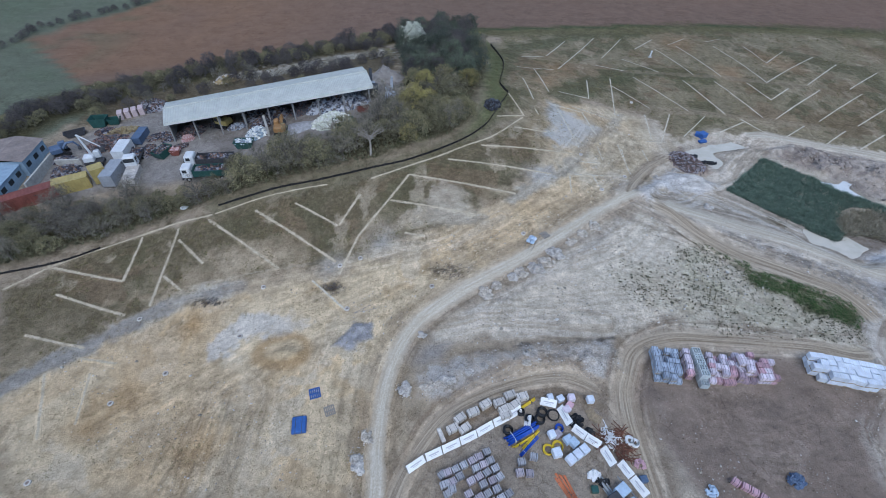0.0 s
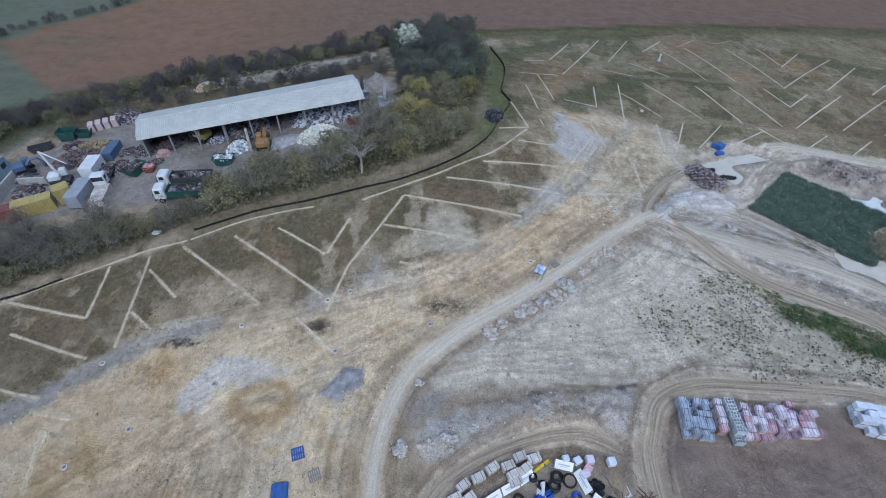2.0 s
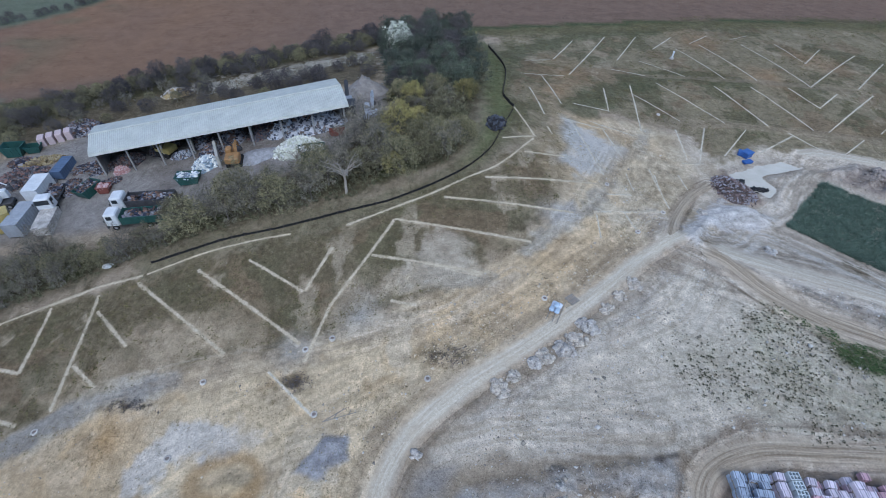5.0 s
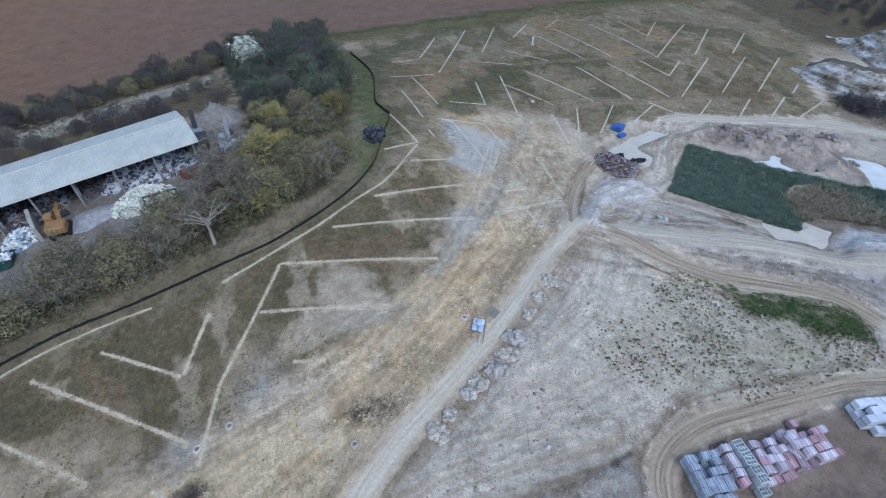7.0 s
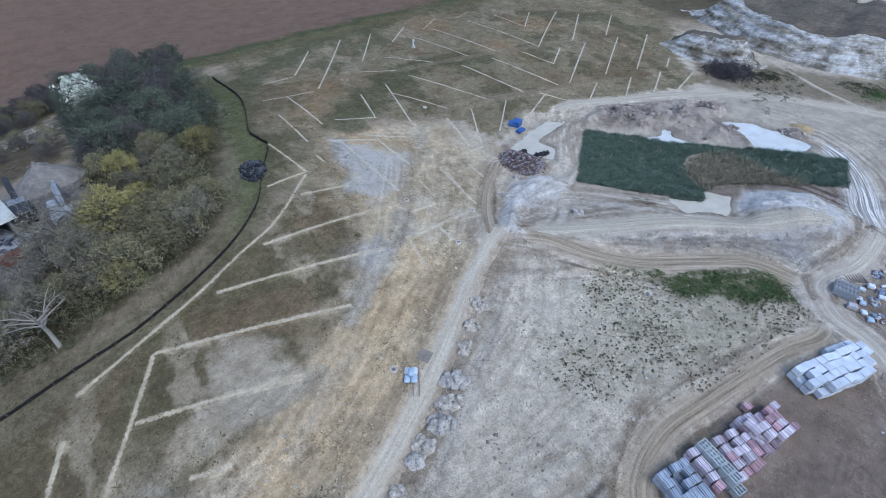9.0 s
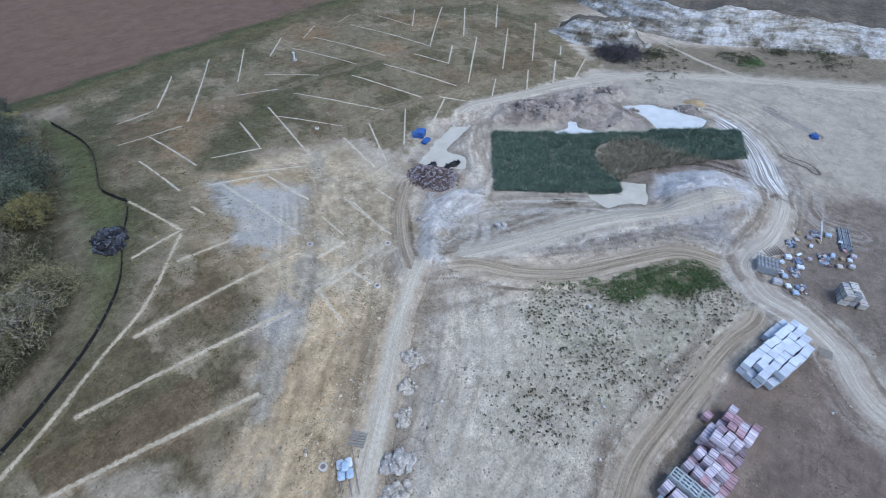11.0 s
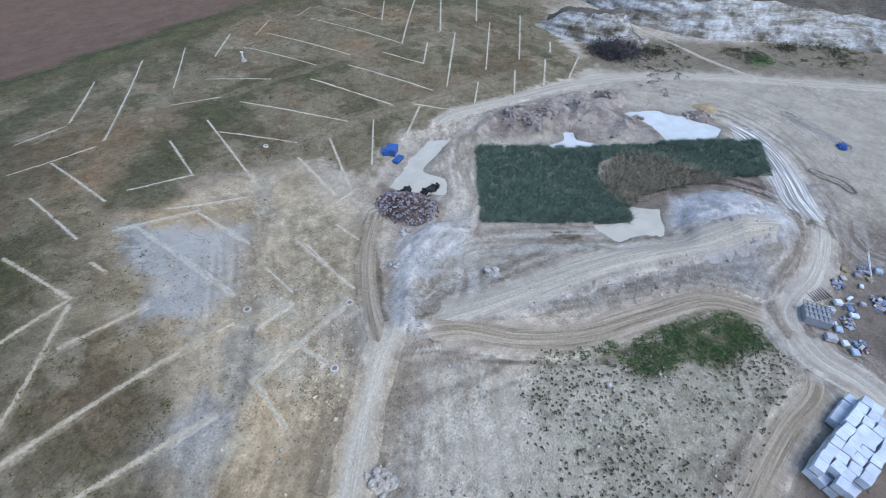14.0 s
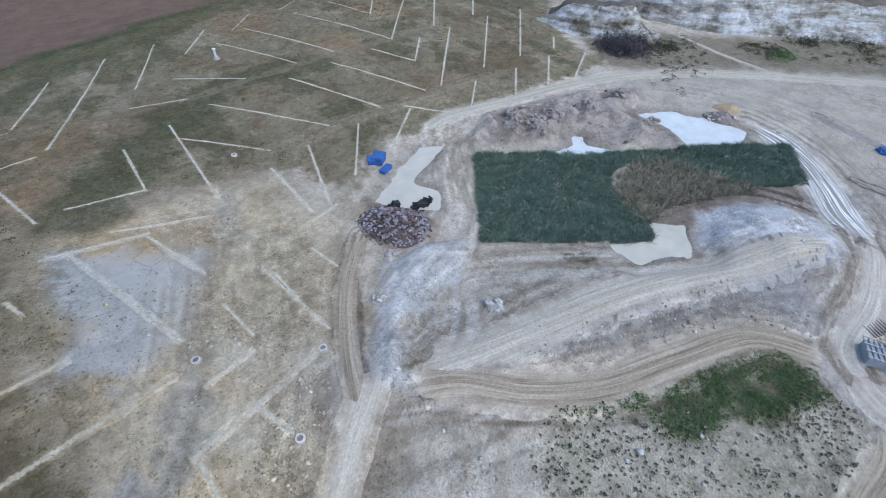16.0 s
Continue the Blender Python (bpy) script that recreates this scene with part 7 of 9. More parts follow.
lorry(-47.2, 77.0, 8, WHITE, DARKSTEEL, SCRAP_DARK, "white-cabbed tipper lorry with a dark body", 9.2)
lorry(-46.9, 73.6, 9, WHITE, TEAL_PAINT, SCRAP_DARK, "white-cabbed lorry with a dark green skip body", 8.6)
lorry(-65.2, 80.6, 104, WHITE, DARKSTEEL, SCRAP_DARK, "dark flat-bed lorry beside the white cabin", 6.8, True)


def digger(x, y, turn, body, label, reach=1.0):
    """A tracked excavator, its arm along +x."""
    ob = thing("excavator", x, y, turn, label, "excavator")
    for b in (-1, 1):
        t = part("track", Shape().box(0, b * 1.0, 0.45, 3.2, 0.55, 0.85, edge=0.25), RUBBER, ob)
        pads = Shape()
        for i in range(10):
            pads.box(-1.35 + i * 0.3, b * 1.0, 0.89, 0.12, 0.6, 0.05)
        tagged(part("track_pad", pads, DARKSTEEL, t), kind="stuff")
    part("turntable", Shape().tube([(0, 0, 0.7), (0, 0, 1.0)], 0.7, 14), DARKSTEEL, ob)
    part("engine_house", Shape().box(-0.7, 0, 1.55, 2.1, 2.3, 1.1, edge=0.15), body, ob)
    c = part("cab", Shape().box(0.75, 0.65, 1.85, 1.3, 0.95, 1.7, edge=0.12), body, ob)
    part("window", Shape().box(1.38, 0.65, 2.1, 0.06, 0.75, 0.9), GLASS_DARK, c)
    part("window", Shape().box(0.75, 1.11, 2.1, 0.9, 0.06, 0.8), GLASS_DARK, c)
    part("boom", Shape().tube([(0.6, -0.25, 1.5), (2.2 * reach, -0.25, 3.6 * reach), (4.0 * reach, -0.25, 3.4 * reach)], [0.28, 0.32, 0.2], 4), body, ob)
    part("stick", Shape().tube([(3.8 * reach, -0.25, 3.6 * reach), (4.8 * reach, -0.25, 1.2)], [0.22, 0.15], 4), body, ob)
    part("ram", Shape().tube([(0.9, -0.25, 1.4), (2.3 * reach, -0.25, 3.1 * reach)], 0.07, 6), STEEL, ob)
    part("bucket", Shape().box(4.7 * reach, -0.25, 0.85, 0.7, 1.0, 0.75, edge=0.12, taper=0.7), DARKSTEEL, ob)
    return ob


digger(-34.5, 84.5, 100, plain("orange_machine_paint", (0.3, 0.17, 0.07), 0.5, vary=0.25, grain=1, fine=9, bump=0.004), "orange excavator working at the shed", 0.75)
digger(-12.3, 92.9, 95, GREY_PAINT, "pale grey excavator at the gravel heap")
digger(-49.4, 90.7, 160, YELLOW_PAINT, "yellow excavator parked inside the shed", 0.7)
digger(-82.0, 82.4, 40, BLUE_PAINT, "blue handling machine in the yard", 0.7)


def grab_crane(x, y, turn):
    ob = thing("scrap_handler", x, y, turn, "white scrap handling crane with a folded boom", "crane")
    for px in (-1.2, 1.2):
        for b in (-1, 1):
            wheel(ob, px, b * 1.0, 0.5, 0.35)
    part("chassis", Shape().box(0, 0, 0.9, 3.6, 1.8, 0.5, edge=0.08), DARKSTEEL, ob)
    part("engine_house", Shape().box(-0.6, 0, 1.8, 2.0, 2.0, 1.1, edge=0.15), WHITE, ob)
    part("cab", Shape().box(0.9, 0.6, 2.2, 1.1, 0.9, 1.5, edge=0.1), WHITE, ob)
    part("boom", Shape().tube([(0.2, 0, 1.8), (-0.6, 0.0, 7.2)], [0.28, 0.18], 4), WHITE, ob)
    part("stick", Shape().tube([(-0.6, 0, 7.2), (2.4, 0, 4.0)], [0.18, 0.12], 4), WHITE, ob)
    part("grab", Shape().stone(2.5, 0, 3.4, 0.5, 0.5, 0.6, random.Random(1)), DARKSTEEL, ob)


grab_crane(-73.4, 79.6, 20)
# screening machine at the shed's end
ob = thing("screening_machine", -16.9, 96.5, 100, "dark tracked screening machine at the shed's end", "machine")
part("hopper", Shape().box(-1.6, 0, 2.0, 2.2, 2.2, 1.4, edge=0.08, taper=1.25), DARKSTEEL, ob)
part("body", Shape().box(0.3, 0, 1.5, 3.6, 1.8, 1.3, edge=0.1), GREY_PAINT, ob)
part("conveyor", Shape().tube([(1.5, 0, 1.6), (5.0, 0, 3.6)], 0.35, 4), DARKSTEEL, ob)
for b in (-1, 1):
    part("track", Shape().box(0, b * 0.9, 0.45, 3.4, 0.5, 0.85, edge=0.25), RUBBER, ob)
lone("concrete_wall", Shape().box(0, 0, 1.1, 5.2, 0.5, 2.4, edge=0.06), CONCRETE, -38.2, 86.5, 115, "grey concrete block wall beside the excavator", "wall")
lone("concrete_wall", Shape().box(0, 0, 0.9, 12.6, 0.4, 2.2, edge=0.06), CONCRETE, -82.2, 76.2, 99, "long pale concrete panel wall in the yard", "wall")
lone("concrete_wall", Shape().box(0, 0, 0.6, 5.0, 0.4, 1.4, edge=0.06), CONCRETE, -79.0, 79.4, 8, "low pale concrete bay wall in the yard", "wall")
for i, (px, py) in enumerate(((-60.2, 76.2), (-59.2, 76.8), (-58.2, 77.4), (-57.2, 78.0))):
    pack = thing("wrapped_pack", px * 1.2727, py * 1.2727, 28, "pink-wrapped stacked pack at the back of the yard", "pack", "pink packs behind the yard")
    part("pack_body", Shape().box(0, 0, 0.9, 1.1, 2.0, 1.7, edge=0.06), SCRAP_PINK, pack)
    part("pallet", Shape().box(0, 0, 0.03, 1.1, 2.0, 0.14), PALE_WOOD, pack)


def yard_building(x, y, turn, sx, sy, high, wall, roof, label):
    ob = thing("yard_building", x, y, turn, label, "building")
    for a in (-1, 1):
        w = part("wall", Shape().box(a * (sx / 2 - 0.1), 0, high / 2 - 0.2, 0.2, sy, high + 0.4), wall, ob)
        w2 = part("wall", Shape().box(0, a * (sy / 2 - 0.1), high / 2 - 0.2, sx - 0.4, 0.2, high + 0.4), wall, ob)
        for k in range(3):
            win = part("window", Shape().box(a * sx / 2, -sy / 3 + k * sy / 3, high * 0.55, 0.06, 1.4, 1.0, edge=0.02), GLASS_DARK, w)
    s = Shape()
    n = int(sy / 0.4) * 2
    co = []
    for i in range(n + 1):
        q = -sy / 2 - 0.3 + (sy + 0.6) * i / n
        co += [(-sx / 2 - 0.3, q, high + (0.04 if i % 2 else 0)), (0, q, high + sx * 0.09 + (0.04 if i % 2 else 0)), (sx / 2 + 0.3, q, high + (0.04 if i % 2 else 0))]
    s.put(co, [(3 * i + j, 3 * i + j + 1, 3 * i + j + 4, 3 * i + j + 3) for i in range(n) for j in range(2)])
    part("roof", s, roof, ob, "ribbed sheet roof")


yard_building(-88.4, 70.2, 9, 8.0, 8.0, 3.0, BLUE_ROOF, BLUE_ROOF, "low workshop with a blue-grey sheet roof")
yard_building(-89.4, 78.6, 9, 9.0, 8.4, 3.2, BLUE_ROOF, BROWN_ROOF, "low workshop with a brown-grey sheet roof")


# ---- silt fence ----
FABRIC = plain("black_fence_fabric", (0.022, 0.022, 0.025), 0.75, vary=0.4, grain=2, fine=15, bump=0.02)
POSTWOOD = plain("fence_post_wood", (0.14, 0.12, 0.1), 0.9, vary=0.3, grain=4, fine=30, bump=0.01)


def silt_fence(line, seed):
    pts = smooth_line(line, 1.7)
    ob = thing("silt_fence", pts[0][0], pts[0][1], 0, "sagging black fabric silt fence on wooden posts", "fence")
    o = ob.matrix_basis.translation
    rr = random.Random(seed)
    post = Shape().box(0, 0, 0.3, 0.08, 0.08, 0.95).mesh("post", POSTWOOD)
    tops = []
    for x, y in pts:
        z = ground_z(x, y)
        p = part("post", post, None, ob)
        p.matrix_basis = pose(x - o.x, y - o.y, z - o.z, rr.uniform(-7, 7), rr.uniform(-7, 7), rr.uniform(0, 90))
        tops.append(Vector((x, y, z)) - o)
    for a, b in zip(tops[:-1], tops[1:]):
        f = Shape()
        co = []
        d = (b - a)
        side = Vector((-d.y, d.x, 0)).normalized()
        for i in range(6):
            u = i / 5
            p = a + d * u
            sag = rr.uniform(0.0, 0.12) + 0.12 * math.sin(math.pi * u)
            bulge = side * (0.18 * math.sin(math.pi * u) + rr.uniform(-0.04, 0.04))
            co += [tuple(p + side * 0.12), tuple(p + bulge * 0.5 + Vector((0, 0, 0.28))), tuple(p + bulge * 0.25 + Vector((0, 0, 0.66 - sag)))]
        f.put(co, [(3 * i + j, 3 * i + 3 + j, 3 * i + 4 + j, 3 * i + 1 + j) for i in range(5) for j in range(2)])
        part("fabric_panel", f, FABRIC, ob)


silt_fence(FENCE_LONG, 3)
silt_fence(FENCE, 4)
heap("fence_fabric_heap", 9.7, 93.7, 1.6, 2.6, 0.5, -20, many("crumpled_black_fabric", [(0.02, 0.02, 0.025), (0.06, 0.065, 0.08), (0.1, 0.11, 0.13), (0.03, 0.03, 0.03)]), 120, 0.6, 401, "crumpled heap of black fence fabric on grass", "fabric heap", base=FABRIC)

heap("sand_heap", 105.5, 65.8, 2.3, 1.3, 1.0, 120, GREY_GRAVEL, 0, 0.3, 411, "small yellowish sand heap at the pool's edge", "sand heap", base=plain("yellow_sand", (0.4, 0.31, 0.18), 0.95, vary=0.3, grain=1.5, fine=8, bump=0.1))


# ---- stacked building material ----
WHITE_PACK = plain("white_pack_wrap", (0.6, 0.65, 0.73), 0.45, vary=0.2, grain=1.2, fine=9, bump=0.01, per_object=0.16)
BLUE_PACK = plain("blue_grey_bricks", (0.33, 0.38, 0.46), 0.75, vary=0.3, grain=2.0, fine=14, bump=0.02, per_object=0.2)
GREY_PACK = plain("grey_blocks", (0.36, 0.36, 0.38), 0.8, vary=0.3, grain=2.0, fine=14, bump=0.02, per_object=0.3)
LILAC_PACK = plain("lilac_grey_bricks", (0.4, 0.36, 0.39), 0.8, vary=0.3, grain=2.0, fine=14, bump=0.02, per_object=0.25)
PINK_PACK = plain("pink_red_bricks", (0.5, 0.32, 0.36), 0.75, vary=0.3, grain=2.0, fine=14, bump=0.02, per_object=0.25)
BROWN_PACK = plain("brown_bricks", (0.34, 0.26, 0.3), 0.75, vary=0.3, grain=2.0, fine=14, bump=0.02, per_object=0.25)
PALE_PINK = plain("wrapped_pink_bricks", (0.62, 0.56, 0.63), 0.6, vary=0.25, grain=2.0, fine=14, bump=0.02, per_object=0.2)
KERB = plain("sawn_pale_kerbs", (0.53, 0.5, 0.46), 0.85, vary=0.3, grain=2.0, fine=14, bump=0.02, per_object=0.15)
STRAP = plain("dark_strap", (0.05, 0.06, 0.08), 0.5, vary=0.2, grain=3, fine=20, bump=0.0)
PALLET = plain("pallet_wood", (0.33, 0.26, 0.17), 0.9, vary=0.3, grain=3, fine=25, bump=0.01)


def pack_kind(name, mat, sx, sy, high, label, category, courses=5, gap=0.02):
    """Meshes of one banded pack on its pallet: the courses are set back a little at each joint."""
    body = Shape()
    rings = []
    for i in range(courses):
        z0, z1 = 0.14 + high * i / courses, 0.14 + high * (i + 1) / courses
        rings += [(z0, gap), (z0 + 0.012, 0.0), (z1 - 0.012, 0.0)]
    rings += [(0.14 + high, 0.015)]
    co = []
    for z, k in rings:
        ax, ay = sx / 2 - k - 0.01, sy / 2 - k
        co += [(-ax, -ay, z), (-0.02, -ay, z), (0, -ay + 0.03, z), (0.02, -ay, z), (ax, -ay, z), (ax, ay, z), (0.02, ay, z), (0, ay - 0.03, z), (-0.02, ay, z), (-ax, ay, z)]
    n = len(rings)
    faces = [(10 * r + k, 10 * r + (k + 1) % 10, 10 * r + 10 + (k + 1) % 10, 10 * r + 10 + k) for r in range(n - 1) for k in range(10)]
    top = 10 * (n - 1)
    co += [(0, -sy / 2 + 0.06, 0.14 + high - 0.03), (0, sy / 2 - 0.06, 0.14 + high - 0.03)]
    faces += [(top, top + 1, top + 10, top + 11, top + 8, top + 9), (top + 3, top + 4, top + 5, top + 6, top + 11, top + 10), (top + 1, top + 2, top + 10), (top + 2, top + 3, top + 10), (top + 6, top + 7, top + 11), (top + 7, top + 8, top + 11)]
    body.put(co, faces)
    straps = []
    band = WHITE if mat is WHITE_PACK else STRAP
    for a in (-0.28, 0.28):
        s = Shape()
        s.box(a * sx, 0, 0.14 + high + 0.004, 0.05, sy + 0.02, 0.012)
        for b in (-1, 1):
            s.box(a * sx, b * (sy / 2 + 0.006), 0.14 + high / 2, 0.05, 0.012, high)
        straps.append(s.mesh("strap", band))
    h = sy / 2
    rim = [(-h, 0), (-h + 0.1, 0), (-h + 0.1, 0.11), (-0.05, 0.11), (-0.05, 0), (0.05, 0), (0.05, 0.11), (h - 0.1, 0.11), (h - 0.1, 0), (h, 0), (h, 0.138), (-h, 0.138)]
    n = len(rim)
    pal = Shape().put([(q * sx / 2, u, v) for q in (-1, 1) for u, v in rim], [tuple(range(n - 1, -1, -1)), tuple(range(n, 2 * n))] + [(i, (i + 1) % n, n + (i + 1) % n, n + i) for i in range(n)])
    return dict(name=name, body=body.mesh("pack_body", mat), straps=straps, pallet=pal.mesh("pallet", PALLET), label=label, category=category, size=(sx, sy, high + 0.14))


def set_pack(kind, x, y, turn, level, rr, group):
    ob = thing(kind["name"], x, y, turn + rr.uniform(-8, 8), kind["label"], kind["category"], group, lift=level * kind["size"][2])
    part("pack_body", kind["body"], None, ob)
    for s in kind["straps"]:
        part("strap", s, None, ob)
    part("pallet", kind["pallet"], None, ob)
    return ob


blue_pack = pack_kind("brick_pack", BLUE_PACK, 0.82, 0.72, 0.66, "banded pack of blue-grey bricks in a stack", "brick pack")
pink_pack = pack_kind("brick_pack", PINK_PACK, 0.82, 0.72, 0.66, "banded pack of red bricks in a stack", "brick pack")
pale_pack = pack_kind("brick_pack", PALE_PINK, 0.82, 0.72, 0.66, "plastic-wrapped pack of pink bricks in a stack", "brick pack")
brown_pack = pack_kind("brick_pack", BROWN_PACK, 0.82, 0.72, 0.66, "banded pack of brown bricks in a stack", "brick pack")
white_pack = pack_kind("block_pack", WHITE_PACK, 1.0, 0.82, 0.8, "white-wrapped pack of blocks in a stack", "block pack", 3)
grey_pack = pack_kind("block_pack", GREY_PACK, 0.9, 0.75, 0.75, "banded pack of grey blocks on the ground", "block pack", 4)
lilac_pack = pack_kind("block_pack", LILAC_PACK, 0.9, 0.75, 0.75, "banded pack of lilac-grey blocks on the ground", "block pack", 4)
kerb_pack = pack_kind("kerb_pack", KERB, 1.5, 0.9, 0.8, "banded pack of pale stone kerbs on bearers", "kerb pack", 4)


def stack(kinds, x0, y0, turn, cols, rows, layers, seed, group, sx=0.88, sy=0.77, miss=0.1, area=None, inset=0.0):
    """Packs row by row; upper layers are smaller."""
    rr = random.Random(seed)
    c, s = math.cos(radians(turn)), math.sin(radians(turn))
    for j in range(rows):
        for i in range(cols):
            u, v = (i + 0.5) * sx, (j + 0.5) * sy
            x, y = x0 + u * c - v * s, y0 + u * s + v * c
            if area and within(area, np.array([x]), np.array([y]))[0] < 0.2:
                continue
            n = layers
            if area and inset and within(area, np.array([x]), np.array([y]))[0] < inset:
                n = max(1, layers - 1)
            if rr.random() < miss:
                n -= 1
            if not area and (j == 0 and rr.random() < 0.5):
                n = max(1, n - 1)
            kind = rr.choice(kinds)
            x, y = x + rr.uniform(-0.08, 0.08), y + rr.uniform(-0.08, 0.08)
            for k in range(max(n, 0)):
                set_pack(kind, x, y, turn, k, rr, group)


BRICKS = "brick stacks beside the muddy lot"
stack([blue_pack], 28.9, 32.0, -5, 4, 6, 2, 1, BRICKS, miss=0.2)
stack([pink_pack, pale_pack, pale_pack], 33.3, 32.6, -5, 1, 5, 2, 2, BRICKS)
stack([pink_pack, pale_pack, pale_pack], 36.3, 32.1, -5, 4, 5, 2, 4, BRICKS, miss=0.18)
stack([brown_pack, pale_pack], 40.0, 32.3, -5, 3, 5, 2, 5, BRICKS, miss=0.18)
stack([pale_pack], 40.3, 33.1, -5, 2, 3, 3, 15, BRICKS, miss=0.2)
stack([pink_pack, pale_pack], 42.8, 32.4, -5, 3, 4, 2, 6, BRICKS, miss=0.25)
stack([pink_pack], 43.0, 36.0, -5, 2, 1, 1, 7, BRICKS)
BLOCKS = [(50.2, 36.9), (57.4, 35.9), (61.2, 35.6), (61.2, 32.3), (58.2, 31.4), (56.2, 31.6), (53.5, 31.8), (50.0, 34.2)]
stack([white_pack], 49.0, 32.4, -11, 14, 7, 2, 8, "white block stack by the haul road", 1.05, 0.88, 0.03, BLOCKS, 0.5)

# packs of slotted lintel frames
FRAME_GREY = plain("grey_green_concrete_frames", (0.45, 0.5, 0.52), 0.75, vary=0.2, grain=2, fine=14, bump=0.01, per_object=0.15)
slot = Shape()
for i in range(4):
    slot.box(-0.5 + i * 0.333, 0, 0.5, 0.1, 0.8, 0.9, edge=0.01)
for b in (-1, 0, 1):
    slot.box(0, b * 0.36, 0.5, 1.1, 0.07, 0.86)
slot_mesh = slot.mesh("slotted_frame", FRAME_GREY)
rr = random.Random(5)
for j in range(6):
    for k in range(2 if j > 0 else 1):
        f = thing("slotted_pack", 35.4 - 0.03 * j, 31.8 + 0.84 * j, -5 + rr.uniform(-4, 4), "pack of slotted grey frames with dark gaps", "frame pack", "slotted frame packs", lift=k * 0.97)
        part("slotted_frame", slot_mesh, None, f)
        part("pallet", blue_pack["pallet"], None, f)

STORE = "block packs in the pipe store"
GREY_AREA = [(-0.6, 19.3), (4.7, 22.5), (7.8, 24.2), (9.6, 21.1), (9.3, 17.0), (3.0, 16.2)]
stack([grey_pack, grey_pack, lilac_pack], 0.0, 13.0, 27, 10, 8, 1, 9, STORE, 1.02, 1.02, 0.16, GREY_AREA)
for px0, py0, tt in ((10.2, 21.3, 15), (9.9, 20.1, 10), (11.0, 20.0, 5), (11.7, 21.9, -10), (0.8, 19.9, 40), (1.4, 18.9, 30), (2.0, 18.3, 20)):
    set_pack(random.Random(int(px0 * 10)).choice((grey_pack, lilac_pack)), px0, py0, tt, 0, rr, STORE)
for kx, ky, tt in ((2.0, 25.3, 32), (2.9, 26.6, 32), (3.5, 25.3, 32), (4.6, 27.4, 30), (6.2, 28.4, 28), (8.0, 28.6, 26), (8.6, 27.7, 26), (9.4, 29.6, 28), (11.0, 29.4, 26), (9.9, 28.3, 28), (8.7, 27.0, 28)):
    set_pack(kerb_pack, kx, ky, tt, 0, rr, "kerb packs along the store track")
lone("kerb_stone", Shape().box(0, 0, 0.25, 0.5, 1.9, 0.5, edge=0.05), KERB, 0.6, 24.6, 25, "long pale stone slab beside the kerb packs", "stone slab")


# ---- pipe store: banner fence, pipes, coils, boxes ----
SHEET = plain("white_banner_sheet", (0.74, 0.75, 0.74), 0.6, vary=0.1, grain=1.2, fine=8, bump=0.01)
PRINT = plain("grey_print", (0.45, 0.46, 0.5), 0.7, vary=0.1, grain=2, fine=10, bump=0.0)
BLUE_PIPE = plain("blue_plastic_pipe", (0.02, 0.07, 0.38), 0.4, vary=0.15, grain=2, fine=12, bump=0.0)
YELLOW_PIPE = plain("yellow_plastic_pipe", (0.62, 0.45, 0.03), 0.4, vary=0.15, grain=2, fine=12, bump=0.0)
BLACK_PIPE = plain("black_plastic_pipe", (0.015, 0.016, 0.018), 0.4, vary=0.15, grain=2, fine=12, bump=0.0)
ORANGE_PIPE = plain("orange_clay_pipe", (0.48, 0.16, 0.07), 0.5, vary=0.15, grain=2, fine=12, bump=0.0)
GREY_PIPE = plain("grey_plastic_pipe", (0.25, 0.27, 0.29), 0.4, vary=0.15, grain=2, fine=12, bump=0.0)
WHITE_PIPE = plain("white_plastic_fittings", (0.7, 0.71, 0.72), 0.45, vary=0.15, grain=2, fine=12, bump=0.0)
RUST = plain("rusty_mesh_steel", (0.16, 0.075, 0.05), 0.85, vary=0.3, grain=2, fine=12, bump=0.01)
BLUE_SHEET = plain("blue_tarpaulin", (0.045, 0.115, 0.34), 0.5, vary=0.25, grain=1.5, fine=8, bump=0.03)
PALE_BLUE = plain("pale_blue_wrap", (0.4, 0.5, 0.62), 0.5, vary=0.2, grain=1.5, fine=8, bump=0.02)


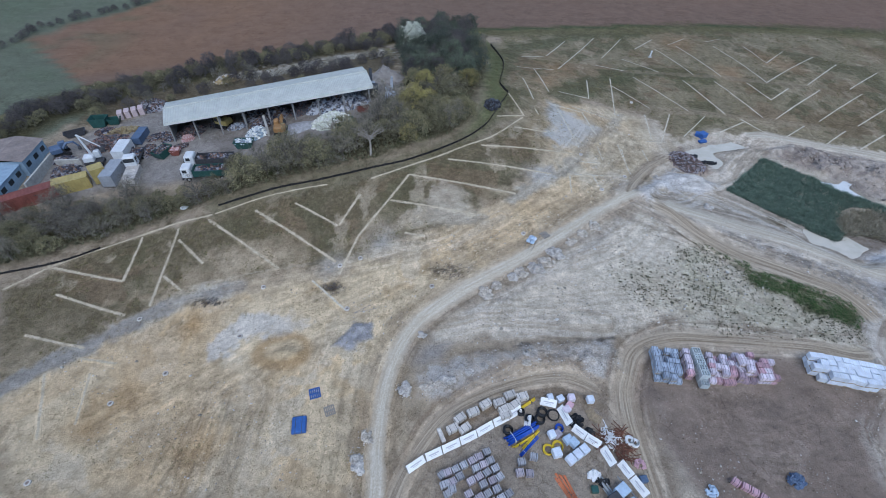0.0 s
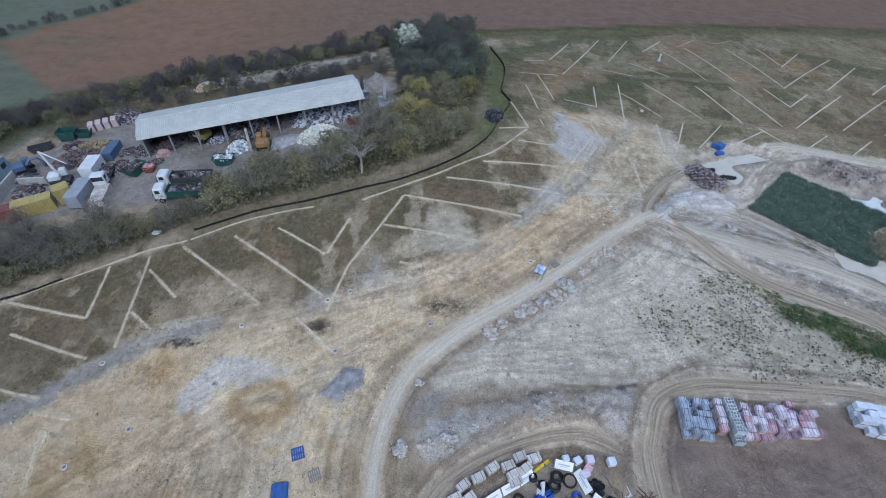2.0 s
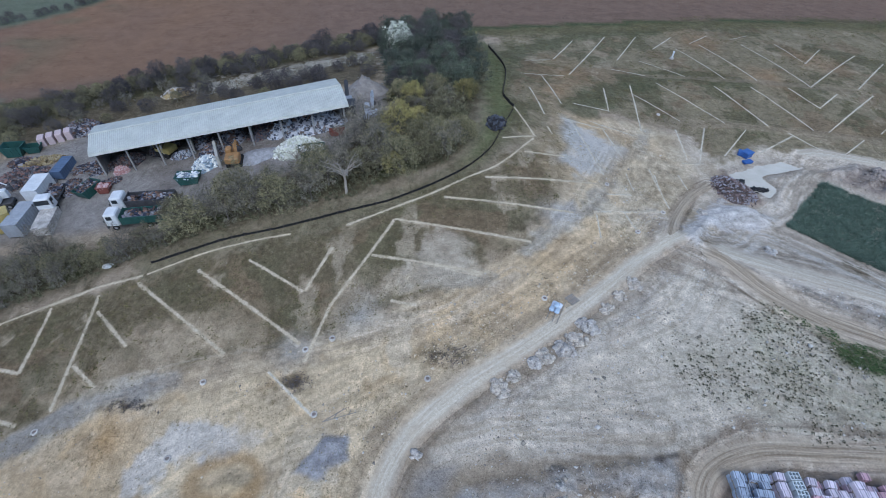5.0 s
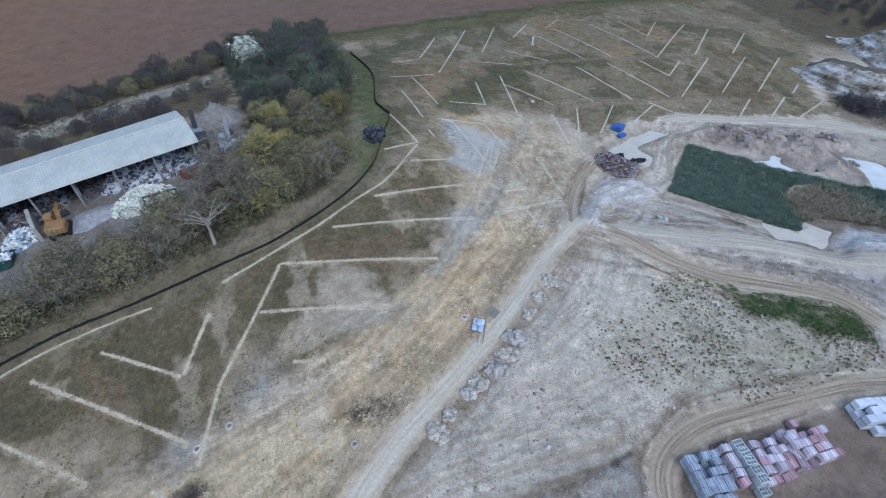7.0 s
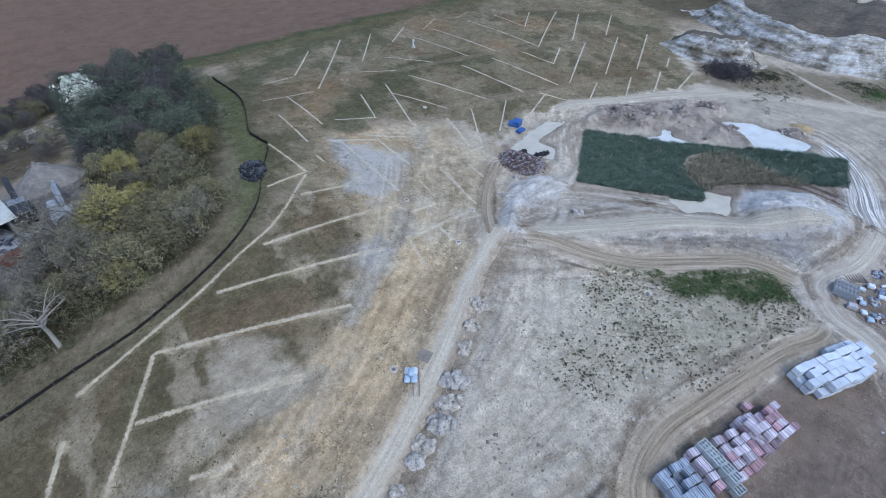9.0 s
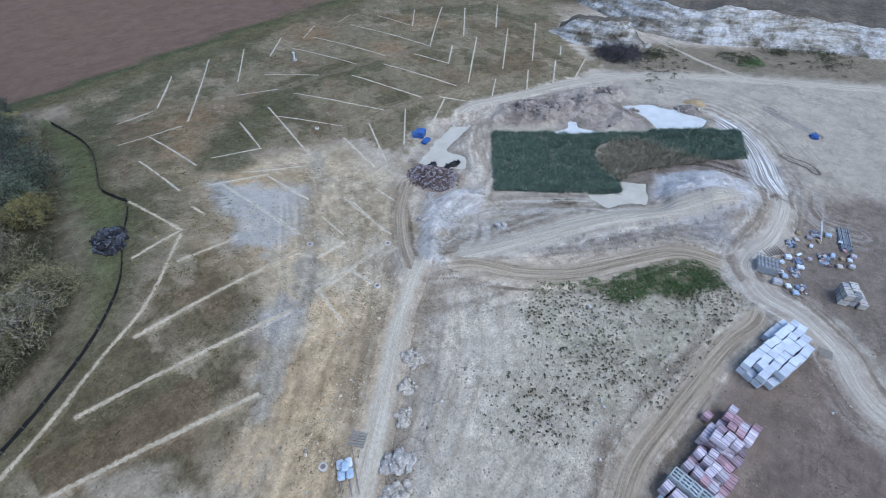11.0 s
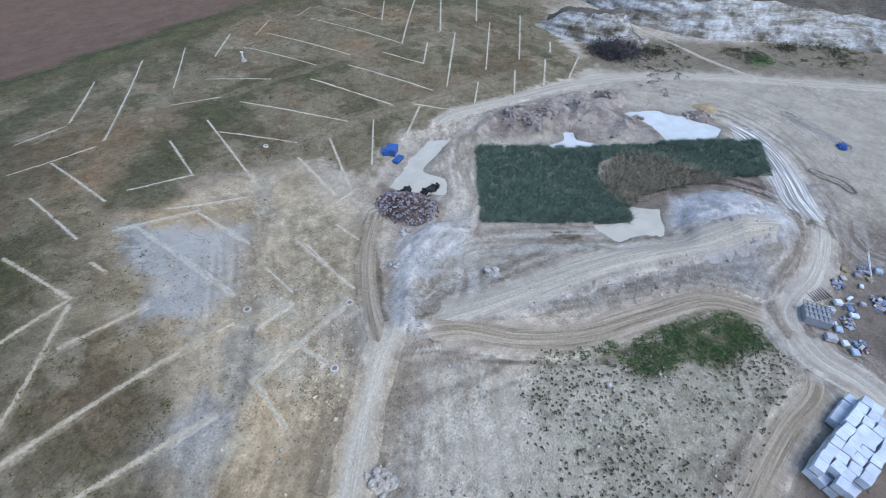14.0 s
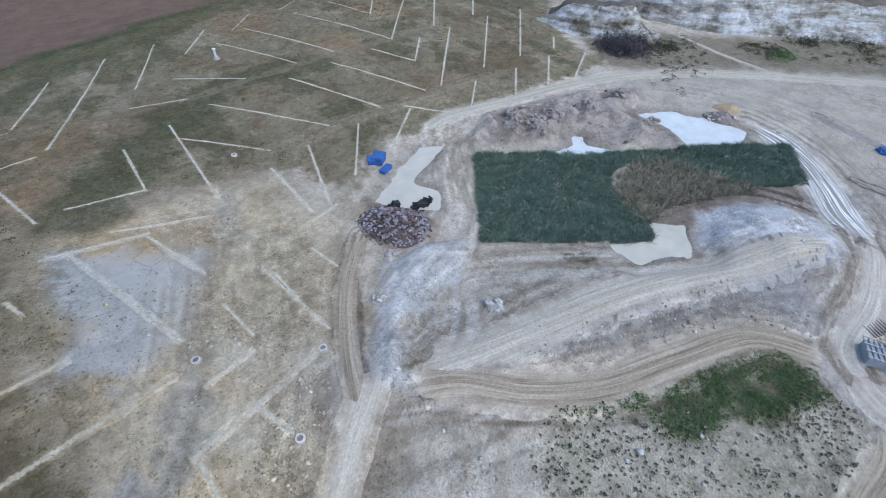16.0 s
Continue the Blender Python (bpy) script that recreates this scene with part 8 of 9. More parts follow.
def banner_fence(points, seed):
    """Short fence panels hung with white printed sheets that lean back."""
    rr = random.Random(seed)
    ob = thing("banner_fence", points[0][0], points[0][1], 0, "low fence hung with white printed banner sheets", "fence")
    o = ob.matrix_basis.translation
    for (ax, ay), (bx, by) in zip(points[:-1], points[1:]):
        a, b = Vector((ax, ay, ground_z(ax, ay))) - o, Vector((bx, by, ground_z(bx, by))) - o
        d = (b - a).normalized()
        back = Vector((-d.y, d.x, 0)) * 0.75
        up = Vector((0, 0, 0.75))
        s, co = Shape(), []
        for i in range(7):
            u = 0.03 + 0.94 * i / 6
            for v in (0, 0.5, 1.0):
                co.append(tuple(a + (b - a) * u + back * v + up * v + Vector((0, 0, 0.08 + rr.uniform(-0.03, 0.05)))))
        s.put(co, [(3 * i + j, 3 * i + 3 + j, 3 * i + 4 + j, 3 * i + 1 + j) for i in range(6) for j in range(2)])
        sheet = part("banner", s, SHEET, ob)
        bar = Shape()
        off = Vector((0, 0, 0.075)) - back * 0.02
        for v0, v1, u0, u1 in ((0.45, 0.6, 0.2, 0.8), (0.3, 0.36, 0.3, 0.65)):
            bar.put([tuple(a + (b - a) * u + back * v + up * v + Vector((0, 0, 0.08)) + off) for u, v in ((u0, v0), (u1, v0), (u1, v1), (u0, v1))], [(0, 1, 2, 3)])
        part("print_bar", bar, PRINT, sheet)
        fr = Shape()
        for u in (0.0, 0.5, 1.0):
            q = a + (b - a) * u
            fr.tube([tuple(q - back * 0.1 - up * 0.2), tuple(q + back * 1.05 + up * 1.05)], 0.03, 5)
        part("fence_post", fr, STEEL, ob)


banner_fence([(-3.2, 20.1), (-1.1, 21.5), (0.9, 22.4), (3.1, 23.4), (5.2, 24.4), (7.3, 25.6), (9.3, 26.6), (11.0, 27.6)], 1)
banner_fence([(13.2, 28.6), (15.3, 28.1), (16.3, 25.7)], 2)
banner_fence([(16.7, 25.3), (18.1, 24.1), (19.7, 23.0), (20.6, 20.9)], 3)
banner_fence([(21.4, 21.3), (22.4, 19.6), (23.6, 17.6)], 4)
banner_fence([(11.2, 27.1), (10.9, 25.6)], 5)


def pipe_bundle(x, y, turn, long, radius, wide, layers, mat, label, seed):
    rr = random.Random(seed)
    ob = thing("pipe_bundle", x, y, turn, label, "pipes")
    n = max(1, int(wide / (2 * radius)))
    for k in range(layers):
        for i in range(n - k):
            j, w = rr.uniform(-0.04, 0.04) * long, (i - (n - k - 1) / 2) * 2 * radius
            part("pipe", Shape().tube([(-long / 2 + j, w, radius * (1 + 1.75 * k)), (long / 2 + j, w + rr.uniform(-0.1, 0.1), radius * (1 + 1.75 * k))], radius * 0.97, 8), mat, ob, smooth=True)
    for u in (-0.3, 0.3):
        part("strap", Shape().box(u * long, 0, radius * 0.9 * layers, 0.06, wide + 0.04, radius * 2 * layers * 0.93), STRAP if mat is not BLUE_PIPE else WHITE, ob)
    return ob


pipe_bundle(10.6, 24.9, 30, 4.4, 0.12, 1.3, 3, BLUE_PIPE, "strapped bundle of blue plastic pipes", 1)
pipe_bundle(11.1, 24.1, 31, 3.9, 0.09, 0.5, 2, YELLOW_PIPE, "bundle of yellow plastic gas pipes", 2)
pipe_bundle(11.7, 24.2, 46, 3.3, 0.09, 0.4, 1, YELLOW_PIPE, "loose row of yellow plastic gas pipes", 3)
pipe_bundle(11.4, 23.4, 46, 3.4, 0.1, 0.4, 1, BLUE_PIPE, "loose row of blue plastic pipes", 4)
pipe_bundle(11.3, 28.4, 34, 3.4, 0.1, 0.5, 2, YELLOW_PIPE, "bundle of yellow pipes behind the banners", 5)
for i, (ax, ay, bx, by) in enumerate(((14.1, 20.2, 15.5, 17.6), (14.6, 20.0, 15.9, 17.5), (15.1, 19.9, 16.2, 17.4), (14.3, 19.2, 15.2, 17.6))):
    pipe_bundle((ax + bx) / 2, (ay + by) / 2, math.degrees(math.atan2(by - ay, bx - ax)), 3.0, 0.07, 0.3, 1, ORANGE_PIPE, "loose orange clay pipes on the ground", 10 + i)
pipe_bundle(19.8, 18.4, 120, 3.0, 0.1, 0.9, 2, GREY_PIPE, "bundle of grey plastic pipes", 20)
pipe_bundle(22.2, 18.6, 125, 3.6, 0.08, 0.3, 1, GREY_PIPE, "grey pipes beside the banners", 21)


def coil(x, y, big, small, turns, mat, label, tilt=0):
    ob = thing("pipe_coil", x, y, 0, label, "pipe coil")
    for k in range(turns):
        part("loop", Shape().ring(0.04 * (k % 2), 0.03 * (k % 3), small * (1 + 1.7 * (k // 2)), big * (1 - 0.12 * (k % 2)), small, 22, 6, pose(0, 0, 0, tilt)), mat, ob, smooth=True)
    return ob


for cx0, cy0, big in ((8.9, 25.2, 0.55), (11.7, 26.6, 0.5), (13.0, 26.6, 0.6), (10.7, 27.5, 0.4), (13.4, 27.5, 0.6)):
    coil(cx0, cy0, big, 0.1, 6, BLACK_PIPE, "coil of black plastic pipe on the ground")
coil(14.8, 27.2, 0.75, 0.05, 3, BLACK_PIPE, "thin coil of black pipe on the ground")
coil(13.6, 22.9, 0.6, 0.08, 4, YELLOW_PIPE, "coil of yellow gas pipe on the ground")
coil(14.8, 23.3, 0.62, 0.08, 4, YELLOW_PIPE, "coil of yellow gas pipe beside another")
coil(15.3, 25.5, 0.45, 0.1, 4, BLUE_PIPE, "coil of blue water pipe on the ground")
coil(23.6, 24.1, 0.45, 0.13, 4, WHITE_PIPE, "coil of white pipe beside rusty mesh")
coil(24.2, 23.8, 0.4, 0.13, 4, WHITE_PIPE, "small coil of white pipe")


def crate(x, y, turn, sx, sy, high, mat, label, name="wrapped_crate", lift=0.0):
    ob = thing(name, x, y, turn, label, "crate", lift=lift)
    part("wrap", Shape().box(0, 0, 0.14 + high / 2, sx, sy, high, edge=0.06, taper=0.96), mat, ob)
    part("pallet", Shape().box(0, 0, 0.07, sx, sy, 0.13), PALLET, ob)
    return ob


for x0, y0, tt, sx, sy, hh, mat, label in (
        (14.5, 22.4, 15, 1.1, 1.1, 0.8, WHITE_PACK, "white wrapped crate beside yellow coils"),
        (14.2, 24.6, 20, 0.9, 1.0, 0.7, WHITE_PACK, "pale wrapped crate of fittings"), (14.9, 24.7, 35, 1.0, 0.9, 0.6, LILAC_PACK, "lilac wrapped crate of fittings"),
        (16.1, 24.0, 30, 1.1, 1.0, 0.7, PALE_BLUE, "pale blue wrapped crate"), (16.7, 23.6, 40, 1.0, 1.1, 0.8, PALE_BLUE, "pale blue wrapped crate of pipes"),
        (16.0, 21.6, 35, 1.0, 1.1, 0.8, WHITE_PACK, "pale wrapped block crate in a row"), (16.9, 22.2, 35, 1.0, 1.1, 0.8, WHITE_PACK, "pale wrapped block crate in a row"), (17.8, 22.8, 35, 1.0, 1.1, 0.8, WHITE_PACK, "pale wrapped block crate in a row"),
        (14.6, 29.4, 10, 0.8, 0.8, 0.7, WHITE_PACK, "white wrapped crate behind the banners"), (15.9, 29.2, 25, 0.9, 0.8, 0.7, WHITE_PACK, "white wrapped crate behind the banners"), (17.3, 29.3, 5, 0.9, 0.9, 0.8, PALE_PINK, "pink wrapped crate behind the banners"),
        (16.5, 27.8, 30, 1.0, 0.9, 0.6, PALE_PINK, "pink wrapped crate behind the banners"), (17.0, 28.4, 50, 0.9, 0.9, 0.5, PINK_PACK, "red wrapped crate behind the banners"), (19.7, 29.1, 8, 0.9, 0.9, 0.8, WHITE_PACK, "white boxed crate at the track"),
        (24.0, 19.6, 10, 0.9, 0.8, 0.6, BLUE_PAINT, "small blue box at the fence end"), (20.2, 17.4, 30, 1.4, 1.2, 0.9, DARKSTEEL, "dark crate of steel parts"), (21.2, 18.3, 35, 1.5, 1.3, 0.9, PALE_BLUE, "pale blue wrapped crate of pipes"),
        (18.2, 18.4, 0, 0.8, 0.8, 0.5, TEAL_PAINT, "small green box on the ground"), (21.9, 17.0, 20, 1.2, 1.0, 0.8, PALE_BLUE, "pale blue wrapped crate of fittings")):
    crate(x0, y0, tt, sx, sy, hh, mat, label)


def loose_pile(name, x, y, rx, ry, high, mat, count, size, seed, label, category, rods=False):
    rr = random.Random(seed)
    s = Shape()
    for _ in range(count):
        k, a = math.sqrt(rr.random()), rr.uniform(0, 6.28)
        px, py = rx * k * math.cos(a), ry * k * math.sin(a)
        z = high * (1 - k * k) * rr.uniform(0.3, 1.0) + 0.08
        if rods:
            b, ln = rr.uniform(0, 6.28), size * rr.uniform(0.6, 1.6)
            s.tube([(px, py, z), (px + ln * math.cos(b), py + ln * math.sin(b), z + rr.uniform(-0.05, 0.15))], 0.05, 5)
        else:
            s.chip(px, py, z, size * rr.uniform(0.5, 1.5), size * rr.uniform(0.4, 1.1), size * rr.uniform(0.15, 0.6), rr)
    return lone(name, s, mat, x, y, rr.uniform(0, 40), label, category, kind="stuff")


loose_pile("fitting_pile", 21.3, 24.6, 0.9, 1.5, 0.6, WHITE_PIPE, 46, 0.7, 1, "tangled pile of white pipe fittings", "fittings", True)
for k in range(4):
    coil(21.2 + 0.5 * k % 1.1, 23.4 + 0.55 * k, 0.25, 0.1, 2, WHITE_PIPE, "white ring fitting beside the pile")
loose_pile("fitting_pile", 17.4, 26.4, 1.1, 0.9, 0.4, BLACK_PIPE, 50, 0.4, 2, "pile of black plastic fittings beside banners", "fittings")
loose_pile("fitting_pile", 18.8, 25.0, 0.7, 0.5, 0.3, BLACK_PIPE, 24, 0.4, 3, "small pile of black plastic fittings", "fittings")
loose_pile("rusty_steel", 20.2, 24.2, 0.8, 1.1, 0.35, RUST, 40, 0.8, 4, "pile of rusty reinforcing steel", "steel", True)
loose_pile("rusty_steel", 22.6, 22.8, 1.0, 1.2, 0.35, RUST, 60, 0.9, 5, "rusty reinforcing mesh in a loose pile", "steel", True)
loose_pile("rusty_steel", 22.6, 25.0, 0.8, 0.5, 0.25, RUST, 40, 0.9, 6, "long rusty steel bars on the ground", "steel", True)
loose_pile("brick_rubble", 24.2, 21.4, 0.7, 0.6, 0.3, PINK_PACK, 40, 0.25, 7, "small pile of loose red bricks", "bricks")
loose_pile("fitting_pile", 18.5, 20.0, 0.6, 0.5, 0.3, WHITE_PIPE, 22, 0.45, 8, "pile of white and grey fittings", "fittings")
loose_pile("fitting_pile", 19.3, 19.3, 0.8, 0.4, 0.3, BLACK_PIPE, 22, 0.45, 9, "pile of dark fittings by the pipes", "fittings")


def wooden_pallet(x, y, turn, mat=PALLET, label="empty grey wooden pallet on the sand", lift=0.0, big=1.0):
    ob = thing("pallet", x, y, turn, label, "pallet", lift=lift)
    for i in range(6):
        part("slat", Shape().box((i - 2.5) * 0.2 * big, 0, 0.14 * big, 0.13 * big, 1.2 * big, 0.025), mat, ob)
    for b in (-1, 0, 1):
        part("bearer", Shape().box(0, b * 0.52 * big, 0.06 * big, 1.15 * big, 0.1, 0.12 * big), mat, ob)


wooden_pallet(19.6, 27.4, 20, PALLET, "empty wooden pallet at the store track")
wooden_pallet(20.2, 26.8, 60, PALLET, "empty wooden pallet leaning on another")
wooden_pallet(-16.8, 30.4, 20, BLUE_SHEET, "blue-painted pallet on the sand", big=1.3)
wooden_pallet(-14.3, 28.0, 25, PALE_WOOD, "bleached wooden pallet on the sand", big=1.2)
wooden_pallet(17.1, 57.4, 35, PALE_WOOD, "bleached wooden pallet beside the haul road", big=1.2)
wooden_pallet(60.7, 30.2, 15, PALE_WOOD, "bleached wooden pallet by the muddy road", big=1.1)
ob = thing("covered_pallet", -17.9, 26.0, 10, "blue tarpaulin-covered pallet stack on the sand", "pallet")
part("tarpaulin", Shape().box(0, 0, 0.35, 1.9, 2.3, 0.5, edge=0.1, taper=0.94), BLUE_SHEET, ob)
part("pallet", Shape().box(0, 0, 0.06, 1.8, 2.2, 0.12), PALLET, ob)
for u in (-0.4, 0.4):
    part("strap", Shape().box(u, 0, 0.36, 0.06, 2.34, 0.5), STRAP, ob)


def grit_bin(x, y, turn, sx, sy, high, label):
    ob = thing("blue_bin", x, y, turn, label, "bin")
    part("tub", Shape().box(0, 0, high / 2, sx, sy, high, edge=0.08, taper=1.05), BLUE_SHEET, ob)
    part("lid", Shape().box(0, 0, high + 0.05, sx * 1.1, sy * 1.1, 0.12, edge=0.04), BLUE_SHEET, ob)


grit_bin(58.4, 94.6, 30, 1.7, 1.5, 1.0, "blue covered stack beside the milky pool")
grit_bin(57.7, 94.9, 60, 1.2, 1.4, 0.7, "blue covered stack next to another")
grit_bin(57.9, 92.7, 15, 1.7, 0.9, 0.4, "low blue sheeted pallet by the pool")
loose_pile("tarpaulin_heap", 42.0, 20.1, 0.9, 0.7, 0.5, BLUE_PAINT, 50, 0.5, 31, "crumpled blue tarpaulin heap in the mud", "tarpaulin")
loose_pile("tarpaulin_heap", 31.7, 18.6, 0.6, 0.6, 0.4, PALE_BLUE, 30, 0.4, 32, "small pale blue heap at the dirt lot", "tarpaulin")
for bx0, by0 in ((27.2, 15.4), (27.9, 15.0), (28.5, 14.6), (29.1, 14.1)):
    set_pack(pink_pack, bx0 * 1.2727, by0 * 1.2727, -38, 0, rr, "orange packs at the lot's edge")

# bag of fittings and poles beside the haul road
ob = thing("sack_stack", 14.8, 56.1, 60, "pale blue stack of sacks on poles by the road", "sacks")
for i, (px0, py0, pz0) in enumerate(((-0.5, -0.3, 0.3), (0.4, -0.3, 0.3), (-0.5, 0.4, 0.3), (0.4, 0.4, 0.3), (0.0, 0.0, 0.75))):
    part("sack", Shape().box(px0, py0, pz0, 0.85, 0.65, 0.45, edge=0.14), WHITE_PACK if i % 2 else PALE_BLUE, ob)
for b in (-0.9, -0.3, 0.5):
    part("pole", Shape().tube([(-2.3, b, 0.07), (2.3, b + 0.2, 0.07)], 0.05, 6), PALE_WOOD, ob)


# ---- inspection rings, survey marker, small things on the sand ----
def inspection_ring(x, y, turn):
    ob = thing("inspection_ring", x, y, turn, "small pale concrete inspection ring in the ground", "manhole", "inspection rings")
    s = Shape()
    n = 12
    co = []
    for r, z in ((0.4, -0.1), (0.38, 0.18), (0.24, 0.2), (0.23, 0.0)):
        co += [(r * math.cos(2 * math.pi * k / n), r * math.sin(2 * math.pi * k / n), z) for k in range(n)]
    s.put(co, [(q * n + k, q * n + (k + 1) % n, q * n + n + (k + 1) % n, q * n + n + k) for q in range(3) for k in range(n)])
    part("ring", s, KERB, ob)
    part("cover", Shape().tube([(0, 0, 0.05), (0, 0, 0.1)], 0.23, 12), BROWN_ROOF, ob)


for i, (px0, py0) in enumerate(((21.6, 63.8), (27.8, 59.4), (23.2, 55.2), (35.4, 84), (-13.1, 40.1), (-1.2, 37), (10.6, 45.2), (-37.1, 33.4), (-23.6, 30.8), (-30.7, 26.2), (-22.5, 37.4), (-11.3, 34.1), (-10.6, 41.1), (-38.4, 14.4), (-35.1, 22.6))):
    inspection_ring(px0 * 1.2727, py0 * 1.2727, i * 37)
ob = thing("survey_marker", 58.3, 136.1, 0, "white survey post on a small concrete base", "marker")
part("base", Shape().tube([(0, 0, -0.1), (0, 0, 0.4)], [0.6, 0.45], 10), CONCRETE, ob)
part("post", Shape().tube([(0, 0, 0.3), (0, 0, 1.6)], 0.2, 8), WHITE, ob)
part("cap", Shape().box(0, 0, 1.7, 0.5, 0.5, 0.3, edge=0.05), WHITE, ob)
lone("white_stone", Shape().stone(0, 0, 0.3, 0.8, 0.5, 0.35, random.Random(2)), WHITE, -48.9, 65.7, 20, "white wrapped bale lying by the scrub", "bale")
fr = thing("timber_frame", -10.8, 43.4, 0, "triangular setting-out frame of thin laths", "timber frame")
for a, b in (((-2.4, -1.0), (2.6, 0.6)), ((-2.4, -1.0), (0.8, 1.2)), ((0.8, 1.2), (2.6, 0.6)), ((0.4, -0.1), (0.8, 1.2)), ((-1.2, -0.6), (-0.9, 0.1))):
    part("lath", Shape().tube([(*a, 0.08), (*b, 0.08)], 0.05, 4), PALE_WOOD, fr)


# ---- boulders and spoil beside the haul road ----
def boulder_heap(x, y, rx, ry, high, n, seed, mat, label):
    rr = random.Random(seed)
    rx, ry = 0.8 * rx, 0.8 * ry
    ob = thing("clay_heap", x, y, rr.uniform(0, 180), label, "spoil heap")
    z0 = ob.matrix_basis.translation.z
    turn = ob.matrix_basis.to_euler().z
    co, m, rows = [], 26, 8
    for r in range(rows + 1):
        k = r / rows
        for j in range(m):
            a = 2 * math.pi * j / m
            q = k * (1 + 0.14 * math.sin(2 * a + seed) + 0.06 * math.sin(5 * a + 2 * seed) + rr.uniform(-0.03, 0.03))
            px, py = rx * q * math.cos(a), ry * q * math.sin(a)
            wx, wy = x + px * math.cos(turn) - py * math.sin(turn), y + px * math.sin(turn) + py * math.cos(turn)
            lump = 0.85 + 0.3 * abs(math.sin(2.1 * px + seed) * math.cos(1.9 * py - seed)) + rr.uniform(-0.17, 0.17)
            co.append((px, py, ground_z(wx, wy) - z0 - 0.07 + 0.6 * high * max(0.0, 1 - k**1.8) * lump))
    part("mound", Shape().put(co, [(r * m + j, r * m + m + j, r * m + m + (j + 1) % m, r * m + (j + 1) % m) for r in range(rows) for j in range(m)]), mat, ob, smooth=True)
    lumps = Shape()
    for _ in range(n + 6):
        k, a = math.sqrt(rr.random()) * 1.0, rr.uniform(0, 6.28)
        s0 = rr.uniform(0.16, 0.46) * min(1.0, high + 0.2)
        lumps.stone(rx * k * math.cos(a), ry * k * math.sin(a), 0.1 + 0.55 * high * max(0.0, 1 - k**1.8), s0 * rr.uniform(0.8, 1.5), s0, s0 * 0.75, rr, 4, 6)
    tagged(part("boulder", lumps, mat, ob), kind="stuff")
    small = Shape()
    for _ in range(n * 3):
        k, a = math.sqrt(rr.random()) * 1.4, rr.uniform(0, 6.28)
        s0 = rr.uniform(0.04, 0.12)
        small.stone(rx * k * math.cos(a), ry * k * math.sin(a), 0.05 + 0.7 * high * max(0.0, 1 - k**1.7), s0, s0, s0 * 0.7, rr, 3, 5)
    tagged(part("stone", small, mat, ob), kind="stuff")


MUD_LUMP = plain("brown_spoil", (0.34, 0.295, 0.26), 0.95, vary=0.4, grain=1.4, fine=8, bump=0.1)
GREY_ROCK = plain("grey_clay_lumps", (0.55, 0.5, 0.43), 0.95, vary=0.5, grain=1.4, fine=5, bump=0.35)
for x0, y0, rx, ry, hh, n, mat in ((26.2, 60.4, 1.2, 1.6, 0.8, 7, GREY_ROCK), (18.4, 53.6, 1.4, 2.0, 1.0, 10, CHALK), (16.6, 51.8, 1.3, 1.6, 0.9, 9, GREY_ROCK), (15.0, 50.4, 1.4, 1.6, 1.1, 10, CHALK), (12.4, 49.4, 1.2, 1.4, 0.8, 8, GREY_ROCK),
                                   (11.0, 48.8, 1.0, 1.1, 0.8, 6, CHALK), (8.6, 47.2, 1.0, 1.2, 0.7, 7, GREY_ROCK), (6.8, 45.8, 1.3, 1.5, 1.0, 8, GREY_ROCK), (-2.6, 39.0, 0.7, 0.7, 0.6, 4, CHALK), (-4.4, 30.8, 1.3, 1.1, 0.8, 14, CHALK), (-9.6, 21.4, 1.0, 1.9, 0.6, 14, CHALK), (-8.8, 24.4, 0.9, 1.3, 0.5, 9, GREY_ROCK),
                                   (21.4, 56.2, 1.0, 1.3, 0.6, 7, GREY_ROCK), (23.6, 58.4, 1.0, 1.3, 0.6, 6, GREY_ROCK), (49.7, 68.4, 1.3, 1.0, 0.7, 6, CHALK), (-1.2, 31.0, 1.2, 0.9, 0.7, 7, GREY_ROCK), (1.2, 31.8, 1.2, 0.9, 0.7, 7, CHALK)):
    boulder_heap(x0, y0, rx, ry, hh, n, int(x0 * 10 + 500), mat, "heap of pale clay lumps and chalk boulders")
rr = random.Random(11)
for i in range(4):
    boulder_heap(rr.uniform(2, 24), 31.5 + rr.uniform(0, 4.5) + 0.0, 0.8, 0.7, 0.4, 4, 700 + i, rr.choice((CHALK, GREY_ROCK)), "broken chalk lumps on the spoil bank")
RUBBLE_MIX = many("demolition_rubble", [(0.16, 0.11, 0.095), (0.26, 0.24, 0.25), (0.1, 0.08, 0.075), (0.31, 0.3, 0.33), (0.2, 0.15, 0.145)], 0.9)
heap("demolition_heap", 51.4, 84.0, 3.4, 4.2, 1.1, 20, RUBBLE_MIX, 600, 0.36, 801, "reddish heap of brick and timber rubble", "rubble heap")
loose_pile("black_liner", 55.8, 84.6, 2.4, 0.7, 0.3, BLACK_PIPE, 70, 0.6, 33, "torn black plastic liner at the pool", "plastic liner")
loose_pile("black_liner", 53.4, 86.4, 1.2, 0.6, 0.3, BLACK_PIPE, 34, 0.5, 34, "torn black plastic liner on rubble", "plastic liner")
rr = random.Random(12)
for i in range(10):
    px0, py0 = rr.choice(((88, 84), (92, 78), (84, 84), (80, 86), (90, 73)))
    boulder_heap(px0 + rr.gauss(0, 2.4), py0 + rr.gauss(0, 2.0), 2.0, 1.4, 0.9, 8, 820 + i, MUD_LUMP, "muddy spoil lumps beside the pools")
for i in range(2):
    boulder_heap(46 + rr.gauss(0, 3.6), 76 + rr.gauss(0, 1.6), 1.2, 0.9, 0.5, 6, 880 + i, CHALK, "white chalk lumps on the slope")

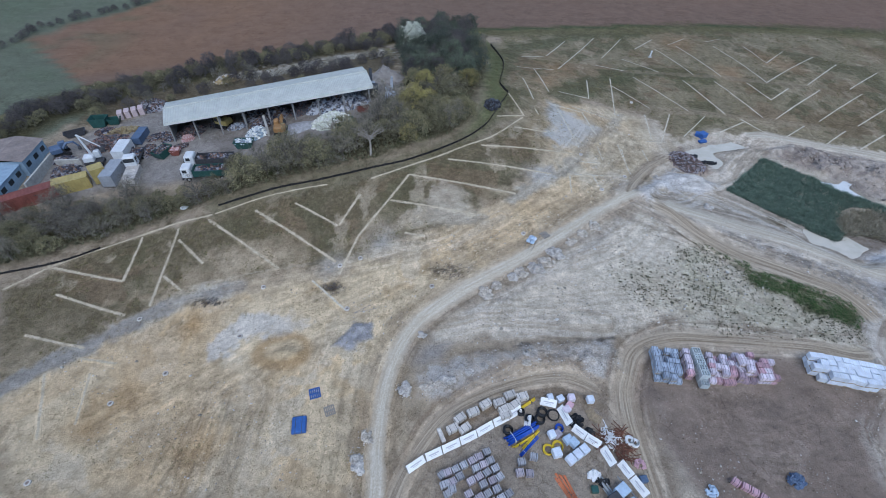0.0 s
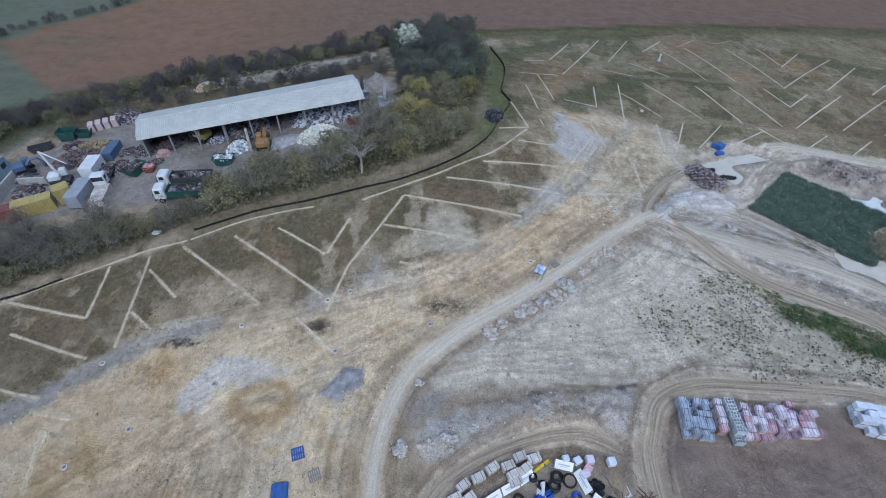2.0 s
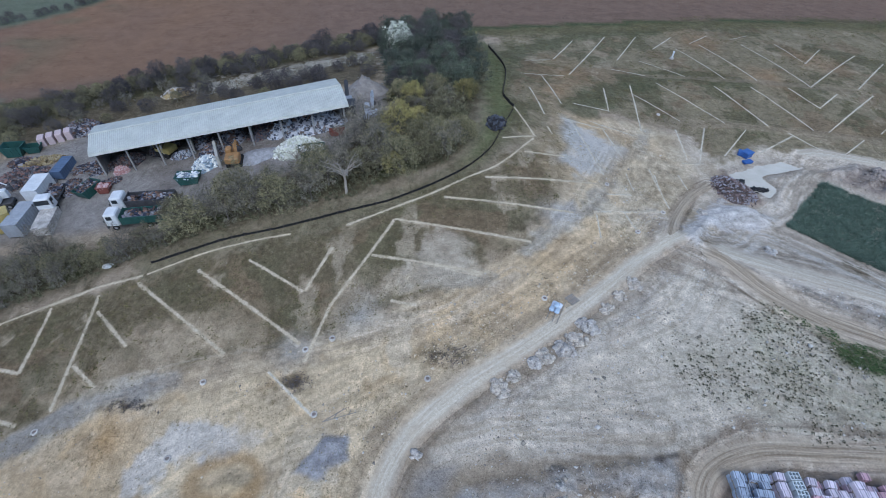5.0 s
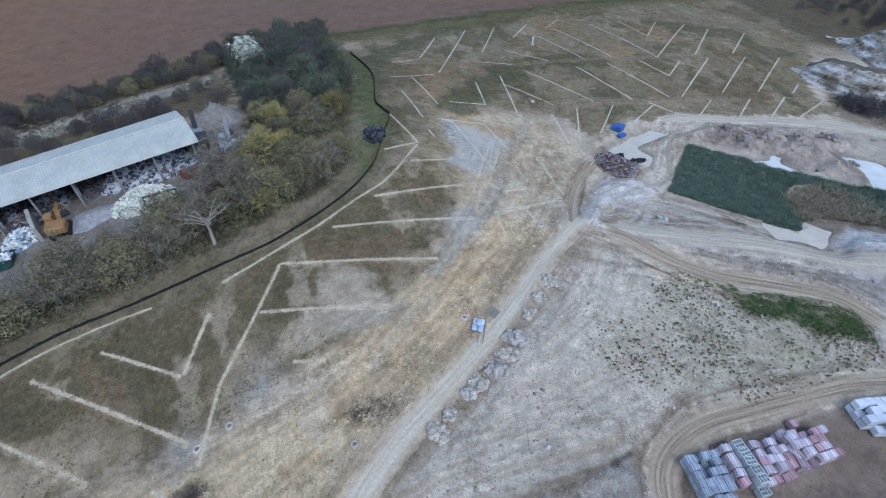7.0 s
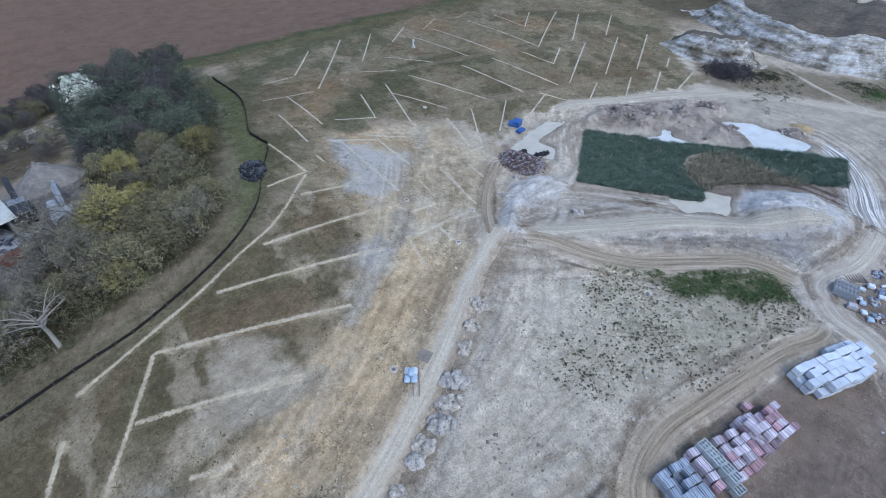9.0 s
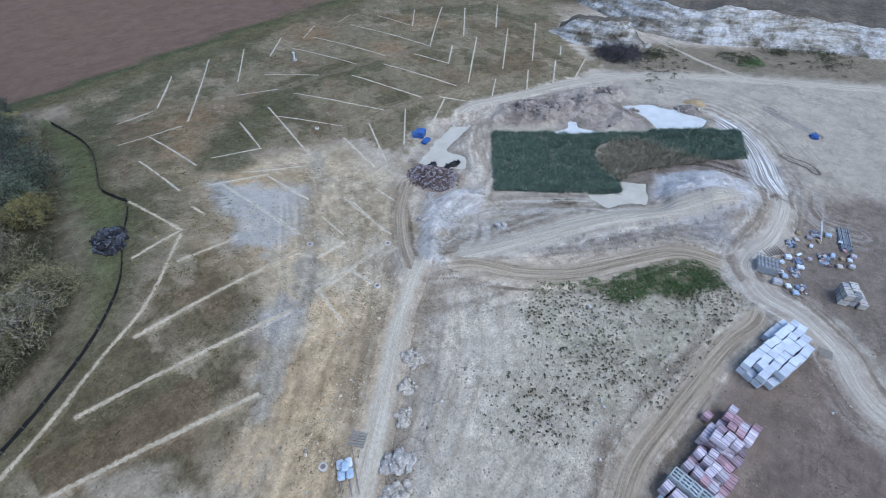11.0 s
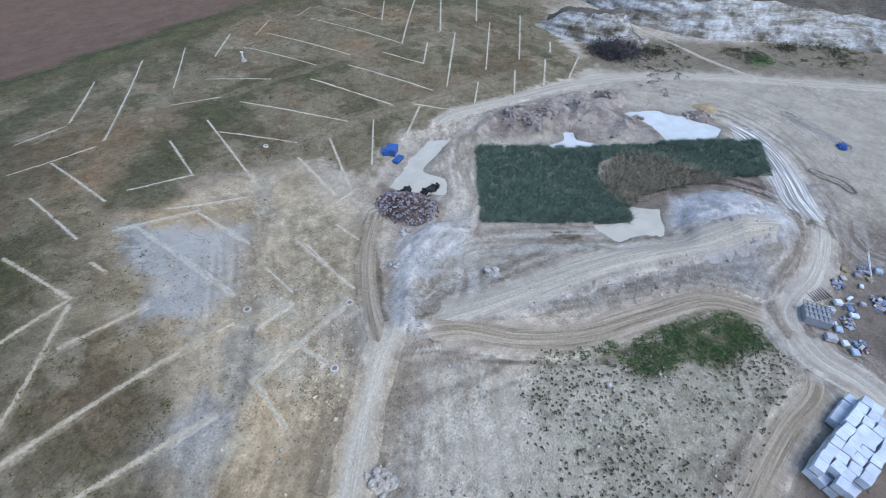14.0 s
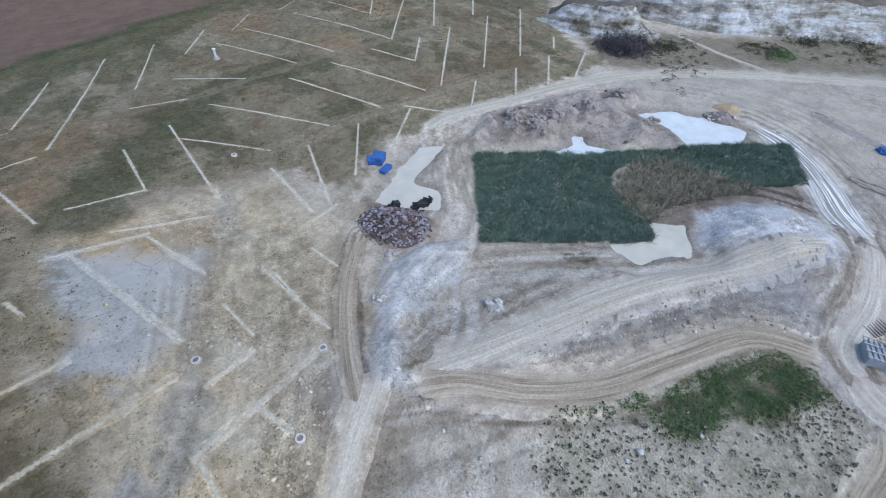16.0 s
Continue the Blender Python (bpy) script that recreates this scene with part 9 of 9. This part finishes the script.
# ---- second store in the east ----
cage = thing("steel_cage", 70.0, 39.7, 20, "blue-grey stack of steel mesh fence panels", "steel stack")
part("base_block", Shape().box(0, 0, 0.5, 2.3, 2.5, 1.0, edge=0.05), GREY_PAINT, cage)
for i in range(7):
    part("bar", Shape().tube([(-1.3, -1.3 + i * 0.43, 1.06), (1.3, -1.2 + i * 0.43, 1.08)], 0.05, 5), STEEL, cage)
for i in range(4):
    part("bar", Shape().tube([(-1.2 + i * 0.8, -1.5, 1.14), (-1.1 + i * 0.8, 1.5, 1.16)], 0.05, 5), STEEL, cage)
for x0, y0, tt, sx, sy, hh, mat, label in (
        (57.0, 30.4, 30, 1.1, 1.3, 0.8, WHITE_PACK, "white sheeted crate in the second store"), (58.4, 30.1, 35, 1.2, 1.4, 0.9, WHITE_PACK, "white sheeted crate in the second store"), (57.8, 28.7, 30, 1.1, 1.5, 0.7, WHITE_PACK, "white sheeted crate in the second store"),
        (59.9, 29.4, 70, 0.6, 1.6, 0.4, WHITE_PACK, "long white sheeted crate in the second store"), (59.9, 28.4, 20, 0.9, 1.0, 0.7, LILAC_PACK, "lilac wrapped crate in the second store"), (55.4, 29.9, 30, 1.0, 1.2, 0.7, WHITE_PACK, "white sheeted crate beside the cage"),
        (55.1, 29.4, 25, 1.4, 1.2, 0.6, PALE_BLUE, "pale blue wrapped crate beside the cage"), (53.5, 29.7, 25, 1.5, 1.8, 1.1, GREY_PACK, "grey sheeted crate at the road"), (53.8, 28.7, 40, 1.2, 1.1, 0.7, WHITE_PACK, "white sheeted crate at the road"),
        (53.4, 27.9, 30, 1.4, 1.2, 0.6, PALE_BLUE, "pale blue bundle at the road"), (63.5, 30.6, 10, 1.3, 1.1, 0.3, PALLET, "stack of wooden boards in the second store"), (63.6, 29.5, 20, 1.3, 1.2, 0.5, GREY_PACK, "grey crate in the second store"),
        (62.4, 28.9, 10, 1.2, 0.8, 0.4, WHITE_PACK, "white crate in the second store"), (64.0, 28.5, 40, 1.2, 1.0, 0.3, PALLET, "wooden boards in the second store"), (65.7, 28.1, 20, 1.3, 1.3, 0.7, PALE_BLUE, "pale blue wrapped crate in the second store"),
        (65.6, 26.8, 0, 0.9, 0.9, 0.5, WHITE_PACK, "white crate in the second store"), (64.4, 26.1, 25, 1.1, 1.0, 0.5, PINK_PACK, "red brick pack in the second store"), (62.5, 26.8, 15, 1.6, 0.9, 0.6, PALE_BLUE, "pale blue crate in the second store"),
        (62.7, 25.9, 30, 1.2, 1.0, 0.4, PALLET, "wooden boards in the second store"), (63.1, 25.3, 20, 1.2, 1.0, 0.5, WHITE_PACK, "white crate in the second store"), (61.2, 25.8, 25, 1.3, 1.2, 0.5, KERB, "pale kerb pack in the second store"),
        (62.1, 24.9, 10, 1.2, 1.2, 0.8, GREY_PACK, "grey block pack in the second store"), (64.0, 25.2, 15, 1.2, 1.2, 0.8, LILAC_PACK, "lilac block pack in the second store"), (62.2, 30.4, 40, 1.3, 1.0, 0.3, KERB, "pale slab stack in the second store")):
    crate(x0 * 1.2727, y0 * 1.2727, tt, sx * 0.58, sy * 0.6, hh * 0.48, mat, label)
pipe_bundle(84.8, 33.9, 20, 5.0, 0.1, 1.6, 2, GREY_PIPE, "long bundle of grey pipes in the second store", 41)
pipe_bundle(84.0, 36.7, 14, 6.0, 0.05, 0.3, 1, WHITE_PIPE, "long white pipes in the second store", 42)
stack([kerb_pack, grey_pack], 71.6, 28.6, 25, 2, 3, 2, 43, "grey packs at the second store", 1.3, 1.0)
for i in range(7):
    t0 = thing("sleeper", 74.2, 40.3, 0, "dark timber bearer laid on the ground", "timber", "timber bearers")
    t0.matrix_basis = pose(73.2 + i * 0.36, 40.8 - i * 0.2, ground_z(73.2 + i * 0.36, 40.8 - i * 0.2), 0, 0, 62)
    part("beam", Shape().box(0, 0, 0.06, 1.6, 0.16, 0.14), BROWN_ROOF, t0)
for i, (x0, y0) in enumerate(((61.6, 27.4), (60.9, 27.0), (58.8, 29.2), (56.6, 28.9), (54.6, 27.6), (64.9, 29.2), (61.0, 30.6))):
    loose_pile("store_scrap", x0 * 1.2727, y0 * 1.2727, 0.8, 0.7, 0.25, many("store_scrap_mix_%d" % i, [(0.5, 0.5, 0.5), (0.15, 0.15, 0.18), (0.3, 0.2, 0.15), (0.25, 0.32, 0.45)]), 26, 0.4, 60 + i, "scattered offcuts and packaging in the store", "offcuts")
loose_pile("tarpaulin_heap", 110.5, 45.5, 0.9, 0.6, 0.4, BLUE_SHEET, 26, 0.6, 71, "small blue tarpaulin on the quarry floor", "tarpaulin")
heap("spoil_heap", 102.0, 65.5, 1.6, 2.6, 1.2, 20, GREY_ROCK, 40, 0.35, 802, "small brown spoil heap beside the pool", "spoil heap", base=BROWN_ROOF)
